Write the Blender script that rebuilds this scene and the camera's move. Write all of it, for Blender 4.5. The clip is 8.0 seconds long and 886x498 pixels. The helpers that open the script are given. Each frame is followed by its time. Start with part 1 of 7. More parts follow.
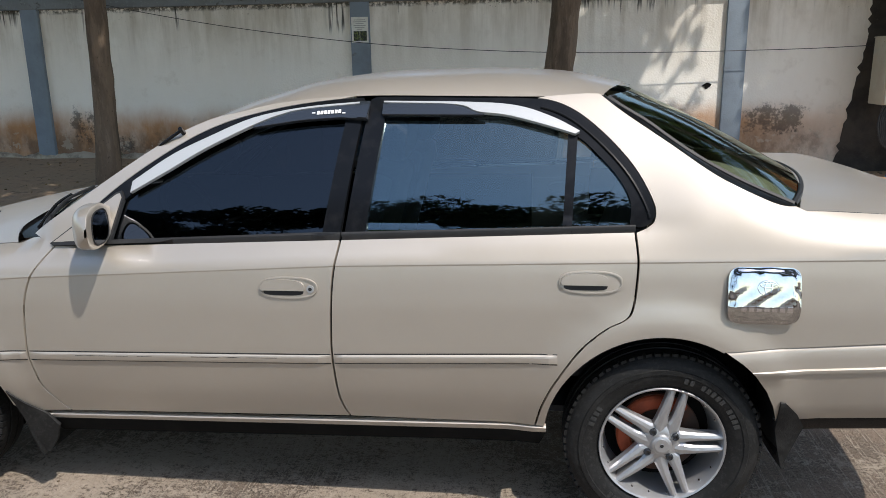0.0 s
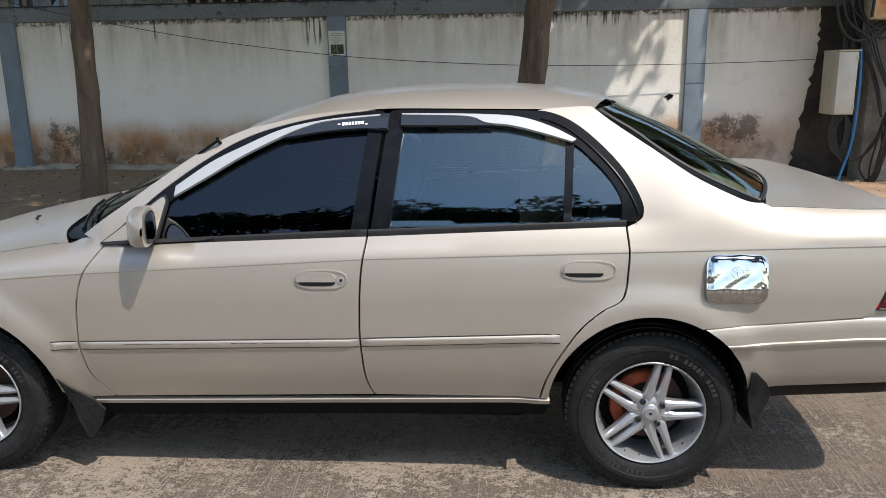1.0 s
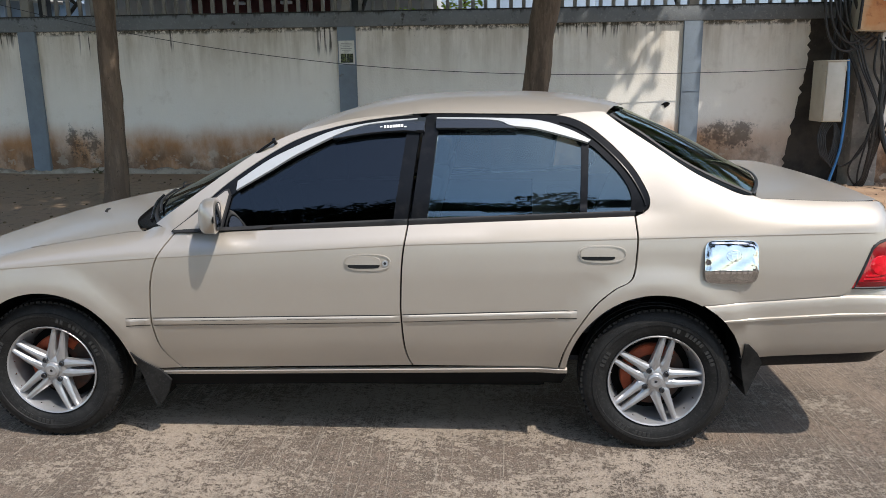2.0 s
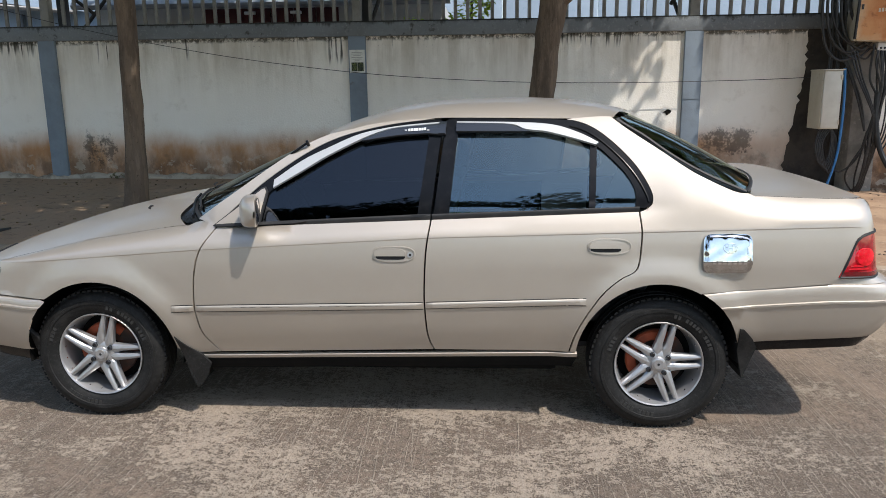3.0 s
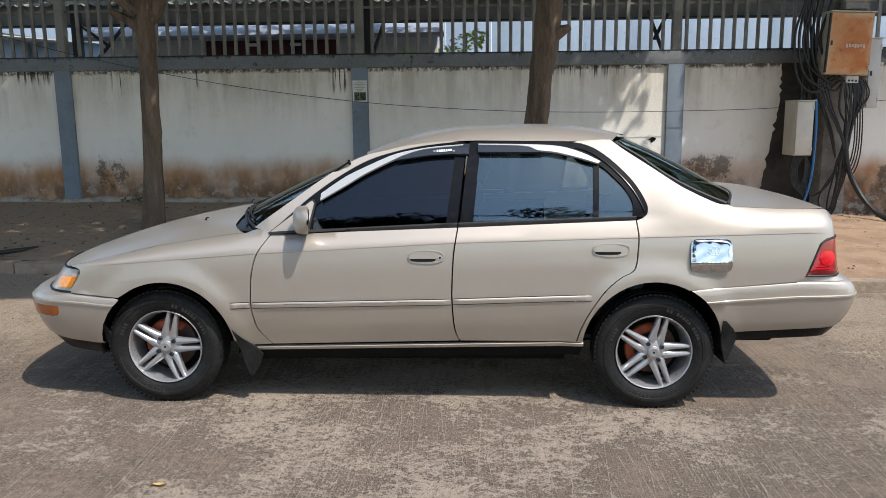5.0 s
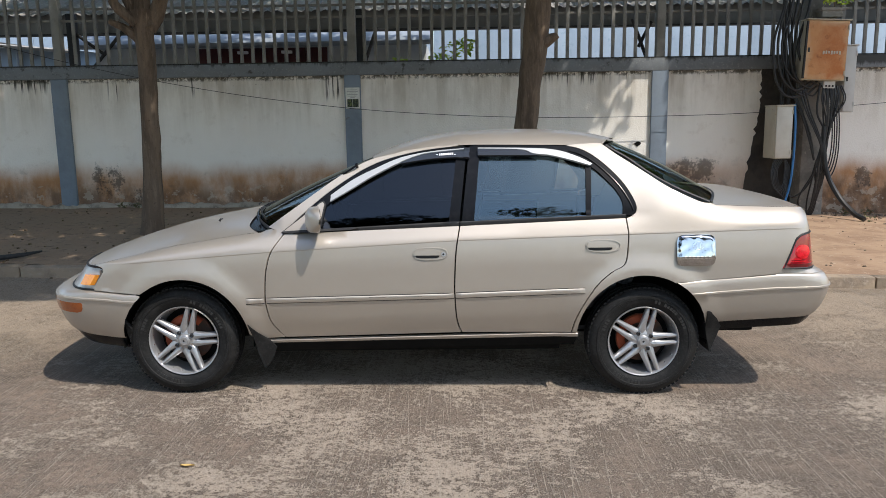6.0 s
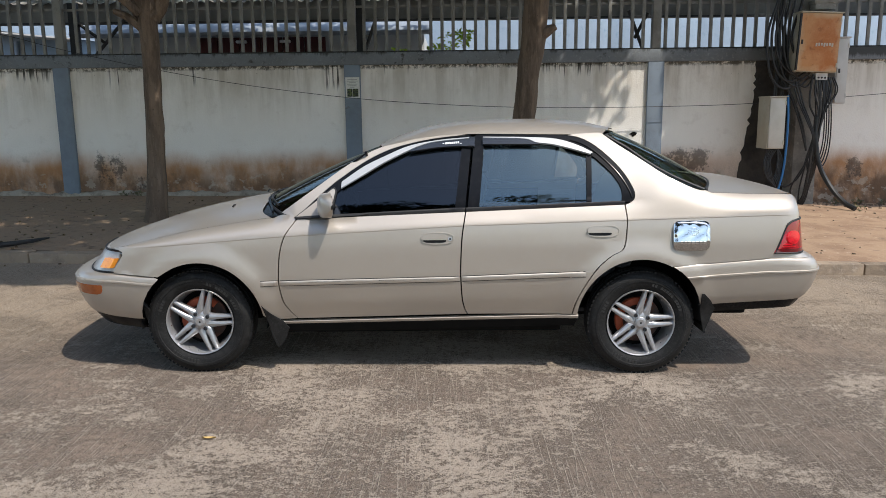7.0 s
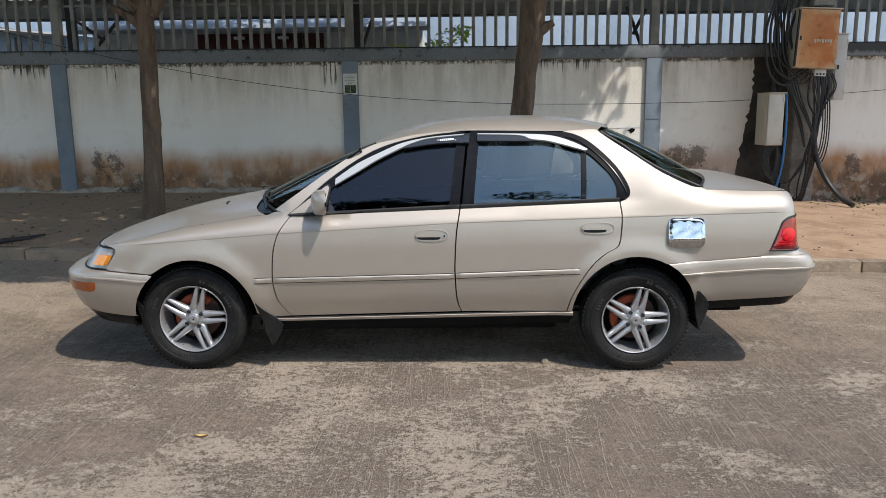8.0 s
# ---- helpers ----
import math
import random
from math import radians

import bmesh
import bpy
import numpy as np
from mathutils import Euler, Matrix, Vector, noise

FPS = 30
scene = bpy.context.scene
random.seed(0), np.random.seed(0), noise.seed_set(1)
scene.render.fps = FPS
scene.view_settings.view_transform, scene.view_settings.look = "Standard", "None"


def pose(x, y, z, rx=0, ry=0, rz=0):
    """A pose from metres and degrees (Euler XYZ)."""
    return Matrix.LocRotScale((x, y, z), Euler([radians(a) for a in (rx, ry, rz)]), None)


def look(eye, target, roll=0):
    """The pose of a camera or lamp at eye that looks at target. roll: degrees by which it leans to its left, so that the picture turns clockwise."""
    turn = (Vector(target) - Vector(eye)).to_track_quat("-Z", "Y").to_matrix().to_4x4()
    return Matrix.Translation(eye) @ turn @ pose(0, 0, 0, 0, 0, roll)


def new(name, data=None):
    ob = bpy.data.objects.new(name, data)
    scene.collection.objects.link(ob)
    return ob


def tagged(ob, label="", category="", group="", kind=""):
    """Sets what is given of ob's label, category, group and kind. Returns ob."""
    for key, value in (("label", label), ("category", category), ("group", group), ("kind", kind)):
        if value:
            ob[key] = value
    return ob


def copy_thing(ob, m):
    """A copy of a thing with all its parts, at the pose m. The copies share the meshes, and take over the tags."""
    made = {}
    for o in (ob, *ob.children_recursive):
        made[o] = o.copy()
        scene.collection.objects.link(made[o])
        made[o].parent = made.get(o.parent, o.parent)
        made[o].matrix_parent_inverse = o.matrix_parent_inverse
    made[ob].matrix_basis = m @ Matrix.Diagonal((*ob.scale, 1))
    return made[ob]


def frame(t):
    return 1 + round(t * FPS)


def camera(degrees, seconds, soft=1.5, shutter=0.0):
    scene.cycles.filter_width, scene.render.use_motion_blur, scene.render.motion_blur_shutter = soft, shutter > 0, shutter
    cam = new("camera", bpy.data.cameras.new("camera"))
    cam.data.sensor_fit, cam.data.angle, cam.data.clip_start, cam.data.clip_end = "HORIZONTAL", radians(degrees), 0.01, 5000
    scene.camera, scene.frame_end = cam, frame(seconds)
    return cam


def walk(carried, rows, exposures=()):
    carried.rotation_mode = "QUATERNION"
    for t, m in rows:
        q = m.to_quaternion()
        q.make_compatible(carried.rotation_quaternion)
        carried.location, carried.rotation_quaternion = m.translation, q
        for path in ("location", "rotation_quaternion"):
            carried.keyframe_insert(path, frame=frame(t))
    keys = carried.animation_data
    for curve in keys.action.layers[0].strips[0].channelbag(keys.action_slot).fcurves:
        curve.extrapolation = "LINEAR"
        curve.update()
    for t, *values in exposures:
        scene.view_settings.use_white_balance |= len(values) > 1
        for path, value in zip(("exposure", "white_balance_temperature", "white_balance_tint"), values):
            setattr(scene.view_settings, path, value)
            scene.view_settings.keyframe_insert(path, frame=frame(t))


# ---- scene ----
cam = camera(60.4, 8.0, soft=0.55)
PATH = [
    (0, (-0.406, -2.195, 1.428), (-0.633, -0.267, 0.947), -0.9),
    (0.5, (-0.453, -2.346, 1.452), (-0.621, -0.409, 0.982), -0.8),
    (1, (-0.548, -2.518, 1.453), (-0.678, -0.575, 0.996), -0.9),
    (1.5, (-0.63, -2.721, 1.462), (-0.745, -0.775, 1.014), -0.8),
    (3, (-0.727, -3.173, 1.457), (-0.848, -1.221, 1.04), -0.7),
    (3.5, (-0.817, -3.311, 1.459), (-0.925, -1.356, 1.05), -0.7),
    (4, (-0.878, -3.464, 1.462), (-0.976, -1.506, 1.068), -0.6),
    (4.5, (-0.882, -3.59, 1.448), (-0.974, -1.626, 1.082), -0.5),
    (6, (-0.977, -3.968, 1.449), (-1.019, -1.996, 1.119), -0.8),
    (6.5, (-1.026, -4.099, 1.449), (-1.056, -2.129, 1.105), -0.8),
    (7, (-1.043, -4.142, 1.451), (-1.069, -2.175, 1.095), -0.6),
    (7.5, (-1.029, -4.135, 1.453), (-1.055, -2.168, 1.091), -0.5),
    (8, (-1.012, -4.127, 1.451), (-1.038, -2.161, 1.086), -0.6),
]
walk(cam, [(t, look(eye, target, roll)) for t, eye, target, roll in PATH], [(0, 0.84), (6, 0.765), (8, 0.69)])

# ---- world and sun ----
SLANT = 0.46
TO_SUN = Vector((SLANT, -0.42, 1.0)).normalized()
world = bpy.data.worlds.new("world")
scene.world = world
world.use_nodes = True
wn = world.node_tree.nodes
sky = wn.new("ShaderNodeTexSky")
sky.sky_type = "NISHITA"
sky.sun_disc = False
sky.sun_elevation = math.asin(TO_SUN.z)
sky.sun_rotation = math.atan2(TO_SUN.x, TO_SUN.y)
sky.air_density = 1.2
sky.dust_density = 1.0
wn["Background"].inputs["Strength"].default_value = 0.15
world.node_tree.links.new(sky.outputs[0], wn["Background"].inputs["Color"])
sun_data = bpy.data.lights.new("sun", "SUN")
sun_data.energy = 2.58
sun_data.angle = radians(0.6)
sun_data.color = (1.0, 0.945, 0.865)
sun = new("sun", sun_data)
sun.matrix_world = look((TO_SUN * 30), (0, 0, 0))


# ---- materials ----
def material(name, base, rough=0.5, metal=0.0, coat=0.0, vary=(), bump=0.0, bump_scale=60.0, spec=0.5, per_object=0.0):
    """base colour; vary: rows of (noise scale, second colour, low, high) laid over it one by one."""
    m = bpy.data.materials.new(name)
    m.use_nodes = True
    nt = m.node_tree
    b = nt.nodes["Principled BSDF"]
    b.inputs["Roughness"].default_value = rough
    b.inputs["Metallic"].default_value = metal
    b.inputs["Coat Weight"].default_value = coat
    b.inputs["Coat Roughness"].default_value = 0.04
    b.inputs["Specular IOR Level"].default_value = spec
    b.inputs["Base Color"].default_value = (*base, 1)
    geo = nt.nodes.new("ShaderNodeNewGeometry")
    last = None
    for scale, colour, low, high in vary:
        n = nt.nodes.new("ShaderNodeTexNoise")
        n.inputs["Scale"].default_value = scale
        n.inputs["Detail"].default_value = 8
        n.inputs["Roughness"].default_value = 0.65
        nt.links.new(geo.outputs["Position"], n.inputs["Vector"])
        r = nt.nodes.new("ShaderNodeMapRange")
        r.inputs["From Min"].default_value, r.inputs["From Max"].default_value = low, high
        nt.links.new(n.outputs["Fac"], r.inputs["Value"])
        mix = nt.nodes.new("ShaderNodeMix")
        mix.data_type = "RGBA"
        nt.links.new(r.outputs[0], mix.inputs["Factor"])
        mix.inputs["A"].default_value = (*base, 1)
        if last:
            nt.links.new(last, mix.inputs["A"])
        mix.inputs["B"].default_value = (*colour, 1)
        last = mix.outputs["Result"]
    if per_object:
        info = nt.nodes.new("ShaderNodeObjectInfo")
        hsv = nt.nodes.new("ShaderNodeHueSaturation")
        hsv.inputs["Color"].default_value = (*base, 1)
        if last:
            nt.links.new(last, hsv.inputs["Color"])
        r = nt.nodes.new("ShaderNodeMapRange")
        r.inputs["To Min"].default_value, r.inputs["To Max"].default_value = 1 - per_object, 1 + per_object
        nt.links.new(info.outputs["Random"], r.inputs["Value"])
        nt.links.new(r.outputs[0], hsv.inputs["Value"])
        last = hsv.outputs[0]
    if last:
        nt.links.new(last, b.inputs["Base Color"])
    if bump:
        n = nt.nodes.new("ShaderNodeTexNoise")
        n.inputs["Scale"].default_value = bump_scale
        n.inputs["Detail"].default_value = 6
        nt.links.new(geo.outputs["Position"], n.inputs["Vector"])
        bp = nt.nodes.new("ShaderNodeBump")
        bp.inputs["Strength"].default_value = bump
        bp.inputs["Distance"].default_value = 0.01
        nt.links.new(n.outputs["Fac"], bp.inputs["Height"])
        nt.links.new(bp.outputs[0], b.inputs["Normal"])
    return m


def glass_material(name, tint, gloss=1.5, sheen=(0.76, 0.9, 0.93)):
    m = bpy.data.materials.new(name)
    m.use_nodes = True
    nt = m.node_tree
    nt.nodes.remove(nt.nodes["Principled BSDF"])
    out = nt.nodes["Material Output"]
    clear = nt.nodes.new("ShaderNodeBsdfTransparent")
    clear.inputs["Color"].default_value = (*tint, 1)
    shine = nt.nodes.new("ShaderNodeBsdfGlossy")
    shine.inputs["Roughness"].default_value = 0.015
    shine.inputs["Color"].default_value = (*sheen, 1)
    fres = nt.nodes.new("ShaderNodeFresnel")
    fres.inputs["IOR"].default_value = gloss
    mix = nt.nodes.new("ShaderNodeMixShader")
    nt.links.new(fres.outputs[0], mix.inputs[0])
    nt.links.new(clear.outputs[0], mix.inputs[1])
    nt.links.new(shine.outputs[0], mix.inputs[2])
    nt.links.new(mix.outputs[0], out.inputs["Surface"])
    return m


# ---- helpers for building ----
def part(name, bm, mat, parent=None, label="", smooth=True):
    """One mesh object out of a bmesh, under a thing or a part."""
    me = bpy.data.meshes.new(name)
    bm.normal_update()
    bm.to_mesh(me)
    bm.free()
    me.materials.append(mat)
    if smooth:
        me.polygons.foreach_set("use_smooth", [True] * len(me.polygons))
        me.set_sharp_from_angle(angle=radians(38))
    ob = new(name, me)
    ob.parent = parent
    if label:
        ob["label"] = label
    return ob


def thing(name, at, label, category, group="", kind=""):
    ob = new(name)
    ob.location = at
    ob.empty_display_size = 0.1
    return tagged(ob, label, category, group, kind)


def box(bm, x0, x1, y0, y1, z0, z1, bevel=0.0):
    got = bmesh.ops.create_cube(bm, size=1.0)["verts"]
    for v in got:
        v.co = Vector((x0 + (v.co.x + 0.5) * (x1 - x0), y0 + (v.co.y + 0.5) * (y1 - y0), z0 + (v.co.z + 0.5) * (z1 - z0)))
    if bevel:
        edges = list({e for v in got for e in v.link_edges})
        bmesh.ops.bevel(bm, geom=edges, offset=bevel, segments=2, affect="EDGES", profile=0.6)
    return bm


def slab(x0, x1, y0, y1, z0, z1, bevel=0.0):
    return box(bmesh.new(), x0, x1, y0, y1, z0, z1, bevel)


def tube(bm, points, radii, sides=8, caps=True):
    """A round sweep along points; radii: one, or one for each point."""
    pts = [Vector(p) for p in points]
    rad = radii if isinstance(radii, (list, tuple)) else [radii] * len(pts)
    rings = []
    up = Vector((0.31, 0.17, 0.93))
    for i, p in enumerate(pts):
        d = (pts[min(i + 1, len(pts) - 1)] - pts[max(i - 1, 0)]).normalized()
        a = d.cross(up)
        if a.length < 0.05:
            a = d.cross(Vector((1, 0, 0)))
        a.normalize()
        b = d.cross(a)
        rings.append([bm.verts.new(p + rad[i] * (math.cos(k * math.tau / sides) * a + math.sin(k * math.tau / sides) * b)) for k in range(sides)])
    for r0, r1 in zip(rings, rings[1:]):
        for k in range(sides):
            bm.faces.new((r0[k], r0[(k + 1) % sides], r1[(k + 1) % sides], r1[k]))
    if caps:
        bm.faces.new(rings[0][::-1])
        bm.faces.new(rings[-1])
    return bm


def spline(points, n=8):
    """A smooth line through the points, n steps between each two."""
    P = [Vector(p) for p in points]
    P = [2 * P[0] - P[1]] + P + [2 * P[-1] - P[-2]]
    out = []
    for a, b, c, d in zip(P, P[1:], P[2:], P[3:]):
        for k in range(n):
            t = k / n
            out.append(0.5 * (2 * b + (c - a) * t + (2 * a - 5 * b + 4 * c - d) * t * t + (3 * b - a - 3 * c + d) * t ** 3))
    return out + [P[-2]]


def grid(bm, rows, flip=False):
    """Quads over rows of points."""
    V = [[bm.verts.new(p) for p in row] for row in rows]
    for r0, r1 in zip(V, V[1:]):
        for k in range(len(r0) - 1):
            q = (r0[k], r0[k + 1], r1[k + 1], r1[k])
            bm.faces.new(q[::-1] if flip else q)
    return bm


def lerp_table(table, x):
    if x <= table[0][0]:
        return table[0][1]
    for (a, va), (b, vb) in zip(table, table[1:]):
        if x <= b:
            return va + (vb - va) * (x - a) / (b - a)
    return table[-1][1]


def ease_table(table, x):
    """Smooth interpolation through a table of (x, value), monotone between its rows."""
    n = len(table)
    if x <= table[0][0]:
        return table[0][1]
    if x >= table[-1][0]:
        return table[-1][1]
    i = next(k for k in range(n - 1) if x <= table[k + 1][0])
    sec = [(table[k + 1][1] - table[k][1]) / (table[k + 1][0] - table[k][0]) for k in range(n - 1)]

    def slope(k):
        if k == 0:
            return sec[0]
        if k == n - 1:
            return sec[-1]
        return 0.0 if sec[k - 1] * sec[k] <= 0 else 2 * sec[k - 1] * sec[k] / (sec[k - 1] + sec[k])

    h = table[i + 1][0] - table[i][0]
    t = (x - table[i][0]) / h
    return ((1 + 2 * t) * (1 - t) ** 2 * table[i][1] + t * (1 - t) ** 2 * h * slope(i)
            + t * t * (3 - 2 * t) * table[i + 1][1] + t * t * (t - 1) * h * slope(i + 1))


def ground_z(x):
    return -0.015 - 0.0095 * max(-12, min(12, x))


def kerb_y(x):
    return 2.77 - 0.063 * max(-12, min(12, x))


# ---- surfaces of the place ----
def concrete_road():
    """Worn brown-grey concrete: pale laitance left in ragged flakes, thin raked lines, dull stains."""
    m = material("worn_concrete", (0.285, 0.214, 0.165), 0.9, spec=0.22,
                 vary=((0.5, (0.190, 0.150, 0.119), 0.44, 0.66), (2.6, (0.186, 0.147, 0.117), 0.48, 0.66), (0.9, (0.245, 0.190, 0.148), 0.55, 0.7), (110.0, (0.34, 0.266, 0.20), 0.53, 0.60)))
    nt = m.node_tree
    b = nt.nodes["Principled BSDF"]
    geo = next(n for n in nt.nodes if n.type == "NEW_GEOMETRY")
    last = b.inputs["Base Color"].links[0].from_socket

    def noise_at(scale, detail, rough, stretch=(1, 1, 1), turn=0.0, shift=0.0):
        mp = nt.nodes.new("ShaderNodeMapping")
        mp.inputs["Scale"].default_value = stretch
        mp.inputs["Rotation"].default_value = (0, 0, radians(turn))
        mp.inputs["Location"].default_value = (shift, shift, 0)
        nt.links.new(geo.outputs["Position"], mp.inputs["Vector"])
        n = nt.nodes.new("ShaderNodeTexNoise")
        n.inputs["Scale"].default_value, n.inputs["Detail"].default_value, n.inputs["Roughness"].default_value = scale, detail, rough
        nt.links.new(mp.outputs[0], n.inputs["Vector"])
        return n.outputs["Fac"]

    def remap(v, lo, hi, a=0.0, c=1.0):
        r = nt.nodes.new("ShaderNodeMapRange")
        r.inputs["From Min"].default_value, r.inputs["From Max"].default_value = lo, hi
        r.inputs["To Min"].default_value, r.inputs["To Max"].default_value = a, c
        nt.links.new(v, r.inputs["Value"])
        return r.outputs[0]

    def op(kind, *args):
        n = nt.nodes.new("ShaderNodeMath")
        n.operation = kind
        for k, v in enumerate(args):
            if isinstance(v, (int, float)):
                n.inputs[k].default_value = v
            else:
                nt.links.new(v, n.inputs[k])
        return n.outputs[0]

    def over(colour, fac):
        x = nt.nodes.new("ShaderNodeMix")
        x.data_type = "RGBA"
        nt.links.new(fac, x.inputs["Factor"])
        nt.links.new(last, x.inputs["A"])
        x.inputs["B"].default_value = (*colour, 1)
        return x.outputs["Result"]

    xyz = nt.nodes.new("ShaderNodeSeparateXYZ")
    nt.links.new(geo.outputs["Position"], xyz.inputs[0])
    worn = remap(op("ABSOLUTE", op("ADD", xyz.outputs["X"], 1.2)), 0.5, 2.6, 0.035, -0.095)
    ends = op("MULTIPLY", op("MAXIMUM", op("SUBTRACT", op("ABSOLUTE", op("ADD", xyz.outputs["X"], 1.1)), 1.75), 0.0), 1.4)
    drift = remap(op("ADD", op("ADD", xyz.outputs["Y"], op("MINIMUM", ends, 1.7)), op("MULTIPLY", op("SUBTRACT", noise_at(1.1, 6, 0.65), 0.5), 2.0)), 1.2, 2.7, 0.0, 0.9)
    patch = op("ADD", noise_at(1.5, 6, 0.6, (0.8, 1.15, 1)), worn)
    grains = noise_at(29.0, 10, 0.89, (0.78, 1.0, 1))
    mask = op("ADD", op("ADD", op("MULTIPLY", patch, 0.56), op("MULTIPLY", grains, 0.91)), op("MULTIPLY", noise_at(110.0, 4, 0.65), 0.34))
    flake = remap(mask, 0.888, 0.914)
    # Dark ring outside each flake paints in its relief shadow.
    last = over((0.078, 0.064, 0.053), op("MULTIPLY", remap(mask, 0.862, 0.886), 0.48))
    last = over((0.48, 0.392, 0.308), op("MULTIPLY", flake, 0.82))
    last = over((0.385, 0.302, 0.222), drift)
    # raked lines across the road: single scratches of random place, length and strength
    lines = None
    for turn, pitch, shift, gate in ((0, 0.034, 0.0, 0.545), (-4, 0.062, 3.7, 0.55), (6, 0.085, 7.1, 0.56), (2, 0.021, 11.3, 0.60)):
        mp = nt.nodes.new("ShaderNodeMapping")
        mp.inputs["Rotation"].default_value = (0, 0, radians(turn))
        mp.inputs["Location"].default_value = (shift, shift, 0)
        nt.links.new(geo.outputs["Position"], mp.inputs["Vector"])
        uv = nt.nodes.new("ShaderNodeSeparateXYZ")
        nt.links.new(mp.outputs[0], uv.inputs[0])
        u = op("DIVIDE", uv.outputs["X"], pitch)
        cell = op("FLOOR", u)
        dice = nt.nodes.new("ShaderNodeTexWhiteNoise")
        dice.noise_dimensions = "1D"
        nt.links.new(cell, dice.inputs["W"])
        mid = op("ADD", 0.2, op("MULTIPLY", dice.outputs["Value"], 0.6))
        wob = op("MULTIPLY", op("SUBTRACT", noise_at(3.0, 2, 0.5, (1, 1, 1), turn, shift), 0.5), 0.004 / pitch)
        away = op("ABSOLUTE", op("SUBTRACT", op("ADD", op("FRACT", u), wob), mid))
        thin = remap(away, 0.0032 / pitch, 0.0014 / pitch)
        at = nt.nodes.new("ShaderNodeCombineXYZ")
        nt.links.new(op("MULTIPLY", cell, 5.17), at.inputs["X"])
        nt.links.new(op("MULTIPLY", uv.outputs["Y"], 0.9), at.inputs["Y"])
        stretch_ = nt.nodes.new("ShaderNodeTexNoise")
        stretch_.inputs["Scale"].default_value, stretch_.inputs["Detail"].default_value = 1.0, 2
        nt.links.new(at.outputs[0], stretch_.inputs["Vector"])
        where = op("MULTIPLY", remap(stretch_.outputs["Fac"], gate - 0.07, gate), remap(noise_at(0.8, 4, 0.6, (1.2, 0.8, 1), 0, shift + 2), 0.38, 0.52))
        broken = remap(noise_at(60.0, 4, 0.7, (1, 0.5, 1)), 0.36, 0.52)
        fac = op("MULTIPLY", op("MULTIPLY", op("MULTIPLY", thin, where), broken), 0.85)
        last = over((0.45, 0.378, 0.302), fac)
        lines = fac if lines is None else op("MAXIMUM", lines, fac)
    # hairline crazing
    craze = op("ABSOLUTE", op("SUBTRACT", noise_at(13.0, 8, 0.7, (1, 1, 1), 20, 5.0), 0.5))
    last = over((0.06, 0.05, 0.042), op("MULTIPLY", remap(craze, 0.011, 0.004), op("MULTIPLY", remap(noise_at(1.7, 3, 0.6), 0.42, 0.6), 0.75)))
    # pits and grit
    last = over((0.055, 0.046, 0.038), op("MULTIPLY", remap(noise_at(75.0, 6, 0.75, (0.7, 1, 1)), 0.575, 0.63), 0.55))
    last = over((0.46, 0.385, 0.305), op("MULTIPLY", remap(noise_at(55.0, 6, 0.75, (0.7, 1, 1), 0, 4.0), 0.60, 0.66), 0.5))
    # dark oily specks
    last = over((0.06, 0.055, 0.05), op("MULTIPLY", remap(noise_at(24.0, 5, 0.6), 0.70, 0.76), 0.8))
    nt.links.new(last, b.inputs["Base Color"])
    height = op("ADD", op("MULTIPLY", op("MAXIMUM", flake, lines), 0.5), noise_at(80.0, 8, 0.75))
    bp = nt.nodes.new("ShaderNodeBump")
    bp.inputs["Strength"].default_value, bp.inputs["Distance"].default_value = 1.0, 0.016
    nt.links.new(height, bp.inputs["Height"])
    nt.links.new(bp.outputs[0], b.inputs["Normal"])
    return m


M_ROAD = concrete_road()
M_DIRT = material("packed_earth", (0.29, 0.208, 0.138), 0.95, spec=0.2, bump=0.9, bump_scale=14,
                  vary=((0.7, (0.31, 0.21, 0.135), 0.4, 0.62), (9.0, (0.10, 0.078, 0.06), 0.55, 0.72), (30.0, (0.34, 0.275, 0.21), 0.62, 0.72)))
M_SAND = material("orange_sand", (0.36, 0.245, 0.16), 0.95, spec=0.2, bump=0.7, bump_scale=18,
                  vary=((2.0, (0.27, 0.175, 0.115), 0.45, 0.62), (14.0, (0.44, 0.33, 0.24), 0.58, 0.7), (6.0, (0.2, 0.14, 0.1), 0.6, 0.7)))
M_KERB = material("kerb_concrete", (0.31, 0.24, 0.172), 0.9, spec=0.2, bump=0.6, bump_scale=40,
                  vary=((3.0, (0.17, 0.135, 0.105), 0.45, 0.65), (20.0, (0.34, 0.28, 0.22), 0.55, 0.7)), per_object=0.12)
M_GREYBLUE = material("grey_blue_paint", (0.195, 0.236, 0.285), 0.75, bump=0.25, bump_scale=50,
                      vary=((1.6, (0.155, 0.182, 0.218), 0.45, 0.65), (11.0, (0.13, 0.135, 0.14), 0.62, 0.74)))
M_FENCE = material("fence_steel", (0.205, 0.202, 0.187), 0.6, vary=((4.0, (0.145, 0.143, 0.131), 0.45, 0.62), (30.0, (0.09, 0.08, 0.066), 0.64, 0.74)), per_object=0.08)
M_BEAM = material("grey_beam_paint", (0.178, 0.194, 0.208), 0.8, bump=0.3, bump_scale=50, vary=((1.2, (0.140, 0.150, 0.158), 0.42, 0.62), (9.0, (0.05, 0.047, 0.04), 0.60, 0.70), (34.0, (0.23, 0.245, 0.25), 0.56, 0.68)))
M_RAIL_SHADOW = material("dark_rail_shadow", (0.026, 0.025, 0.022), 0.8, vary=((5.0, (0.07, 0.066, 0.06), 0.52, 0.66),))


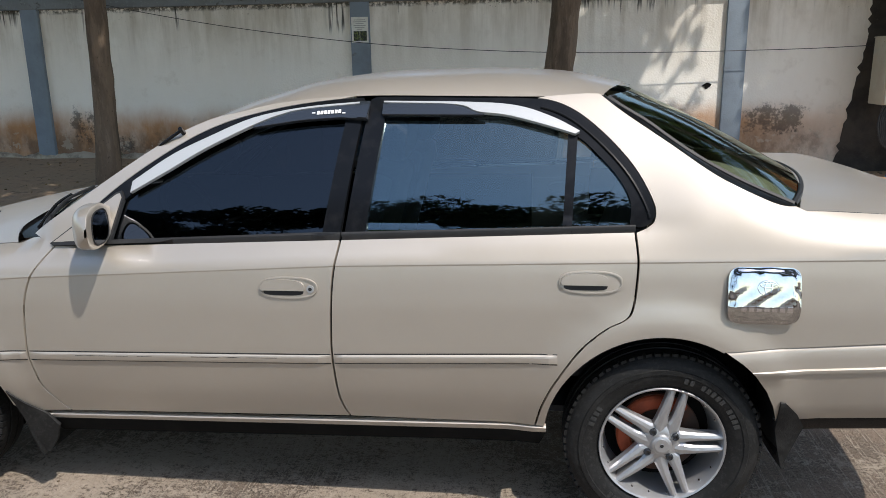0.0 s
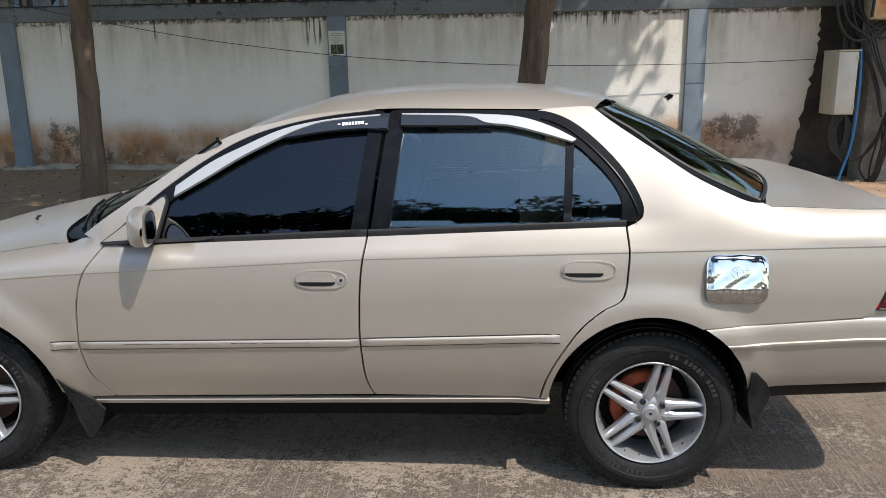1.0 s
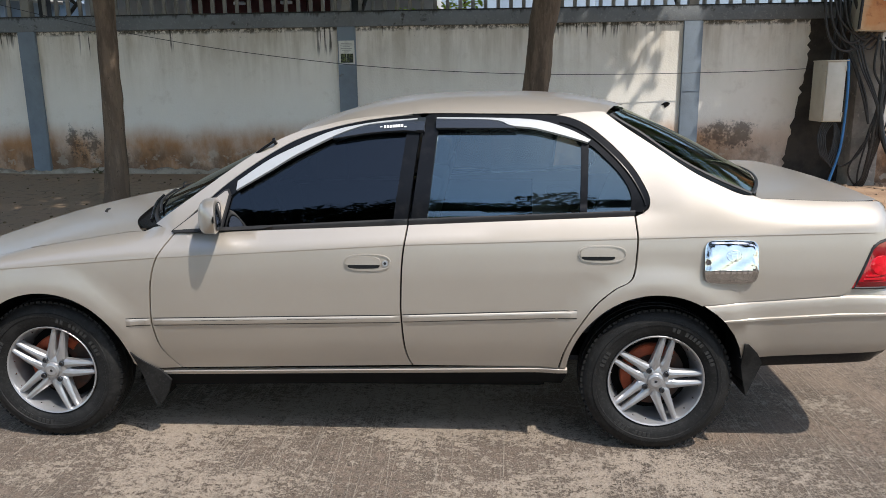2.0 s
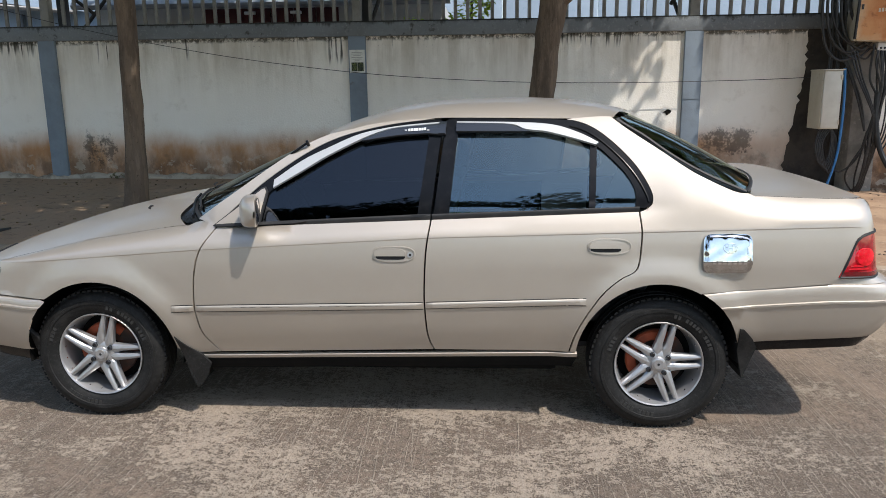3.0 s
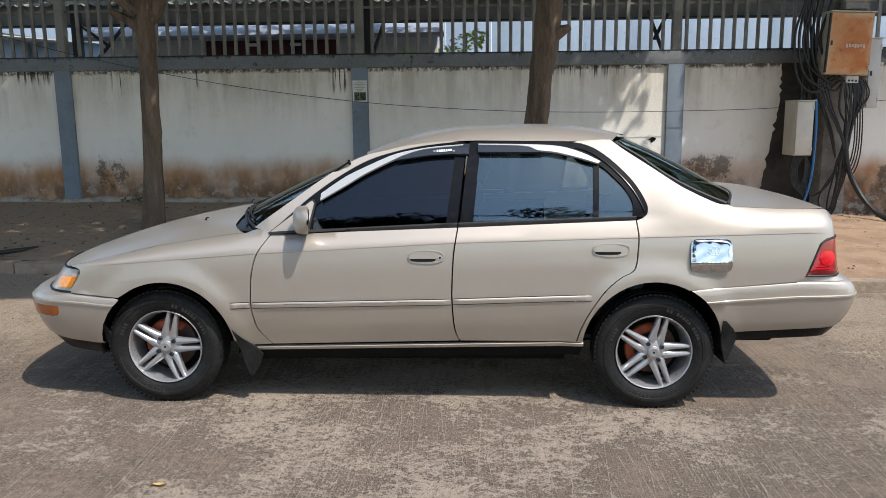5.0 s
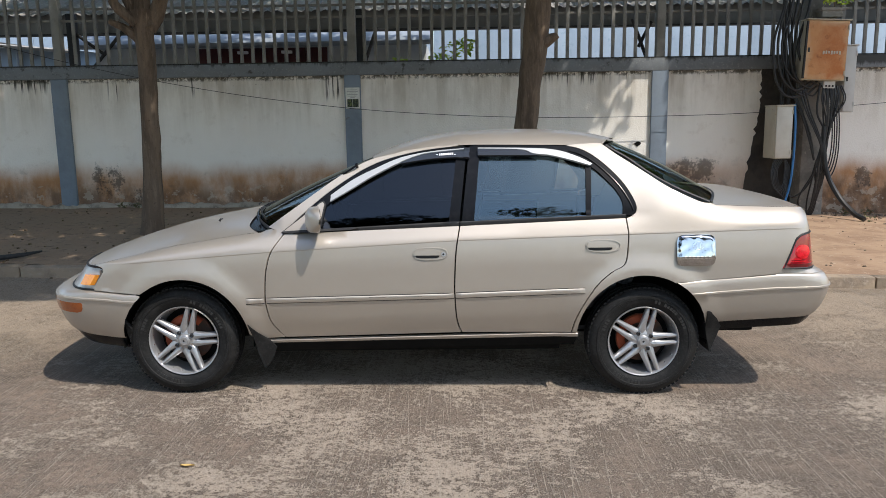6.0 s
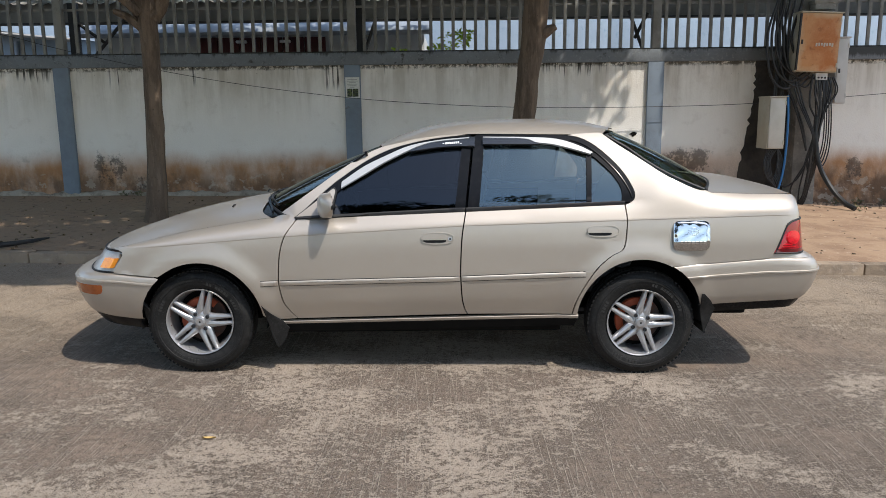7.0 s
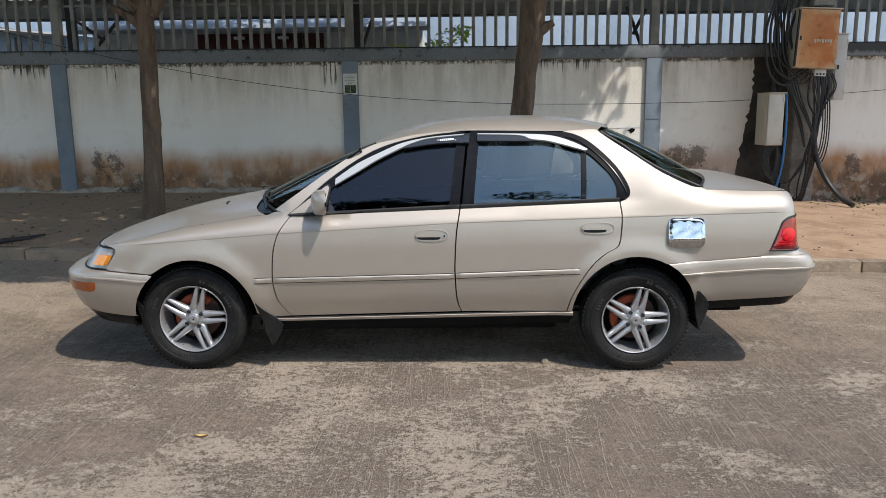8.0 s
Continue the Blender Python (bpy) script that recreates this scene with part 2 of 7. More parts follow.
def edge_mould(m, z0, z1):
    """Black mould creeping down from an upper edge, ragged along its length."""
    nt = m.node_tree
    b = nt.nodes["Principled BSDF"]
    geo = next(n for n in nt.nodes if n.type == "NEW_GEOMETRY")
    xyz = nt.nodes.new("ShaderNodeSeparateXYZ")
    nt.links.new(geo.outputs["Position"], xyz.inputs[0])
    mp = nt.nodes.new("ShaderNodeMapping")
    mp.inputs["Scale"].default_value = (1, 0.3, 0.12)
    nt.links.new(geo.outputs["Position"], mp.inputs["Vector"])
    n = nt.nodes.new("ShaderNodeTexNoise")
    n.inputs["Scale"].default_value, n.inputs["Detail"].default_value, n.inputs["Roughness"].default_value = 9.0, 8, 0.7
    nt.links.new(mp.outputs[0], n.inputs["Vector"])
    add = nt.nodes.new("ShaderNodeMath")
    add.operation = "MULTIPLY_ADD"
    add.inputs[1].default_value = 0.30
    nt.links.new(n.outputs["Fac"], add.inputs[0])
    low = nt.nodes.new("ShaderNodeMapRange")   # the mould reaches lower past the utility pole
    low.inputs["From Min"].default_value, low.inputs["From Max"].default_value, low.inputs["To Max"].default_value = 3.25, 4.5, 0.13
    nt.links.new(xyz.outputs["X"], low.inputs["Value"])
    down = nt.nodes.new("ShaderNodeMath")
    nt.links.new(xyz.outputs["Z"], down.inputs[0])
    nt.links.new(low.outputs[0], down.inputs[1])
    nt.links.new(down.outputs[0], add.inputs[2])
    r = nt.nodes.new("ShaderNodeMapRange")
    r.inputs["From Min"].default_value, r.inputs["From Max"].default_value = z0 + 0.15, z1 + 0.15
    r.inputs["To Max"].default_value = 0.85
    nt.links.new(add.outputs[0], r.inputs["Value"])
    mix = nt.nodes.new("ShaderNodeMix")
    mix.data_type = "RGBA"
    nt.links.new(r.outputs[0], mix.inputs["Factor"])
    nt.links.new(b.inputs["Base Color"].links[0].from_socket, mix.inputs["A"])
    mix.inputs["B"].default_value = (0.028, 0.027, 0.023, 1)
    nt.links.new(mix.outputs["Result"], b.inputs["Base Color"])


edge_mould(M_BEAM, 2.288, 2.335)
M_BARK = material("bark", (0.165, 0.122, 0.088), 0.95, spec=0.15, bump=1.0, bump_scale=28,
                  vary=((6.0, (0.085, 0.063, 0.047), 0.42, 0.6), (22.0, (0.20, 0.152, 0.112), 0.57, 0.72), (3.0, (0.21, 0.16, 0.12), 0.55, 0.7), (46.0, (0.055, 0.042, 0.032), 0.62, 0.70)))
stretch_up = M_BARK.node_tree.nodes.new("ShaderNodeMapping")
stretch_up.inputs["Scale"].default_value = (1.6, 1.6, 0.32)
for noise_node in [n for n in M_BARK.node_tree.nodes if n.type == "TEX_NOISE" and n.inputs["Scale"].default_value < 40]:
    M_BARK.node_tree.links.new(stretch_up.outputs[0], noise_node.inputs["Vector"])
M_BARK.node_tree.links.new(next(n for n in M_BARK.node_tree.nodes if n.type == "NEW_GEOMETRY").outputs["Position"], stretch_up.inputs["Vector"])


def leaf_material():
    m = bpy.data.materials.new("leaf")
    m.use_nodes = True
    nt = m.node_tree
    b = nt.nodes["Principled BSDF"]
    g = nt.nodes.new("ShaderNodeNewGeometry")
    r = nt.nodes.new("ShaderNodeValToRGB")
    r.color_ramp.elements[0].color = (0.028, 0.055, 0.016, 1)
    r.color_ramp.elements[1].color = (0.075, 0.12, 0.03, 1)
    nt.links.new(g.outputs["Random Per Island"], r.inputs["Fac"])
    nt.links.new(r.outputs[0], b.inputs["Base Color"])
    b.inputs["Roughness"].default_value = 0.55
    thin = nt.nodes.new("ShaderNodeBsdfTranslucent")
    thin.inputs["Color"].default_value = (0.2, 0.27, 0.07, 1)
    mix = nt.nodes.new("ShaderNodeMixShader")
    mix.inputs[0].default_value = 0.45
    nt.links.new(b.outputs[0], mix.inputs[1])
    nt.links.new(thin.outputs[0], mix.inputs[2])
    nt.links.new(mix.outputs[0], nt.nodes["Material Output"].inputs["Surface"])
    return m


M_LEAF = leaf_material()


def wall_paint():
    """Whitewashed render with run-off streaks under the coping and a red-brown splash zone along its foot."""
    m = material("stained_whitewash", (0.87, 0.83, 0.765), 0.92, spec=0.2, bump=0.5, bump_scale=45,
                 vary=((0.8, (0.83, 0.785, 0.72), 0.4, 0.65), (5.0, (0.74, 0.69, 0.62), 0.58, 0.76)))
    nt = m.node_tree
    b = nt.nodes["Principled BSDF"]
    geo = next(n for n in nt.nodes if n.type == "NEW_GEOMETRY")
    last = b.inputs["Base Color"].links[0].from_socket
    xyz = nt.nodes.new("ShaderNodeSeparateXYZ")
    nt.links.new(geo.outputs["Position"], xyz.inputs[0])

    def noise_of(scale, stretch=(1, 1, 1), detail=8):
        mp = nt.nodes.new("ShaderNodeMapping")
        mp.inputs["Scale"].default_value = stretch
        nt.links.new(geo.outputs["Position"], mp.inputs["Vector"])
        n = nt.nodes.new("ShaderNodeTexNoise")
        n.inputs["Scale"].default_value, n.inputs["Detail"].default_value, n.inputs["Roughness"].default_value = scale, detail, 0.65
        nt.links.new(mp.outputs[0], n.inputs["Vector"])
        return n.outputs["Fac"]

    def remap(v, a, c, lo=0.0, hi=1.0):
        r = nt.nodes.new("ShaderNodeMapRange")
        r.interpolation_type = "SMOOTHSTEP"
        r.inputs["From Min"].default_value, r.inputs["From Max"].default_value = a, c
        r.inputs["To Min"].default_value, r.inputs["To Max"].default_value = lo, hi
        nt.links.new(v, r.inputs["Value"])
        return r.outputs[0]

    def op(kind, a, c):
        n = nt.nodes.new("ShaderNodeMath")
        n.operation = kind
        for i, v in enumerate((a, c)):
            if isinstance(v, (int, float)):
                n.inputs[i].default_value = v
            else:
                nt.links.new(v, n.inputs[i])
        return n.outputs[0]

    def over(colour, fac):
        global_last = nt.nodes.new("ShaderNodeMix")
        global_last.data_type = "RGBA"
        nt.links.new(fac, global_last.inputs["Factor"])
        nt.links.new(last, global_last.inputs["A"])
        global_last.inputs["B"].default_value = (*colour, 1)
        return global_last.outputs["Result"]

    z = xyz.outputs["Z"]
    wob = noise_of(1.3, (1, 1, 0.4))
    zz = op("ADD", z, op("MULTIPLY", op("SUBTRACT", wob, 0.5), 0.42))
    # earthy splash zone
    last = over((0.45, 0.235, 0.112), op("MULTIPLY", remap(zz, 0.97, 0.62), op("MULTIPLY", remap(noise_of(2.1, (1, 1, 0.5)), 0.3, 0.6, 0.6, 1.0), op("ADD", remap(xyz.outputs["X"], 1.8, 3.2, 1.0, 0.5), remap(xyz.outputs["X"], 3.9, 4.3, 0.0, 0.5)))))
    last = over((0.135, 0.085, 0.056), op("MULTIPLY", remap(zz, 0.74, 0.38), op("MULTIPLY", remap(noise_of(3.0, (1, 1, 0.7)), 0.36, 0.58, 0.1, 0.8), op("ADD", remap(xyz.outputs["X"], 1.8, 3.2, 1.0, 0.55), remap(xyz.outputs["X"], 3.9, 4.3, 0.0, 0.6)))))
    # flaked paint near the ground
    flake = op("MULTIPLY", remap(noise_of(4.2, (1, 1, 1.4), 10), 0.56, 0.6), remap(z, 0.95, 0.3))
    last = over((0.55, 0.5, 0.42), op("MULTIPLY", flake, 0.4))
    # black mould blotches
    mould = op("MULTIPLY", op("MULTIPLY", remap(noise_of(1.5, detail=12), 0.555, 0.64), remap(noise_of(14.0), 0.42, 0.58)), remap(z, 1.1, 0.55))
    last = over((0.085, 0.075, 0.06), op("MULTIPLY", mould, 0.35))
    # run-off streaks under the coping
    streak = remap(noise_of(8.0, (1, 1, 0.045), 6), 0.48, 0.66)
    reach = op("ADD", 1.4, op("MULTIPLY", noise_of(3.0, (1, 0, 0.0)), 0.9))
    top = op("MULTIPLY", remap(op("SUBTRACT", z, reach), 0.0, 0.5), streak)
    last = over((0.3, 0.275, 0.23), op("MULTIPLY", top, 0.75))
    drip = op("MULTIPLY", remap(noise_of(16.0, (1, 1, 0.03), 4), 0.58, 0.66), remap(op("ADD", z, op("MULTIPLY", noise_of(4.0, (1, 0, 0), 3), 0.9)), 2.42, 2.62))
    last = over((0.045, 0.045, 0.035), op("MULTIPLY", drip, 0.9))
    grime = op("MULTIPLY", remap(z, 1.15, 2.1), op("ADD", op("MULTIPLY", remap(noise_of(2.4, (1, 1, 0.5)), 0.34, 0.6), 0.5), op("MULTIPLY", remap(noise_of(5.0, (1, 1, 0.08), 5), 0.42, 0.66), 0.7)))
    last = over((0.40, 0.345, 0.262), op("MULTIPLY", grime, 0.60))
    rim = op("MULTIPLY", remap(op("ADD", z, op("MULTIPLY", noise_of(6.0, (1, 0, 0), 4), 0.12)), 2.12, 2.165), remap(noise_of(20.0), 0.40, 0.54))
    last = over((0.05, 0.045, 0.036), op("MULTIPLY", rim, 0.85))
    dots = op("MULTIPLY", remap(noise_of(30.0, detail=3), 0.66, 0.70), remap(z, 1.85, 2.12))
    last = over((0.06, 0.055, 0.045), op("MULTIPLY", dots, 0.7))
    def near(cx, half):
        return remap(op("ABSOLUTE", op("SUBTRACT", xyz.outputs["X"], cx), 0.0), half, half * 0.35)

    for cx, cz, hx, hz in ((2.45, 0.68, 0.52, 0.26), (-6.2, 0.66, 0.34, 0.34), (-5.72, 0.42, 0.24, 0.2), (4.95, 0.55, 0.2, 0.25)):
        spot = op("MULTIPLY", near(cx, hx), remap(op("ABSOLUTE", op("SUBTRACT", z, cz), 0.0), hz, hz * 0.3))
        speck = remap(op("ADD", op("ADD", op("MULTIPLY", noise_of(7.0, detail=10), 0.6), op("MULTIPLY", noise_of(38.0, detail=6), 0.4)), op("MULTIPLY", spot, 0.17)), 0.58, 0.70)
        last = over((0.045, 0.04, 0.036), op("MULTIPLY", op("MULTIPLY", speck, remap(spot, 0.02, 0.35)), 0.7))
    for cx, half, low in ((-2.78, 0.19, 1.82), (-4.84, 0.06, 1.86), (-6.0, 0.15, 1.84), (0.55, 0.9, 2.0), (-7.3, 0.4, 1.98)):
        run = remap(op("ADD", z, op("MULTIPLY", noise_of(14.0, (1, 0, 0), 3), 0.5)), low + 0.2, low + 0.34)
        comb = remap(noise_of(22.0, (1, 1, 0.03), 4), 0.5, 0.58)
        last = over((0.035, 0.035, 0.028), op("MULTIPLY", op("MULTIPLY", run, comb), op("MULTIPLY", near(cx, half), 0.9)))
    nt.links.new(last, b.inputs["Base Color"])
    return m


M_WALL = wall_paint()

# ---- ground ----
WALL_Y = 7.28


def walk_z(x, y):
    """Height of the earth strip between kerb and wall."""
    t = (y - kerb_y(x) - 0.14) / (WALL_Y - kerb_y(x) - 0.14)
    lift = 0.095 + (0.11 if x < 0 else 0.11 * max(0.0, 1 - x / 5.0)) * t
    return ground_z(x) + lift + 0.02 * noise.noise(Vector((x * 1.1, y * 1.1, 0))) + 0.008 * noise.noise(Vector((x * 5, y * 5, 3)))


bm = bmesh.new()
xs = [-900, -60, -20] + [-12 + 0.5 * i for i in range(49)] + [20, 60, 900]
ys = [-900, -60, -14] + [-8 + 0.5 * i for i in range(23)] + [8, 30, 900]
grid(bm, [[(x, y, ground_z(x) - (0.012 if y > kerb_y(x) else 0.0)) for x in xs] for y in ys])
tagged(part("road", bm, M_ROAD), "worn grey concrete road with pale broken patches and raked lines", "road", kind="structure")

bm = bmesh.new()
xs = [-14 + 0.2 * i for i in range(141)]
ts = [i / 24 for i in range(25)]


def verge(x, t):
    y = kerb_y(x) + 0.14 + (WALL_Y - 0.1 - kerb_y(x)) * t
    return x, y, walk_z(x, y)


grid(bm, [[verge(x, t) for x in xs if x <= 2.21] for t in ts])
tagged(part("pavement", bm, M_DIRT), "bare packed earth verge between kerb and wall", "verge", kind="structure")
bm = bmesh.new()
grid(bm, [[verge(x, t) for x in xs if x >= 2.19] for t in ts])
tagged(part("ground", bm, M_SAND), "bare orange sandy verge in the sun", "verge", kind="structure")

kerb = thing("kerb", (0, 0, 0), "chipped grey concrete kerb along the road", "kerb", kind="structure")
x = -14.0
while x < 14:
    n = 0.98
    bm = slab(0.004, n - 0.004, 0, 0.15, -0.1, 0.1, 0.014)
    for v in bm.verts:
        v.co += Vector((0, 0.012 * noise.noise(Vector((x + v.co.x * 3, 0, v.co.z * 9))), 0.01 * noise.noise(Vector((x + v.co.x * 4, 7, 0)))))
    ob = part("kerb_stone", bm, M_KERB, kerb)
    ob.location = (x, kerb_y(x), ground_z(x + 0.5))
    ob.rotation_euler.z = -0.063
    x += n

# ---- boundary wall ----
wall = thing("wall_north", (0, WALL_Y, 0), "whitewashed boundary wall with rust-brown and black stains", "wall", kind="structure")
POSTS = [-15.7, -11.25, -6.80, -2.50, 1.945, 6.4, 10.85, 15.3]
BEAM0, BEAM1 = 2.13, 2.31
for a, c in zip(POSTS, POSTS[1:]):
    rows = [[(a + (c - a) * i / 30, 0.05 + 0.004 * noise.noise(Vector((a + (c - a) * i / 12, 0, k * 0.4))), -0.15 + (BEAM0 + 0.17) * k / 14) for i in range(31)] for k in range(15)]
    bm = grid(bmesh.new(), rows)
    box(bm, a, c, 0.056, 0.16, -0.15, BEAM0 + 0.02)
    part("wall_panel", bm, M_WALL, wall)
for p in POSTS:
    part("pillar", slab(p - 0.118, p + 0.118, 0.0, 0.22, -0.2, BEAM0 + 0.004, 0.012), M_GREYBLUE, wall)
part("coping_beam", slab(-17, 17, -0.004, 0.224, BEAM0, BEAM1, 0.012), M_BEAM, wall, "grey painted concrete ring beam")

fence = thing("fence", (0, WALL_Y + 0.1, BEAM1), "grey steel railing of upright square bars on the wall", "fence", kind="structure")
bar_mesh = None
i = 0
bx = -9.0
while bx < 8.2:
    if min(abs(bx - p) for p in POSTS) > 0.09:
        if bar_mesh is None:
            ob = part("fence_bar", slab(-0.024, 0.024, -0.014, 0.014, 0.0, 1.02, 0.004), M_FENCE, fence)
            bar_mesh = ob.data
        else:
            ob = new("fence_bar", bar_mesh)
            ob.parent = fence
        ob.location = (bx, 0, 0)
    bx += 0.163
for z in (0.655, 0.82):
    part("fence_rail", slab(-9, 8.2, 0.016, 0.046, z - 0.016, z + 0.016, 0.003), M_FENCE, fence)
# Dark strip stands for the railing's shadow and mould along the beam's top.
part("fence_rail", slab(-9, 8.2, -0.06, 0.02, 0.002, 0.02, 0.003), M_RAIL_SHADOW, fence, "thin dark strip for mould and rail shadow on the beam")
for p in POSTS[1:-1]:
    part("fence_post", slab(p - 0.06, p + 0.06, -0.05, 0.07, 0.0, 1.05, 0.006), M_FENCE, fence)


# ---- car: paints ----
def car_paint():
    m = material("champagne_metallic", (0.456, 0.409, 0.354), 0.60, metal=0.70, coat=1.0, spec=0.25,
                 vary=((1.4, (0.440, 0.393, 0.338), 0.4, 0.6),))
    nt = m.node_tree
    b = nt.nodes["Principled BSDF"]
    b.inputs["Coat Roughness"].default_value = 0.22
    b.inputs["Coat IOR"].default_value = 1.75
    geo = next(n for n in nt.nodes if n.type == "NEW_GEOMETRY")
    n = nt.nodes.new("ShaderNodeTexNoise")
    n.inputs["Scale"].default_value, n.inputs["Detail"].default_value = 900, 2
    nt.links.new(geo.outputs["Position"], n.inputs["Vector"])
    bp = nt.nodes.new("ShaderNodeBump")
    bp.inputs["Strength"].default_value, bp.inputs["Distance"].default_value = 0.05, 0.001
    nt.links.new(n.outputs["Fac"], bp.inputs["Height"])
    nt.links.new(bp.outputs[0], b.inputs["Normal"])
    return m


M_PAINT = car_paint()
M_BLACK = material("black_trim", (0.006, 0.0065, 0.0075), 0.22, spec=0.17, vary=((20, (0.012, 0.012, 0.013), 0.5, 0.7),))
M_RUBBER = material("tyre_rubber", (0.0095, 0.0094, 0.0093), 0.62, spec=0.28, bump=0.18, bump_scale=220,
                    vary=((16.0, (0.026, 0.025, 0.024), 0.5, 0.72), (90.0, (0.022, 0.0215, 0.021), 0.52, 0.64)))
M_LETTER = material("dusty_rubber", (0.026, 0.0255, 0.0245), 0.8, vary=((60, (0.015, 0.0145, 0.014), 0.5, 0.65),))
M_SEAL = material("rubber_seal", (0.01, 0.01, 0.011), 0.6, vary=((12, (0.02, 0.02, 0.021), 0.5, 0.7),))
M_UNDER = material("underbody", (0.009, 0.0085, 0.008), 0.95, spec=0.08, vary=((8, (0.014, 0.0125, 0.011), 0.5, 0.7),))
M_ALLOY = material("cast_alloy", (0.44, 0.44, 0.45), 0.36, metal=0.65, vary=((25, (0.40, 0.40, 0.41), 0.5, 0.7),))
M_CHROME = material("chrome", (0.86, 0.87, 0.89), 0.05, metal=1.0)
M_BRUSH = material("bright_strip", (0.47, 0.475, 0.475), 0.38, metal=0.3)
M_DISC = material("shaded_rusty_disc", (0.06, 0.035, 0.025), 0.7, vary=((14, (0.12, 0.04, 0.02), 0.45, 0.65),))
M_ARC_LIT = material("orange_lit_arc", (0.40, 0.075, 0.026), 0.6, vary=((14, (0.24, 0.042, 0.016), 0.45, 0.65),))
M_REDLENS = material("red_lens", (0.40, 0.002, 0.010), 0.12, coat=0.8, spec=0.3, vary=((9, (0.22, 0.002, 0.006), 0.5, 0.56),))
M_REDBRIGHT = material("bright_red_lens", (0.66, 0.010, 0.022), 0.15, coat=0.5, spec=0.3, vary=((40, (0.5, 0.006, 0.01), 0.5, 0.6),))
M_REDDARK = material("dark_red_lens", (0.12, 0.002, 0.004), 0.16, coat=1.0, vary=((40, (0.18, 0.003, 0.006), 0.5, 0.6),))
M_AMBER = material("amber_lens", (0.85, 0.30, 0.02), 0.15, coat=1.0, vary=((40, (0.7, 0.2, 0.015), 0.5, 0.65),))
M_AMBERD = material("dark_amber_lens", (0.36, 0.085, 0.014), 0.22, coat=0.6, vary=((40, (0.28, 0.06, 0.01), 0.5, 0.65),))
M_REFLECT = material("lamp_reflector", (0.36, 0.36, 0.365), 0.32, metal=0.2, coat=0.4, vary=((30, (0.3, 0.305, 0.31), 0.45, 0.6),))
M_SEAT = material("seat_cloth", (0.06, 0.062, 0.068), 0.9, bump=0.4, bump_scale=120, vary=((9, (0.085, 0.085, 0.09), 0.45, 0.65),))
M_CABIN = material("cabin_plastic", (0.03, 0.03, 0.033), 0.7, vary=((9, (0.045, 0.045, 0.048), 0.45, 0.65),))
M_SHELF = material("beige_cloth", (0.30, 0.285, 0.24), 0.95, bump=0.4, bump_scale=120, vary=((9, (0.24, 0.225, 0.19), 0.45, 0.65),))
M_GLASS = glass_material("tinted_glass", (0.10, 0.12, 0.14), 1.58, (0.86, 0.93, 1.0))
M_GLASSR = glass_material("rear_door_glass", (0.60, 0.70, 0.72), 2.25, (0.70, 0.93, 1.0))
M_GLASSC = glass_material("clear_glass", (0.75, 0.82, 0.8), 1.55)
M_GLASSG = glass_material("green_glass", (0.62, 0.70, 0.62), 1.6, (0.85, 0.92, 0.84))
M_GLASSW = glass_material("windscreen_glass", (0.16, 0.19, 0.18), 1.4, (0.75, 0.8, 0.78))
M_FLAP = material("dulled_chrome", (0.60, 0.61, 0.615), 0.07, metal=1.0, vary=((30, (0.52, 0.53, 0.53), 0.45, 0.65),))
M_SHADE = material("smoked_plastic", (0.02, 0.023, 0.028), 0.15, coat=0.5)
M_WHITE = material("white_print", (0.8, 0.8, 0.8), 0.5)

# ---- car: shape ----
MID = 0.77                      # the car's centre line
ARCH_F, ARCH_R, ARCH = (-2.44, 0.312), (-0.018, 0.312), 0.338
SIDE = [(0.16, 0.065), (0.22, 0.030), (0.30, -0.010), (0.36, -0.031), (0.45, -0.058), (0.58, -0.075), (0.70, -0.075), (0.80, -0.067), (0.88, -0.055)]
CREASE = [(-2.76, 0.732), (-1.985, 0.787), (-0.99, 0.838), (-0.097, 0.861), (0.72, 0.881)]
BELT = [(-1.95, 0.872), (-1.0, 0.914), (-0.1, 0.948), (0.4, 0.965)]
HOOD_EDGE = [(-3.25, 0.675), (-3.10, 0.700), (-2.95, 0.725), (-2.8, 0.757), (-2.5, 0.822), (-2.1, 0.882), (-1.9, 0.90)]
HOUSE = [(0.0, 0.0), (0.06, 0.028), (0.16, 0.082), (0.26, 0.146), (0.36, 0.222), (0.40, 0.262), (0.46, 0.34)]
NOSE = [(0.20, -3.17), (0.33, -3.25), (0.45, -3.305), (0.52, -3.318), (0.56, -3.306), (0.584, -3.27)]
TAIL = [(0.20, 0.90), (0.38, 0.965), (0.48, 1.022), (0.575, 1.045), (0.62, 1.03), (0.652, 0.985)]


def smooth01(t):
    t = max(0.0, min(1.0, t))
    return t * t * (3 - 2 * t)


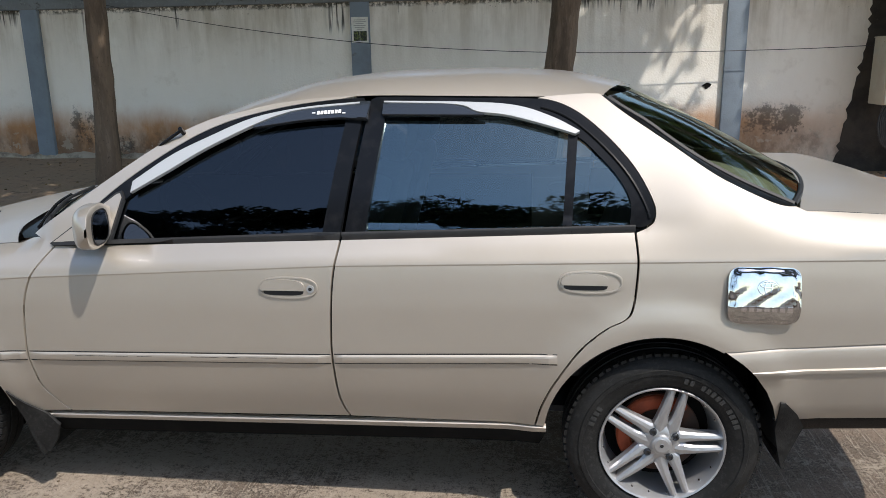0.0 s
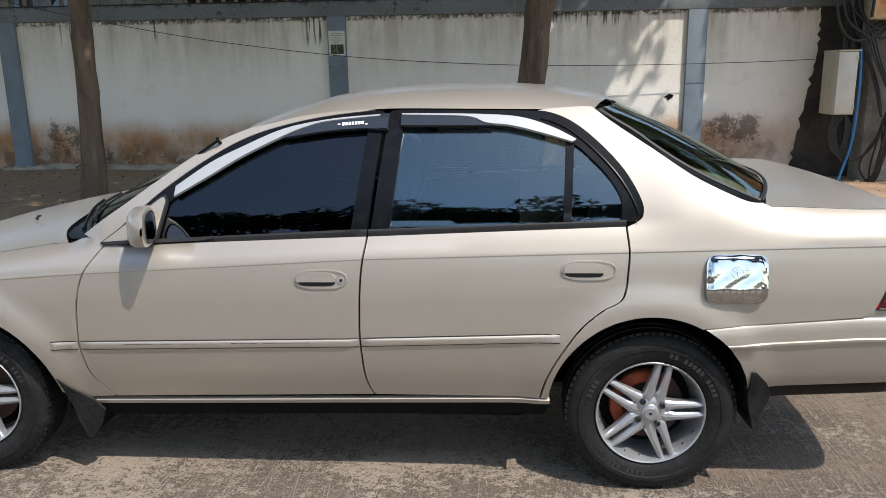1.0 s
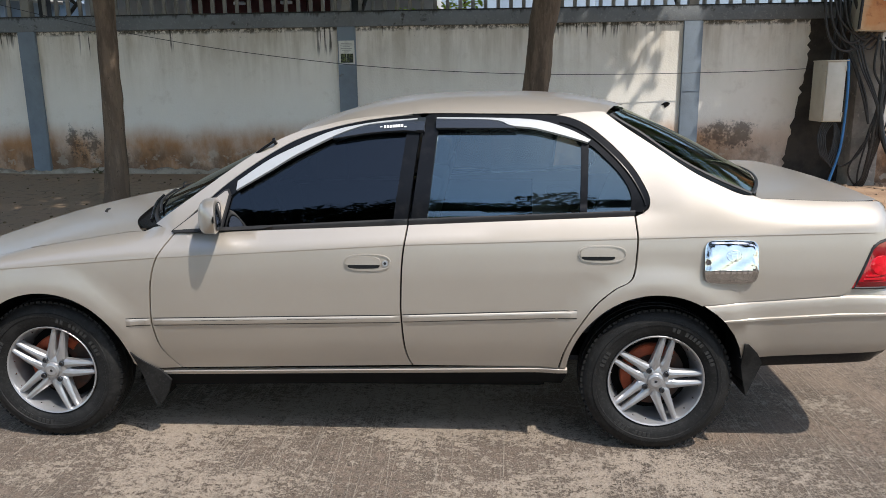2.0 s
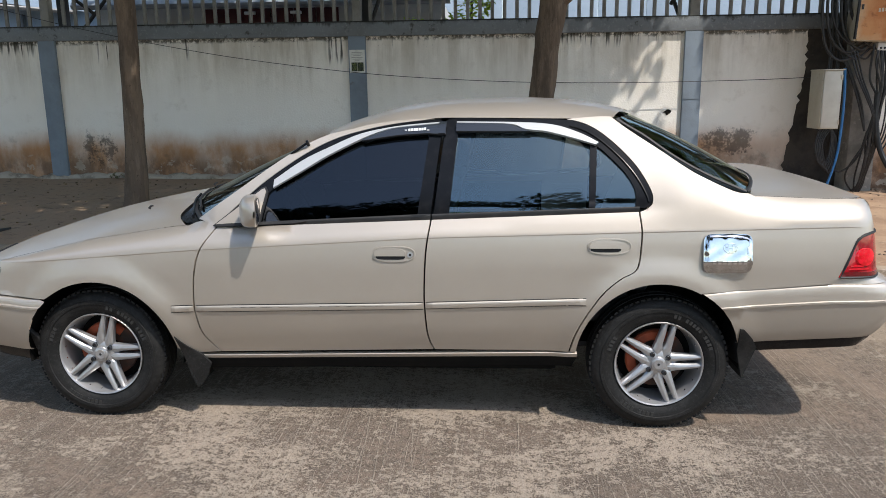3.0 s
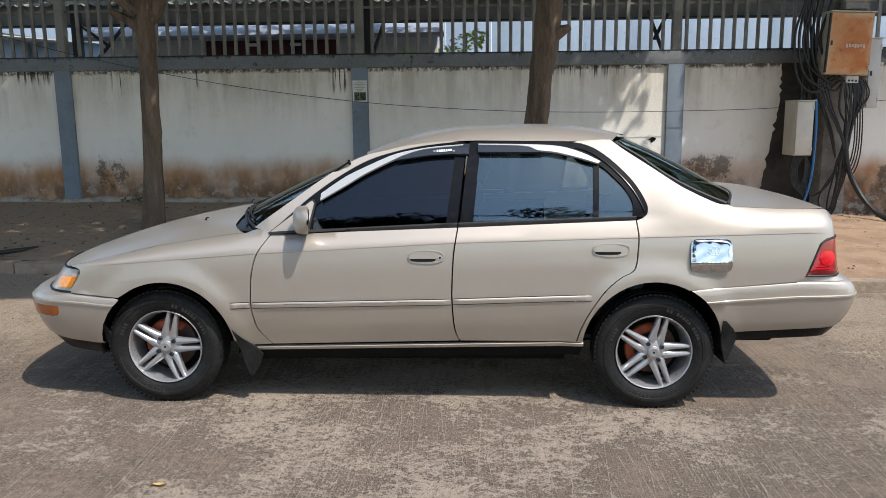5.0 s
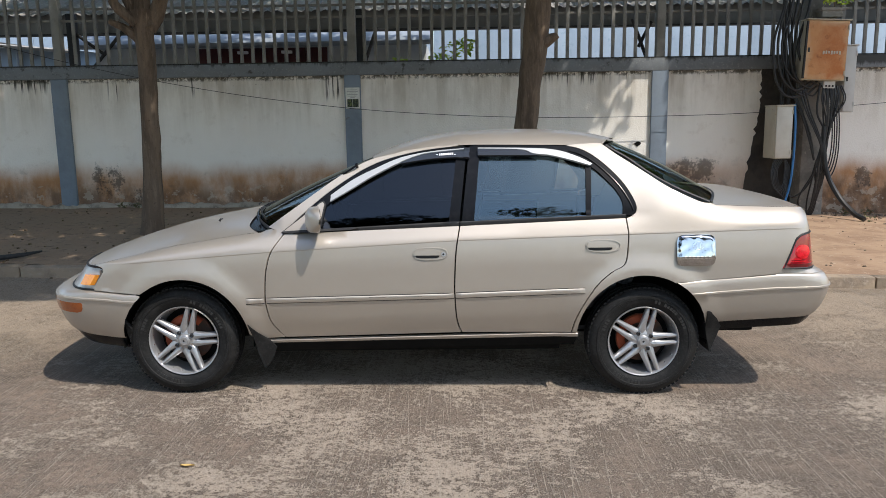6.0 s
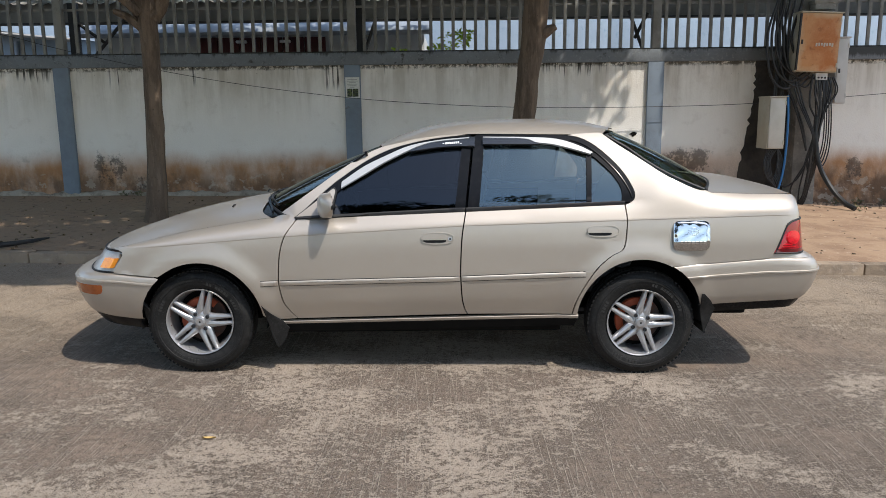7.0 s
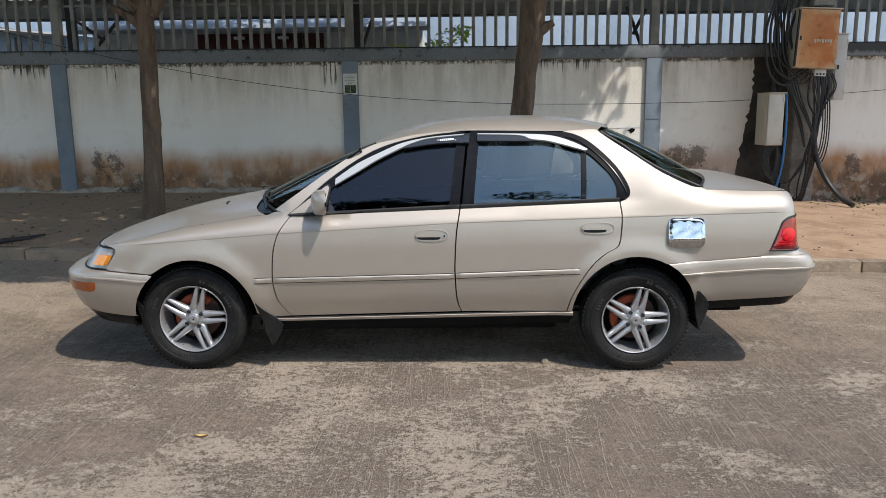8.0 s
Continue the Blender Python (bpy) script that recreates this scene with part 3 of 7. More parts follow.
def flank(x, z):
    """The near flank before it is drawn in at nose and tail."""
    zc = lerp_table(CREASE, x)
    low = ease_table(SIDE, min(z - 0.02 * (zc - 0.84) / 0.1, 0.88))
    if z <= zc:
        y = low
    else:
        y = low
        # shoulder: fender top, then belt and house, then boot side
        edge = lerp_table(HOOD_EDGE, x)
        fv = max(0.0, min(1.0, (z - zc) / max(0.02, edge - zc)))
        fend = low + 0.002 * smooth01((z - zc) / 0.05) + 0.15 * (1 - math.sqrt(max(0.0, 1 - fv ** 2.2)))
        zb = lerp_table(BELT, x)
        if z < zb:
            mid = low + 0.002 * smooth01((z - zc) / 0.05) + 0.036 * ((z - zc) / (zb - zc)) ** 1.5
        else:
            mid = low + 0.038 + 0.006 + ease_table(HOUSE, z - zb)
        bv = max(0.0, (z - zc) / (1.065 - zc))
        boot = low + 0.002 * smooth01((z - zc) / 0.05) + (0.45 * (1 - math.sqrt(1 - bv * bv)) if bv < 0.75 else 0.152 + 0.51 * (bv - 0.75))
        house = low + 0.002 * smooth01((z - zc) / 0.05) + 0.945 * (z - zc) ** 1.5
        h = smooth01((x + 0.10) / 0.22)
        mid = mid * (1 - h) + house * h
        a = smooth01((x + 2.15) / 0.25)
        c = smooth01((x - 0.15) / 0.45)
        y = (fend * (1 - a) + mid * a) * (1 - c) + boot * c
    y -= 0.0015 * smooth01((z - zc + 0.002) / 0.004) * smooth01((x + 2.8) / 0.12) * smooth01((0.80 - x) / 0.1) * smooth01((zc + 0.07 - z) / 0.066)
    for cx, cz in (ARCH_F, ARCH_R):
        d = math.hypot(x - cx, z - cz)
        if d < 0.46 and z > 0.2:
            y -= 0.016 * smooth01((0.46 - d) / 0.11)
    return y


def nose_x(z):
    return ease_table(NOSE, z) if z < 0.585 else -3.232 + 0.85 * (z - 0.585)


def tail_x(z):
    return ease_table(TAIL, z) if z < 0.653 else 0.948 - 0.12 * (z - 0.655) - 0.5 * max(0.0, z - 0.955)


NOSE_S, TAIL_S = -2.3, 0.1   # where the rounding of the ends begins


def side_y(x, z, bumper=0.0):
    """The near flank of the body."""
    y = flank(x, z)
    for s, e, p in ((NOSE_S, nose_x(z), 8), (TAIL_S, tail_x(z), 22)):
        t = (x - s) / (e - s)
        if t > 0:
            f = 1 - math.sqrt(max(0.0, 1 - min(1.0, t) ** p))
            y = y + (MID - y) * f
    return y - bumper


def wrap(a, z, front, off=0.0):
    """A point of the rounded end; a runs from 0 on the flank to 1 on the centre line."""
    s, e = (NOSE_S, nose_x(z)) if front else (TAIL_S, tail_x(z))
    th = a * math.pi / 2
    t = math.sin(th) ** (1 / 4 if front else 1 / 11) if a > 0 else 0.0
    x = s + (e - s) * t
    y0 = flank(x, z)
    y = y0 + (MID - y0) * (1 - math.cos(th))
    k = off * (1 if front else -1)
    return Vector((x - k * math.sin(th), y - off * math.cos(th), z))


def wrap_a(x, z, front):
    s, e = (NOSE_S, nose_x(z)) if front else (TAIL_S, tail_x(z))
    t = max(0.0, min(1.0, (x - s) / (e - s)))
    return math.asin(t ** (4 if front else 11)) * 2 / math.pi


def side_normal(x, z, surf):
    e = 0.001
    gx = (surf(x + e, z) - surf(x - e, z)) / (2 * e)
    gz = (surf(x, z + e) - surf(x, z - e)) / (2 * e)
    return Vector((gx, -1, gz)).normalized()


def mirrored(co):
    return Vector((co[0], 2 * MID - co[1], co[2]))


def panel(name, outline, mat, parent, label="", surf=side_y, off=0.0, flange=0.02, step=0.045, far=False, crease=None):
    """A sheet cut to an outline in x and z, laid on the flank, with its edges turned in."""
    if crease:
        (x0, x1) = crease
        z0, z1 = lerp_table(CREASE, x0), lerp_table(CREASE, x1)
        k, c = (z1 - z0) / (x1 - x0), z0 - (z1 - z0) / (x1 - x0) * x0
    else:
        k, c = 0.0, 0.0
    pts = [(p[0], p[1] - k * p[0] - c) for p in outline]
    if sum(a[0] * b[1] - b[0] * a[1] for a, b in zip(pts, pts[1:] + pts[:1])) < 0:
        pts.reverse()

    def levels(lo, hi, extra=()):
        n = max(1, round((hi - lo) / step))
        out = [lo - 1e-4] + [lo + (hi - lo) * i / n + 0.00037 for i in range(1, n)] + [hi + 1e-4]
        return sorted([v for v in out if all(abs(v - e) > 0.006 for e in extra)] + [e for e in extra if lo < e < hi])

    def clip(poly, axis, value, keep_above):
        out = []
        for a, b in zip(poly, poly[1:] + poly[:1]):
            ia = (a[axis] >= value) == keep_above
            ib = (b[axis] >= value) == keep_above
            if ia:
                out.append(a)
            if ia != ib:
                t = (value - a[axis]) / (b[axis] - a[axis])
                q = [a[0] + (b[0] - a[0]) * t, a[1] + (b[1] - a[1]) * t]
                q[axis] = value
                out.append(tuple(q))
        return out

    bm = bmesh.new()
    made = {}

    def vert(p):
        key = (round(p[0], 5), round(p[1], 5))
        if key not in made:
            made[key] = bm.verts.new((p[0], 0, p[1] + k * p[0] + c))
        return made[key]

    us = levels(min(p[0] for p in pts), max(p[0] for p in pts))
    ws = levels(min(p[1] for p in pts), max(p[1] for p in pts), (-0.012, -0.003, -0.001, 0.001, 0.003, 0.012, 0.035) if crease else ())
    for a, b in zip(us, us[1:]):
        strip = clip(clip(pts, 0, a, True), 0, b, False)
        if len(strip) < 3:
            continue
        for e, f in zip(ws, ws[1:]):
            cell = clip(clip(strip, 1, e, True), 1, f, False)
            loop = []
            for p in cell:
                v = vert(p)
                if not loop or loop[-1] is not v:
                    loop.append(v)
            while len(loop) > 1 and loop[0] is loop[-1]:
                loop.pop()
            if len(loop) < 3:
                continue
            if len(set(loop)) == len(loop):
                if bm.faces.get(loop) is None:
                    bm.faces.new(loop)
    rim = [e for e in bm.edges if len(e.link_faces) == 1]
    norms = {}
    for v in bm.verts:
        x, z = v.co.x, v.co.z
        n = side_normal(x, z, surf)
        v.co = Vector((x, surf(x, z), z)) + n * off
        norms[v] = n
    for e in rim:
        f = e.link_faces[0]
        l = next(l for l in f.loops if l.edge == e)
        a, b = l.vert, l.link_loop_next.vert
        out = (b.co - a.co).cross(norms[a]).normalized()
        q = []
        for v, dn in ((b, 0), (a, 0), (a, flange), (b, flange)):
            w = bm.verts.new(v.co - norms[v] * dn)
            norms[w] = (out + norms[v] * (0.5 if dn == 0 else 0)).normalized()
            q.append(w)
        bm.faces.new(q)
    bm.verts.index_update()
    order = list(bm.verts)
    nl = [norms[v] for v in order]
    if far:
        for v in order:
            v.co = mirrored(v.co)
        nl = [Vector((n.x, -n.y, n.z)) for n in nl]
        bmesh.ops.reverse_faces(bm, faces=bm.faces[:])
    me = bpy.data.meshes.new(name)
    bm.to_mesh(me)
    bm.free()
    me.materials.append(mat)
    me.polygons.foreach_set("use_smooth", [True] * len(me.polygons))
    me.normals_split_custom_set_from_vertices([tuple(n) for n in nl])
    ob = new(name, me)
    ob.parent = parent
    if label:
        ob["label"] = label
    return ob


def line(points, n=6):
    return [(p.x, p.y) for p in spline([(a, b, 0) for a, b in points], n)]


def arch_arc(c, r, a0, a1, n=26):
    return [(c[0] + r * math.cos(radians(a0 + (a1 - a0) * k / n)), c[1] + r * math.sin(radians(a0 + (a1 - a0) * k / n))) for k in range(n + 1)]


def shrink(outline, d):
    """The outline drawn in by d."""
    n = len(outline)
    area = sum(outline[i][0] * outline[(i + 1) % n][1] - outline[(i + 1) % n][0] * outline[i][1] for i in range(n))
    s = 1 if area > 0 else -1
    out = []
    for i in range(n):
        a, b, c = Vector(outline[i - 1]), Vector(outline[i]), Vector(outline[(i + 1) % n])
        u, w = (b - a), (c - b)
        if u.length < 1e-6 or w.length < 1e-6:
            out.append(tuple(b))
            continue
        u.normalize(), w.normalize()
        nu, nw = Vector((-u.y, u.x)) * s, Vector((-w.y, w.x)) * s
        m = nu + nw
        k = d / max(0.35, 0.5 * m.length_squared) if m.length > 1e-6 else 0
        out.append(tuple(b + m * k))
    return out


def ring(name, outer, inner, mat, parent, off=0.0, depth=0.012, label="", far=False, surf=side_y):
    """A flat frame between two outlines of equal count, laid on the flank."""
    bm = bmesh.new()
    n = len(outer)

    def lay(p, d):
        co = Vector((p[0], surf(*p), p[1])) + side_normal(p[0], p[1], surf) * d
        return mirrored(co) if far else co

    A = [bm.verts.new(lay(p, off - depth)) for p in outer]
    B = [bm.verts.new(lay(p, off)) for p in shrink(outer, 0.002)]
    C = [bm.verts.new(lay(p, off)) for p in inner]
    D = [bm.verts.new(lay(p, off - depth)) for p in inner]
    for P, Q in ((A, B), (B, C), (C, D)):
        for i in range(n):
            bm.faces.new((P[i], P[(i + 1) % n], Q[(i + 1) % n], Q[i]))
    bmesh.ops.recalc_face_normals(bm, faces=bm.faces[:])
    return part(name, bm, mat, parent, label)


def mirror_bm(bm):
    for v in bm.verts:
        v.co = mirrored(v.co)
    bmesh.ops.reverse_faces(bm, faces=bm.faces[:])
    return bm


car = thing("car", (-1.2, MID, 0.0), "champagne beige metallic four-door saloon car parked on the road", "car")
HOLD = Matrix.Translation((1.2, -MID, 0.0))


def hang(ob):
    """Keep a part at its world place under the car."""
    if ob.parent == car:
        ob.matrix_parent_inverse = HOLD
    return ob


# outlines in x and z on the near flank
SEAM_F = line([(-1.915, 0.318), (-1.945, 0.355), (-1.982, 0.415), (-1.999, 0.50), (-2.001, 0.56), (-1.991, 0.682), (-1.962, 0.785), (-1.90, 0.876)])
SEAM_B = line([(-0.966, 0.338), (-0.982, 0.375), (-0.994, 0.435), (-1.001, 0.55), (-1.001, 0.628), (-0.992, 0.785), (-0.972, 0.909)])
SEAM_R = line([(-0.384, 0.335), (-0.362, 0.42), (-0.322, 0.505), (-0.258, 0.602), (-0.185, 0.668), (-0.128, 0.70), (-0.109, 0.738), (-0.102, 0.80), (-0.099, 0.865), (-0.106, 0.941)])
FRAME_TOP = line([(-1.905, 0.882), (-1.82, 0.962), (-1.70, 1.065), (-1.555, 1.164), (-1.425, 1.231), (-1.285, 1.273), (-1.115, 1.303), (-0.9, 1.319),
                  (-0.60, 1.315), (-0.44, 1.313), (-0.345, 1.304), (-0.262, 1.268), (-0.174, 1.196), (-0.100, 1.112), (-0.052, 1.022), (-0.050, 0.975), (-0.072, 0.952)])
GAP = 0.0036
REAR_EDGE = line([(0.345, 1.010), (0.305, 1.014), (0.25, 1.034), (0.127, 1.094), (0.0, 1.180), (-0.10, 1.247), (-0.155, 1.286), (-0.20, 1.322)], 5)
FRONT_EDGE = line([(-1.99, 0.908), (-1.83, 1.020), (-1.66, 1.139), (-1.54, 1.212), (-1.445, 1.253), (-1.39, 1.267)], 6)


def shift(pts, dx, dz=0.0):
    return [(a + dx, b + dz) for a, b in pts]


for far in (False, True):
    # front wing
    arc = arch_arc(ARCH_F, ARCH, 128, 5)
    wing = [(-2.66, 0.573)] + [p for p in arc if p[0] > -2.64] + [(-2.062, 0.31)] + shift(SEAM_F, -GAP) + \
        [(-1.93, 0.893), (-1.972, 0.899), (-2.0, 0.893)] + [(x_, lerp_table(HOOD_EDGE, x_) - 0.008) for x_ in [-2.03 - 0.05 * i for i in range(18)] + [-2.92]] + \
        [(-2.875, 0.716), (-2.86, 0.708), (-2.858, 0.69), (-2.915, 0.592)]
    hang(panel("front_wing", wing, M_PAINT, car, far=far, crease=(-2.76, -1.985)))
    # doors
    door = hang(panel("front_door", shift(SEAM_F, GAP)[::-1] + shift(SEAM_B, -GAP), M_PAINT, car, far=far, crease=(-1.985, -0.99)))
    rdoor = hang(panel("rear_door", shift(SEAM_B, GAP)[::-1] + shift(SEAM_R, -GAP), M_PAINT, car, far=far, crease=(-0.99, -0.097)))
    # rear wing with the roof pillar
    arc = arch_arc(ARCH_R, ARCH, 171, 61)
    pil = [p for p in FRAME_TOP if p[0] > -0.40]
    wing = shift(SEAM_R, GAP)[::-1] + [(-0.356, 0.335)] + arc + [(0.150, 0.6105), (0.40, 0.628), (0.66, 0.649)] + [(0.69, 0.671), (0.76, 0.836), (0.79, 0.855), (0.835, 0.862)] + \
        line([(0.862, 0.872), (0.872, 0.905), (0.866, 0.942), (0.852, 0.966), (0.82, 0.981), (0.76, 0.986), (0.70, 0.9865), (0.64, 0.987), (0.57, 0.9893), (0.50, 0.9922), (0.43, 0.9962), (0.37, 0.9983)], 4) + \
        REAR_EDGE + [(-0.24, 1.323), (-0.36, 1.316)] + pil
    hang(panel("rear_wing", wing, M_PAINT, car, far=far, step=0.035, crease=(-0.097, 0.72)))
    # windscreen pillar
    up = [p for p in FRAME_TOP if p[0] < -0.98]
    pillar = up + line([(-0.97, 1.3215), (-1.115, 1.3135), (-1.25, 1.297), (-1.33, 1.279)], 4) + FRONT_EDGE[::-1]
    hang(panel("windscreen_pillar", pillar, M_PAINT, car, far=far, flange=0.03))
    # sill
    hang(panel("sill", [(-2.03, 0.298), (-1.92, 0.300), (-0.384, 0.328), (-0.35, 0.328), (-0.35, 0.312), (-2.02, 0.285)], M_PAINT, car, far=far, off=0.004))
    hang(panel("rocker", [(-2.0, 0.284), (-0.35, 0.311), (-0.37, 0.262), (-1.98, 0.228)], M_UNDER, car, "black lower sill", far=far, off=0.004))
    # window frames and panes
    f_top = [p for p in FRAME_TOP if p[0] < -0.93]
    outer = f_top + [(-0.925, 1.316), (-0.972, 0.916)]
    outer = shrink(outer, 0.002)
    inner_f = line([(-1.80, 0.905), (-1.66, 1.032), (-1.53, 1.125), (-1.41, 1.192), (-1.28, 1.234), (-1.12, 1.262), (-0.985, 1.274)], 6)
    inner_f = [(-1.815, 0.889)] + inner_f[1:] + [(-1.03, 0.925)]

    def resample(poly, n):
        P = [Vector(p) for p in poly] + [Vector(poly[0])]
        L = [0]
        for a, b in zip(P, P[1:]):
            L.append(L[-1] + (b - a).length)
        out, j = [], 0
        for k in range(n):
            d = L[-1] * k / n
            while L[j + 1] < d:
                j += 1
            t = (d - L[j]) / max(1e-9, L[j + 1] - L[j])
            out.append(tuple(P[j].lerp(P[j + 1], t)))
        return out

    def frame_part(name, outer, inner, parent, off, far):
        """A frame whose hole is the inner outline."""
        n = 96
        o = resample(outer, n)
        i0 = resample(inner, 400)
        c = (sum(p[0] for p in inner) / len(inner), sum(p[1] for p in inner) / len(inner))
        ins, lo = [], None
        for p in o:
            best = min(range(400), key=lambda k: (i0[k][0] - p[0]) ** 2 + (i0[k][1] - p[1]) ** 2)
            ins.append(i0[best])
        return ring(name, o, ins, M_BLACK, parent, off=off, far=far)

    hang(frame_part("window_frame", outer, inner_f, door, 0.003, far))
    hang(panel("window_pane", shrink(inner_f, -0.008), M_GLASS, door, "dark tinted glass", far=far, off=-0.008, flange=0.004))
    r_top = [p for p in FRAME_TOP if p[0] > -0.92]
    outer = [(-0.966, 0.917), (-0.918, 1.317)] + r_top + [(-0.106, 0.95)]
    outer = shrink(outer, 0.002)
    inner_r = [(-0.898, 0.926), (-0.862, 1.262)] + line([(-0.80, 1.268), (-0.6, 1.266), (-0.47, 1.255), (-0.37, 1.232), (-0.302, 1.2)], 4) + [(-0.312, 0.945)]
    inner_q = [(-0.288, 0.946), (-0.272, 1.188)] + line([(-0.255, 1.19), (-0.21, 1.15), (-0.15, 1.085), (-0.118, 1.02), (-0.122, 0.953)], 5)
    whole = [(-0.898, 0.926), (-0.862, 1.262)] + line([(-0.80, 1.268), (-0.6, 1.266), (-0.47, 1.255), (-0.37, 1.232), (-0.27, 1.2), (-0.21, 1.15), (-0.15, 1.085), (-0.118, 1.02), (-0.122, 0.953)], 4)
    hang(frame_part("window_frame", outer, whole, rdoor, 0.003, far))
    hang(panel("window_bar", [(-0.313, 0.94), (-0.287, 0.94), (-0.268, 1.205), (-0.296, 1.212)], M_BLACK, rdoor, far=far, off=0.004, flange=0.015))
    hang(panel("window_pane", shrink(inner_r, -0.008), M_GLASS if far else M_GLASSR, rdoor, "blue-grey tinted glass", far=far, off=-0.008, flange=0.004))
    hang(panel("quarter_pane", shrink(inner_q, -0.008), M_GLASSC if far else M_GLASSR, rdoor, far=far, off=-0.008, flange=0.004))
    ridge = [(a + 0.0 - 0.019, b - 0.022) for a, b in FRAME_TOP if a > -0.36 and b > 1.0]
    pts_ = [Vector((a, side_y(a, b) - 0.006, b)) for a, b in ridge]
    hang(part("frame_ridge", tube(bmesh.new(), [mirrored(p) for p in pts_] if far else pts_, 0.0045, 6), M_BLACK, rdoor))
    # belt strips
    hang(panel("belt_strip", [(-1.90, 0.876), (-0.975, 0.915), (-0.973, 0.928), (-1.03, 0.927), (-1.815, 0.891), (-1.905, 0.886)], M_SEAL, door, far=far, off=0.012))
    hang(panel("belt_strip", [(-0.968, 0.915), (-0.106, 0.947), (-0.106, 0.958), (-0.968, 0.928)], M_SEAL, rdoor, far=far, off=0.012))

# dark inner shell behind the panel gaps
for far in (False, True):
    for x0, x1 in ((-2.05, -0.4), (-0.12, 0.62)):
        bm = bmesh.new()
        rows = []
        for k in range(16):
            z = 0.26 + (0.62 if x0 < -1 else 0.66) * k / 15
            if x0 > -1:
                z = 0.67 + 0.24 * k / 15
            row = [Vector((x0 + (x1 - x0) * i / 40, side_y(x0 + (x1 - x0) * i / 40, z) + 0.022, z)) for i in range(41)]
            rows.append([mirrored(p) for p in row] if far else row)
        grid(bm, rows, flip=far)
        hang(part("inner_shell", bm, M_UNDER, car))

# roof
ROOF_MID = [(-1.50, 1.246), (-1.40, 1.293), (-1.3, 1.325), (-1.13, 1.369), (-0.87, 1.394), (-0.57, 1.398), (-0.30, 1.385), (-0.12, 1.352), (-0.03, 1.324)]
def face_up(bm):
    bm.normal_update()
    if sum(f.normal.z for f in bm.faces) < 0:
        bmesh.ops.reverse_faces(bm, faces=bm.faces[:])
    return bm


ROOF_EDGE = [(-1.45, 1.228), (-1.285, 1.277), (-1.115, 1.307), (-0.9, 1.322), (-0.6, 1.318), (-0.36, 1.315), (-0.1, 1.318)]
rows = []
for k in range(33):
    u = k / 32
    row = []
    for i in range(41):
        d = math.sin((i / 40 - 0.5) * math.pi)
        x0, x1 = -1.49 + 0.06 * d * d, -0.05 - 0.14 * d * d
        x = x0 + (x1 - x0) * u
        ze, zm = ease_table(ROOF_EDGE, x), ease_table(ROOF_MID, x)
        ye = side_y(x, ze) + 0.003
        row.append((x, MID + d * (MID - ye), ze + (zm - ze) * (1 - abs(d) ** (4.4 + 0.8 * smooth01((-1.22 - x) / 0.22)))))
    rows.append(row)
hang(part("roof", face_up(grid(bmesh.new(), rows)), M_PAINT, car))

# bonnet and boot lid
HOOD_MID = [(-3.19, 0.672), (-3.15, 0.694), (-3.02, 0.745), (-2.7, 0.838), (-2.3, 0.918), (-2.12, 0.943)]
rows = []
for k in range(29):
    u = k / 28
    row = []
    for i in range(37):
        d = math.sin((i / 36 - 0.5) * math.pi)
        x0, x1 = -3.185 + 0.25 * abs(d) ** 3, -2.165 + 0.045 * d * d + 0.075 * max(0.0, (abs(d) - 0.75) / 0.25) ** 2
        x = x0 + (x1 - x0) * u
        ze, zm = lerp_table(HOOD_EDGE, x) - 0.0073, ease_table(HOOD_MID, x)
        ye = side_y(x, ze) + 0.0006
        row.append((x, MID + d * (MID - ye), ze + (max(zm, ze) - ze) * (1 - abs(d) ** 2.4)))
    rows.append(row)
hang(part("bonnet", face_up(grid(bmesh.new(), rows)), M_PAINT, car))

BOOT_MID = [(0.30, 1.048), (0.5, 1.036), (0.7, 1.022), (0.82, 1.002), (0.865, 0.986), (0.89, 0.958)]
rows = []
for k in range(25):
    u = k / 24
    row = []
    for i in range(37):
        d = math.sin((i / 36 - 0.5) * math.pi)
        x0, x1 = 0.50 - 0.15 * d * d, 0.888 - 0.030 * abs(d) ** 6
        x = x0 + (x1 - x0) * u
        ze = 0.998 - 0.011 * smooth01((x - 0.35) / 0.3) - 0.035 * smooth01((x - 0.815) / 0.06)
        zm = ease_table(BOOT_MID, x)
        ye = side_y(min(x, 0.835), ze) + 0.004
        row.append((x, MID + d * (MID - ye), ze + (max(zm, ze) - ze) * (1 - abs(d) ** 2.6)))
    rows.append(row)
lid = hang(part("boot_lid", face_up(grid(bmesh.new(), rows)), M_PAINT, car))
for edge in ([r[0] for r in rows[1:-3]], [r[-1] for r in rows[1:-3]]):
    hang(part("lid_gap", tube(bmesh.new(), [Vector(p) - Vector((0, math.copysign(0.0015, MID - p[1]), 0.0005)) for p in edge], 0.0022, 6), M_SEAL, lid))

# screens
def screen(xb, zb, xt, zt, hb, ht, bow, shrinkage=0.0, sag=0.0):
    rows = []
    for k in range(17):
        v = shrinkage + (1 - 2 * shrinkage) * k / 16
        row = []
        for i in range(25):
            d = (i / 24 * 2 - 1) * (1 - shrinkage)
            hw = hb + (ht - hb) * v
            row.append((xb(d) + (xt(d) - xb(d)) * v, MID + d * hw, zb(d) + (zt(d) - zb(d)) * v + (bow - sag * abs(d) ** 5) * math.sin(math.pi * v)))
        rows.append(row)
    return rows


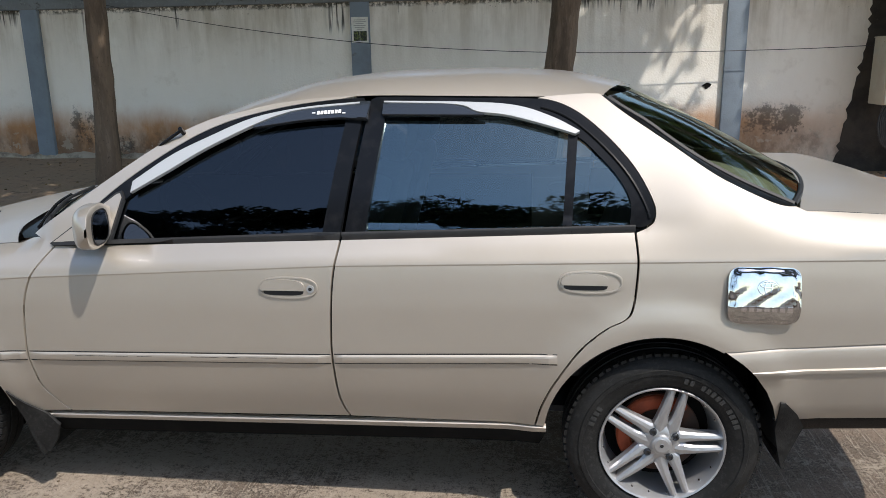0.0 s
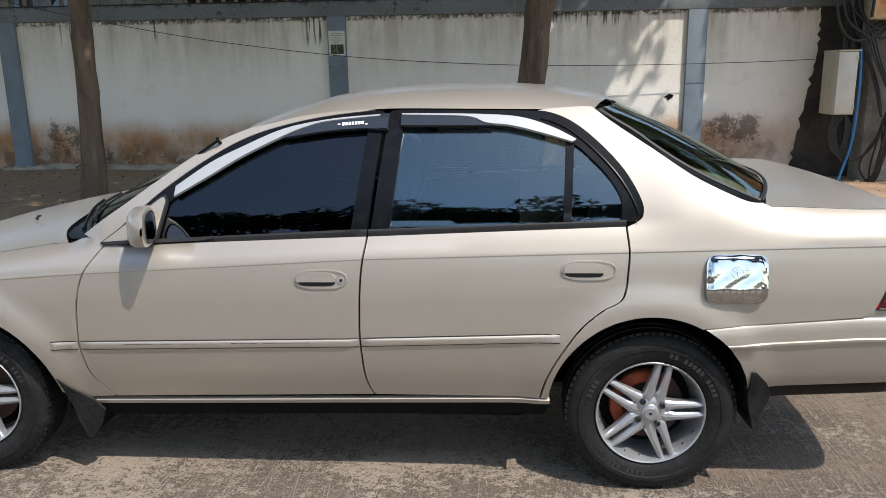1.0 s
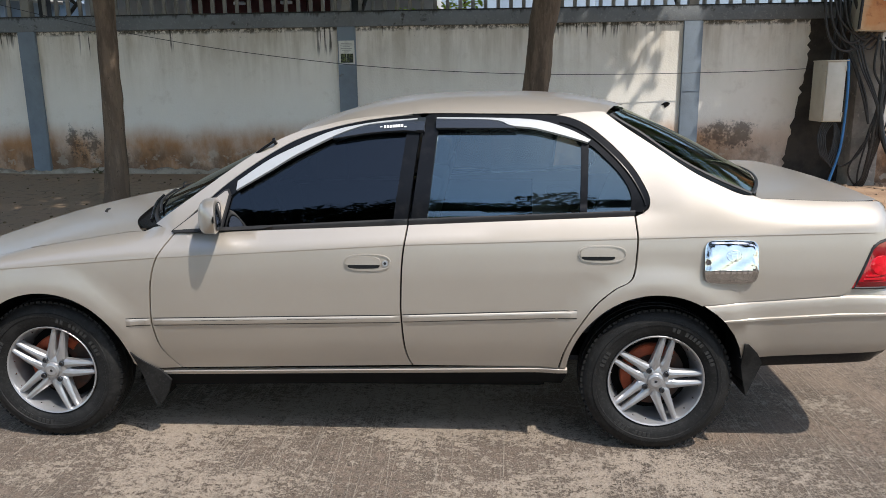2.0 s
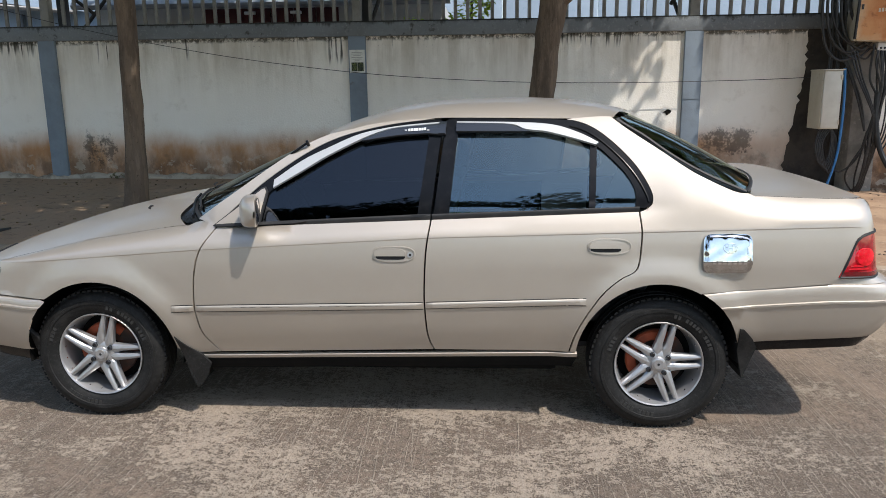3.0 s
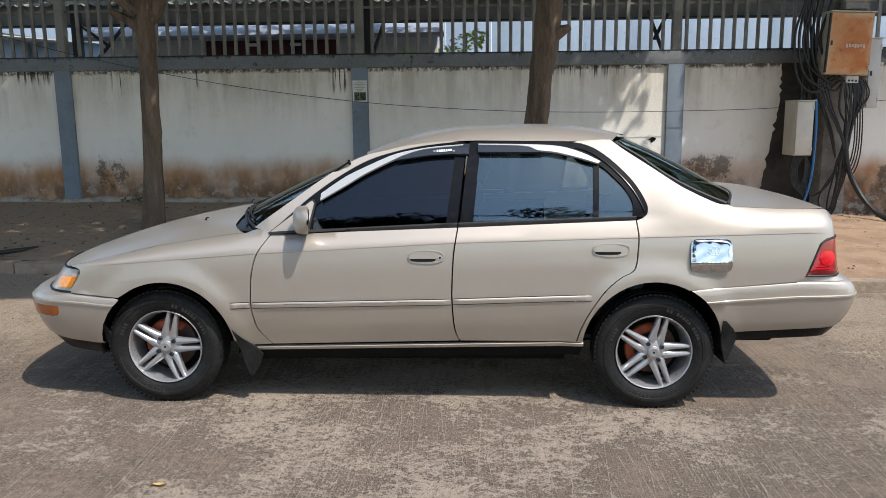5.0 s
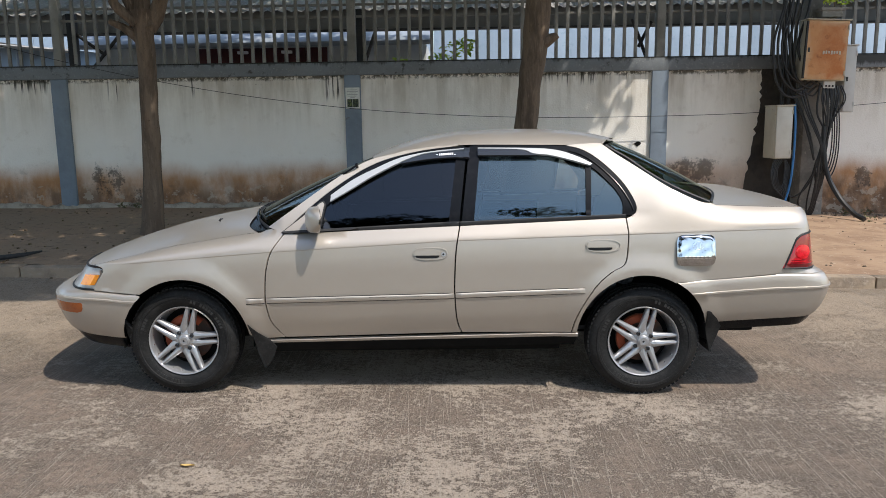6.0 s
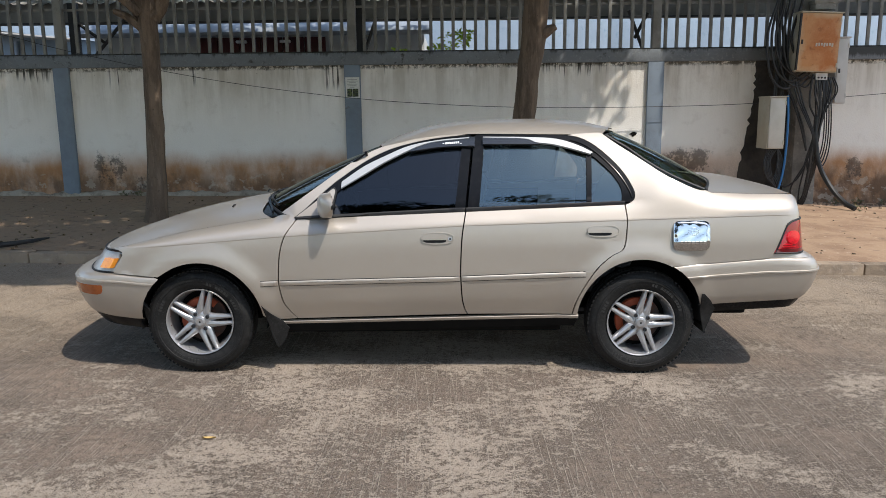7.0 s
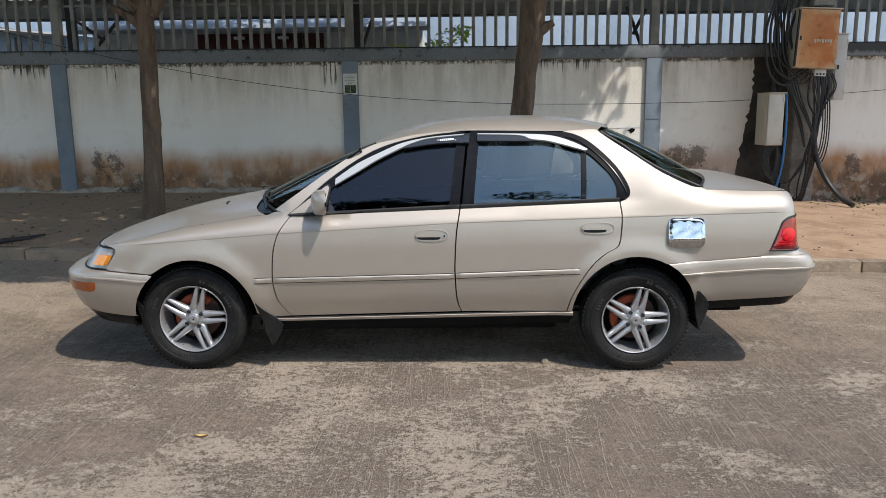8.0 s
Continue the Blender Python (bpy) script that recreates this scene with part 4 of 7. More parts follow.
WS = dict(xb=lambda d: -2.20 + 0.21 * d * d, zb=lambda d: 0.928 - 0.035 * d * d, xt=lambda d: -1.485 + 0.12 * d * d, zt=lambda d: 1.246 - 0.006 * d * d, hb=0.70, ht=0.535, bow=0.012)
RS = dict(xb=lambda d: 0.52 - 0.17 * d * d, zb=lambda d: 1.031 - 0.021 * d * d, xt=lambda d: -0.06 - 0.11 * d * d, zt=lambda d: 1.326 + 0.002 * d * d, hb=0.70, ht=0.54, bow=0.012, sag=0.046)
for name, S, glass in (("windscreen", WS, M_GLASSW), ("rear_screen", RS, M_GLASSG)):
    bm = grid(bmesh.new(), screen(**S, shrinkage=0.02))
    bm.normal_update()
    if sum(f.normal.z for f in bm.faces) < 0:
        bmesh.ops.reverse_faces(bm, faces=bm.faces[:])
    pane = hang(part(name, bm, glass, car, "greenish glass screen"))
    R = screen(**S)
    R = [[Vector(p) - Vector((0, 0, 0.020 * smooth01((k - 12) / 4))) for p in r] for k, r in enumerate(R)]
    edge = R[0] + [r[-1] for r in R[1:]] + R[-1][::-1][1:] + [r[0] for r in R[::-1][1:-1]]
    bm = tube(bmesh.new(), [Vector(p) for p in edge] + [Vector(edge[0])], 0.009, 6, caps=False)
    hang(part("screen_seal", bm, M_SEAL, pane))
    # black border between the glass and the pillar
    for far in (False, True):
        poly = FRONT_EDGE if name == "windscreen" else REAR_EDGE
        rows = []
        for k in range(17):
            q = k / 16 * (len(poly) - 1)
            a = min(int(q), len(poly) - 2)
            x = poly[a][0] + (poly[a + 1][0] - poly[a][0]) * (q - a)
            z = poly[a][1] + (poly[a + 1][1] - poly[a][1]) * (q - a)
            g = Vector(R[k][0])
            w = Vector((x, side_y(x, z) + 0.006, z - 0.004))
            rows.append([g, g.lerp(w, 0.5) + Vector((0, -0.004, 0.004)), w])
        if far:
            rows = [[mirrored(p) for p in r] for r in rows]
        bm = grid(bmesh.new(), rows)
        bmesh.ops.recalc_face_normals(bm, faces=bm.faces[:])
        hang(part("screen_border", bm, M_BLACK, pane, "black glass border"))

# bumpers
def bumper(name, front, zs, a0, mat, off=0.0, label="", parent=None, drop=0.0, rise=0.0):
    rows = []
    z_lo, z_hi = zs[0][0], zs[-1][0]

    def put(a, z, o):
        p = wrap(a, z, front, o)
        d = smooth01((p.x + 2.95) / 0.28) if front else max(0.0, min(1.0, (0.66 - p.x) / 0.51))
        up = smooth01((-2.8 - p.x) / 0.4) if front else max(0.0, min(1.0, (p.x - 0.2) / 0.78))
        f = (z - z_lo) / (z_hi - z_lo)
        if not front and o - off > 0.010:
            o -= 0.008 * smooth01((0.30 - p.x) / 0.06)
        return wrap(a, z - drop * d * f + rise * up * (1 - f if drop else 1), front, o)

    for z, o in zs:
        x0, x1 = a0(z), (-3.12 if front else 0.90)
        turns = [wrap_a(x0 + (x1 - x0) * i / 14, z, front) for i in range(14)]
        st = wrap_a(x1, z, front)
        one = [put(a, z, off + o) for a in turns + [st + (1 - st) * (i / 18) ** 1.4 for i in range(19)]]
        rows.append(one + [mirrored(p) for p in one[::-1][1:]])
    bm = grid(bmesh.new(), rows)
    bmesh.ops.recalc_face_normals(bm, faces=bm.faces[:])
    return hang(part(name, bm, mat, parent or car, label))


def arch_x(c, z, sign):
    d = max(0.0, ARCH ** 2 - (z - c[1]) ** 2)
    return c[0] + sign * math.sqrt(d)


fz = [(0.322, -0.03), (0.326, -0.004), (0.34, 0.002), (0.38, 0.004), (0.44, 0.006), (0.50, 0.008), (0.538, 0.008), (0.541, 0.014), (0.549, 0.014), (0.552, 0.006), (0.565, 0.006), (0.578, 0.003), (0.586, -0.004), (0.588, -0.05)]
fb = bumper("front_bumper", True, fz, lambda z: arch_x(ARCH_F, z, -1) if z < 0.58 else -2.66, M_PAINT, drop=0.016, rise=0.032)
bumper("front_lip", True, [(0.327, -0.012), (0.30, -0.014), (0.262, -0.024), (0.254, -0.08)], lambda z: -2.78, M_BLACK, label="black lower lip", parent=fb, rise=0.03)
rz = [(0.372, -0.03), (0.376, -0.004), (0.39, 0.002), (0.44, 0.004), (0.50, 0.006), (0.556, 0.008), (0.559, 0.014), (0.568, 0.014), (0.571, 0.006), (0.60, 0.006), (0.63, 0.005), (0.642, 0.001), (0.648, -0.006), (0.649, -0.03)]
rb = bumper("rear_bumper", False, rz, lambda z: max(ARCH_R[0] + math.sqrt(max(0.0, 0.340 ** 2 - (z - 0.034 * (z - 0.37) / 0.28 - ARCH_R[1]) ** 2)), 0.150), M_PAINT, off=-0.004, drop=0.034, rise=0.045)
bumper("rear_lip", False, [(0.380, -0.012), (0.36, -0.014), (0.322, -0.030), (0.315, -0.09)], lambda z: 0.36 + (0.376 - z), M_BLACK, label="black lower lip", parent=rb, rise=0.043)
# tail panel between the lamps, and the ledge of the bumpers
rows = []
for k in range(13):
    z = 0.64 + 0.235 * k / 12
    one = [wrap(0.66 + 0.34 * i / 14, z, False, -0.006) for i in range(15)]
    rows.append(one + [mirrored(p) for p in one[::-1][1:]])
hang(part("tail_panel", grid(bmesh.new(), rows), M_PAINT, car))
rows = []
for k in range(9):
    z = 0.856 + 0.116 * k / 8
    st = wrap_a(0.80, z, False)
    one = [wrap(st + (1 - st) * i / 20, z, False, -0.004 - 0.03 * (k / 8) ** 4) for i in range(21)]
    rows.append(one + [mirrored(p) for p in one[::-1][1:]])
hang(part("tail_panel", grid(bmesh.new(), rows), M_PAINT, car))
for front, z0, st0 in ((True, 0.584, -2.66), (False, 0.645, 0.5)):
    rows = []
    for k in range(5):
        z = z0 + 0.006 * k
        st = wrap_a(st0, z0, front)
        one = [wrap(st + (1 - st) * i / 20, z0 - 0.004 if k == 0 else z0 + 0.012, front, -0.02 - 0.03 * k) + Vector((0, 0, 0.004 * k)) for i in range(21)]
        rows.append(one + [mirrored(p) for p in one[::-1][1:]])
    bm = grid(bmesh.new(), rows)
    bmesh.ops.recalc_face_normals(bm, faces=bm.faces[:])
    hang(part("bumper_ledge", bm, M_PAINT, car))
# front face below the bonnet
rows = []
for k in range(6):
    z = 0.585 + 0.115 * k / 5
    one = [wrap(0.72 + 0.28 * i / 10, z, True, -0.012) for i in range(11)]
    rows.append(one + [mirrored(p) for p in one[::-1][1:]])
hang(part("grille", grid(bmesh.new(), rows, flip=True), M_BLACK, car))


# lamps
def lamp_patch(front, rows_za, off, n=14):
    """rows_za: z, start x on the flank, end a; a patch wrapped round the corner."""
    rows = []
    for z, x0, a1 in rows_za:
        a0 = wrap_a(x0, z, front)
        rows.append([wrap(a0 + (a1 - a0) * i / n, z, front, off) for i in range(n + 1)])
    return rows


for far in (False, True):
    def lamp(name, front, rz, off, mat, parent, label="", seal=0.0):
        bm = grid(bmesh.new(), lamp_patch(front, rz, off), flip=not front)
        rim = [e for e in bm.edges if len(e.link_faces) == 1]
        ext = bmesh.ops.extrude_edge_only(bm, edges=rim)["geom"]
        bmesh.ops.translate(bm, verts=[g for g in ext if isinstance(g, bmesh.types.BMVert)], vec=Vector((0.02 if front else -0.02, 0.012, 0)))
        bmesh.ops.recalc_face_normals(bm, faces=bm.faces[:])
        if far:
            mirror_bm(bm)
        made_lamp = hang(part(name, bm, mat, parent, label))
        if seal:
            P = lamp_patch(front, rz, off + 0.001)
            edge = P[0][::-1] + [r[0] for r in P[1:]] + P[-1][1:]
            edge = [p for i, p in enumerate(edge) if i == 0 or (p - edge[i - 1]).length > 1e-4]
            if far:
                edge = [mirrored(p) for p in edge]
            hang(part("lamp_seal", tube(bmesh.new(), edge, seal, 6), M_SEAL, made_lamp))
        return made_lamp

    hl = lamp("headlamp", True, [(0.592, -2.918, 0.74), (0.62, -2.90, 0.74), (0.66, -2.878, 0.74), (0.69, -2.863, 0.74), (0.703, -2.866, 0.74), (0.71, -2.885, 0.74)], -0.016, M_REFLECT, car, "silvery headlamp with an amber side lens", seal=0.006)
    lamp("turn_lens", True, [(z_, x_, wrap_a(x_ - 0.068, z_, True)) for z_, x_ in ((0.618, -2.935), (0.64, -2.921), (0.662, -2.908), (0.672, -2.903))], 0.005, M_AMBER, hl, "amber lens")
    lamp("marker_lamp", True, [(0.468, -3.02, 0.6), (0.474, -2.998, 0.6), (0.492, -2.986, 0.6), (0.515, -2.982, 0.6), (0.524, -2.988, 0.6)], 0.009, M_AMBERD, fb, "dark amber lens")
    tl = lamp("tail_lamp", False, [(0.677, 0.70, 0.72), (0.72, 0.717, 0.72), (0.775, 0.738, 0.72), (0.825, 0.758, 0.72), (0.845, 0.78, 0.72), (0.856, 0.82, 0.72)], 0.0, M_REDLENS, car, "glossy red tail lamp", seal=0.005)
    disc = [(0.762 + 0.036 * math.sin(radians(t_)), 0.800 - 0.040 * math.cos(radians(t_)), 0.800 + 0.036 * math.cos(radians(t_))) for t_ in range(-90, 91, 15)]
    lamp("lamp_lens", False, [(z_, a_, wrap_a(max(b_, a_ + 0.004), z_, False)) for z_, a_, b_ in disc], 0.0035, M_REDBRIGHT, tl, "round bright red lens")
    for z_, a_, b_ in ((0.721, 0.745, 0.79), (0.709, 0.738, 0.81)):
        lamp("lamp_bar", False, [(z_, a_, wrap_a(b_, z_, False)), (z_ + 0.007, a_ + 0.003, wrap_a(b_ + 0.003, z_ + 0.007, False))], 0.003, M_REDBRIGHT, tl)
    lamp("lamp_band", False, [(0.682, 0.708, 0.70), (0.70, 0.716, 0.70)], 0.002, M_REDDARK, tl)
    lamp("lamp_base", False, [(0.648, 0.668, 0.72), (0.672, 0.69, 0.72)], -0.006, M_PAINT, tl)


# ---- wheels ----
def lathe(profile, n=48):
    """Profile of (radius, y) turned round the y axis."""
    bm = bmesh.new()
    rows = [[Vector((r * math.cos(math.tau * k / n), y, r * math.sin(math.tau * k / n))) for k in range(n)] for r, y in profile]
    V = [[bm.verts.new(p) for p in row] for row in rows]
    for a, b in zip(V, V[1:]):
        for k in range(n):
            bm.faces.new((a[k], b[k], b[(k + 1) % n], a[(k + 1) % n]))
    return bm


TR = 0.298


def make_wheel(at):
    wheel = new("wheel")
    wheel.parent = car
    wheel.matrix_parent_inverse = HOLD
    wheel.location = at
    tyre = part("tyre", lathe([(0.186, 0.02), (0.190, -0.006), (0.206, -0.018), (0.225, -0.024), (0.236, -0.0255), (0.238, -0.0285), (0.251, -0.0285), (0.253, -0.025), (0.266, -0.022), (0.279, -0.013), (0.2875, -0.003), (0.293, 0.008), (0.2955, 0.016),
                              (0.296, 0.036), (0.290, 0.037), (0.290, 0.044), (0.297, 0.045), (TR, 0.076), (0.291, 0.077), (0.291, 0.084), (TR, 0.085), (0.296, 0.118), (0.289, 0.13), (0.27, 0.148), (0.24, 0.155), (0.198, 0.14)], 72), M_RUBBER, wheel)
    bm = bmesh.new()
    for k in range(72):
        a = math.tau * k / 72
        m = Matrix.Rotation(-a, 4, "Y") @ Matrix.Translation((0.2895, 0.007, 0))
        got = bmesh.ops.create_cube(bm, size=1.0, matrix=m @ Matrix.Diagonal((0.012, 0.022, 0.0165, 1)))
    part("tread_block", bm, M_RUBBER, tyre)
    mark = None
    for a0, count in ((20, 13), (148, 5), (228, 9)):
        for j in range(count):
            if j in (4, 10):
                continue
            m = Matrix.Rotation(-radians(a0 + 4.6 * j), 4, "Y") @ Matrix.Translation((0.2255, -0.0245, 0))
            if mark is None:
                o = part("sidewall_mark", slab(-0.009, 0.009, -0.0018, 0.0015, -0.0058, 0.0058), M_LETTER, tyre)
                mark = o.data
            else:
                o = new("sidewall_mark", mark)
                o.parent = tyre
            o.matrix_basis = m
    ob = part("rim", lathe([(0.186, 0.0), (0.190, -0.013), (0.188, -0.0155), (0.183, -0.0125), (0.179, -0.002), (0.174, 0.02), (0.166, 0.06), (0.160, 0.12), (0.17, 0.135)], 64), M_ALLOY, wheel, "silver alloy")
    for k in range(10):
        pair, side = divmod(k, 2)
        a = math.tau * (pair / 5) + radians(75.5)
        bm = bmesh.new()
        s = 1 if side else -1
        # a spoke from the hub out to the rim, ridged along its middle
        sect = []
        for t in range(13):
            u = t / 12
            r = 0.03 + (0.183 - 0.03) * u
            inner = lerp_table([(0.03, 0.0), (0.07, 0.0), (0.085, 0.0055), (0.183, 0.0092)], r)
            outer = lerp_table([(0.03, 0.026), (0.055, 0.040), (0.08, 0.0365), (0.183, 0.0285)], r)
            c, w = s * (inner + outer) / 2, (outer - inner) / 2
            y = 0.004 - 0.012 * math.sin(math.pi * u * 0.5) + 0.006 * u * u
            sect.append([(r, y + 0.03, c - w), (r, y + 0.004, c - w), (r, y - 0.003, c - w * 0.6), (r, y - 0.0055, c), (r, y - 0.003, c + w * 0.6), (r, y + 0.004, c + w), (r, y + 0.03, c + w)])
        grid(bm, sect)
        bmesh.ops.recalc_face_normals(bm, faces=bm.faces[:])
        bm.transform(Matrix.Rotation(-a, 4, "Y"))
        part("spoke", bm, M_ALLOY, ob, smooth=False)
    part("hub", lathe([(0.0, -0.014), (0.026, -0.014), (0.030, -0.011), (0.032, -0.003), (0.05, -0.001), (0.058, 0.004), (0.062, 0.04)], 32), M_ALLOY, ob)
    part("centre_cap", lathe([(0.0, -0.0165), (0.0055, -0.0165), (0.006, -0.0145), (0.016, -0.016), (0.021, -0.016), (0.0225, -0.0125)], 24), M_ALLOY, ob, "small bright centre cap")
    rivet = None
    for k in range(20):
        a = math.tau * (k + 0.5) / 20
        m = Matrix.Rotation(-a, 4, "Y") @ Matrix.Translation((0.1755, 0.012, 0))
        if rivet is None:
            o = part("rim_rivet", lathe([(0.0, -0.0045), (0.0022, -0.004), (0.0033, -0.001), (0.0034, 0.004)], 8), M_CHROME, ob)
            rivet = o.data
        else:
            o = new("rim_rivet", rivet)
            o.parent = ob
        o.matrix_basis = m
    part("cap_dot", lathe([(0.0, -0.0172), (0.0052, -0.0172), (0.0058, -0.016)], 16), M_SEAL, ob)
    for k in range(4):
        a = math.tau * k / 4 + radians(33)
        bm = lathe([(0.0, -0.002), (0.0055, -0.003), (0.006, -0.0075), (0.009, -0.0075), (0.0115, -0.004), (0.012, 0.014)], 12)
        bm.transform(Matrix.Translation((0.0485 * math.cos(a), -0.004, 0.0485 * math.sin(a))))
        part("lug_nut", bm, M_SHADE, ob)
    # Orange arc paints in the lit upper part of the otherwise shaded disc.
    part("brake_disc", lathe([(0.05, 0.075), (0.128, 0.075), (0.13, 0.077), (0.13, 0.09), (0.05, 0.09)], 40), M_DISC, wheel, "dark rusty brake disc, coloured as in shadow")
    bm = bmesh.new()
    rows = []
    for rr_, yy in ((0.085, 0.085), (0.085, 0.062), (0.090, 0.058), (0.122, 0.058), (0.128, 0.064), (0.128, 0.085)):
        rows.append([Vector((rr_ * math.cos(radians(a_)), yy, rr_ * math.sin(radians(a_)))) for a_ in range(48, 216, 6)])
    grid(bm, rows)
    bmesh.ops.recalc_face_normals(bm, faces=bm.faces[:])
    part("brake_caliper", bm, M_ARC_LIT, wheel, "rusty orange arc for the lit part of the brake disc")
    part("wheel_back", lathe([(0.0, 0.11), (0.175, 0.11)], 24), M_UNDER, wheel)
    return wheel


wheel_r = make_wheel((0.0, -0.018, 0.2795))
for x, z, far in ((-2.465, 0.3025, False), (0.0, 0.2795, True), (-2.465, 0.3025, True)):
    m = pose(x, 2 * MID + 0.018 if far else -0.018, z, 0, 0 if not far else 25, 180 if far else 0)
    copy_thing(wheel_r, m)

# wheel wells and floor
for far in (False, True):
    for c in (ARCH_F, ARCH_R):
        bm = bmesh.new()
        rows = []
        for y in (-0.03, 0.30):
            rows.append([Vector((p[0], y, p[1])) for p in arch_arc(c, ARCH + 0.017, -8, 188, 30)])
        grid(bm, rows)
        rows = [[Vector((c[0] + r * math.cos(radians(a)), 0.30, c[1] + r * math.sin(radians(a)))) for a in range(-8, 189, 14)] for r in (0.01, ARCH + 0.017)]
        grid(bm, rows)
        if far:
            mirror_bm(bm)
        hang(part("wheel_well", bm, M_UNDER, car))
bm = slab(-1.95, -0.42, 0.10, 2 * MID - 0.10, 0.195, 0.40, 0.03)
box(bm, -3.0, -1.95, 0.32, 2 * MID - 0.32, 0.22, 0.40, 0.03)
box(bm, -0.42, 0.72, 0.32, 2 * MID - 0.32, 0.23, 0.40, 0.03)
hang(part("floor_pan", bm, M_UNDER, car))


# ---- car: trim ----
def flank_strip(x0, z0, x1, z1, half, proud, n=26, ends=True):
    """A rounded moulding along the flank."""
    rows = []
    prof = ((-1, -0.1), (-0.97, 0.6), (-0.8, 0.92), (-0.3, 1.0), (0.35, 1.0), (0.7, 0.82), (0.95, 0.4), (1.0, -0.1))
    for k in range(n + 1):
        u = k / n
        x, z = x0 + (x1 - x0) * u, z0 + (z1 - z0) * u
        g = 1.0 if not ends else min(1.0, 0.15 + 6 * min(u, 1 - u) * abs(x1 - x0) / 0.12)
        rows.append([Vector((x, side_y(x, z + h * half) - proud * p * g, z + h * half)) for h, p in prof])
    return rows


def superoval(cx, cz, a, b, n=40, p=2.6):
    out = []
    for k in range(n):
        t = math.tau * k / n
        c, s_ = math.cos(t), math.sin(t)
        out.append((cx + a * math.copysign(abs(c) ** (2 / p), c), cz + b * math.copysign(abs(s_) ** (2 / p), s_)))
    return out


by_name = {}
for ob in scene.objects:
    by_name.setdefault(ob.name, ob)

for far in (False, True):
    sfx = ".001" if far else ""
    door, rdoor, fwing = (by_name[n + sfx] for n in ("front_door", "rear_door", "front_wing"))
    for owner, x0, z0, x1, z1 in ((fwing, -2.102, 0.528, -2.006, 0.530), (door, -1.994, 0.530, -1.006, 0.5475), (rdoor, -0.995, 0.5490, -0.322, 0.570)):
        bm = grid(bmesh.new(), flank_strip(x0, z0, x1, z1, 0.0135, 0.007))
        bmesh.ops.recalc_face_normals(bm, faces=bm.faces[:])
        if far:
            mirror_bm(bm)
        scuffs = ((0.16, 0.34), (0.37, 0.42), (0.55, 0.83)) if owner is door and not far else ()
        strip_ = hang(part("side_moulding", bm, M_PAINT, owner, smooth=False))
        for u0, u1 in scuffs:
            seg = [(x0 + (x1 - x0) * (u0 + (u1 - u0) * i / 24), z0 + (z1 - z0) * (u0 + (u1 - u0) * i / 24)) for i in range(25)]
            rows = [[Vector((x_, side_y(x_, z_) - 0.0077, z_ + lo + (0.0022 * max(0.05, 0.5 + noise.noise(Vector((x_ * 30, 4, 0)))) if k else 0))) for x_, z_ in seg] for k, lo in ((0, 0.0035), (1, 0.0035))]
            bm = grid(bmesh.new(), rows)
            bmesh.ops.recalc_face_normals(bm, faces=bm.faces[:])
            hang(part("scuff", bm, M_SEAL, strip_, "dark scuff mark"))
        for dz in (-0.0152, 0.0152):
            bm = grid(bmesh.new(), flank_strip(x0, z0 + dz, x1, z1 + dz, 0.0017, 0.0012))
            bmesh.ops.recalc_face_normals(bm, faces=bm.faces[:])
            if far:
                mirror_bm(bm)
            hang(part("moulding_joint", bm, M_SEAL, strip_))
    # door handles
    for owner, cx, cz, lock in ((door, -1.127, 0.772, True), (rdoor, -0.232, 0.804, False)):
        o = superoval(cx, cz, 0.092, 0.0345)
        bezel = hang(ring("handle_bezel", o, shrink(o, 0.006), M_PAINT, owner, off=0.005, far=far))
        hang(panel("handle_plate", shrink(o, 0.004), M_PAINT, bezel, far=far, off=0.001, flange=0.004, step=0.02))
        hang(panel("handle_slot", superoval(cx - 0.014, cz - 0.011, 0.062, 0.0125, p=3.2), M_SEAL, bezel, "black recess", far=far, off=0.003, flange=0.003))
        hang(panel("handle_grip", [(x, max(z, cz - 0.008)) for x, z in superoval(cx - 0.016, cz + 0.001, 0.067, 0.025)], M_PAINT, bezel, far=far, off=0.011, flange=0.012, step=0.02))
        if lock:
            hang(panel("lock", superoval(cx + 0.069, cz - 0.003, 0.0115, 0.0115, 16, 2), M_ALLOY, bezel, "metal key lock", far=far, off=0.005, flange=0.006, step=0.02))
            hang(panel("keyhole", superoval(cx + 0.069, cz - 0.003, 0.0055, 0.0055, 12, 2), M_SEAL, bezel, far=far, off=0.0065, flange=0.002, step=0.02))
    # rain visors over the windows
    strip = line([(-1.655, 1.062), (-1.54, 1.138), (-1.43, 1.19), (-1.287, 1.247), (-1.12, 1.277), (-0.93, 1.292)], 5) + \
        line([(-0.93, 1.288), (-1.12, 1.272), (-1.2, 1.256), (-1.287, 1.225), (-1.43, 1.158), (-1.54, 1.095), (-1.657, 1.030)], 5)
    hang(panel("rain_visor", strip, M_BRUSH, door, "bright brushed strip", far=far, off=0.021, flange=0.014))
    smoke = line([(-1.285, 1.222), (-1.2, 1.252), (-1.12, 1.270), (-0.935, 1.286)], 5) + [(-0.918, 1.287), (-0.915, 1.243)] + line([(-1.0, 1.248), (-1.13, 1.240), (-1.285, 1.219)], 5)
    hang(panel("rain_visor", smoke, M_SHADE, door, "smoked plastic rain visor", far=far, off=0.019, flange=0.014))
    hang(panel("visor_end", [(-0.948, 1.246), (-0.918, 1.244), (-0.912, 1.291), (-0.944, 1.291)], M_SHADE, door, far=far, off=0.024, flange=0.012))
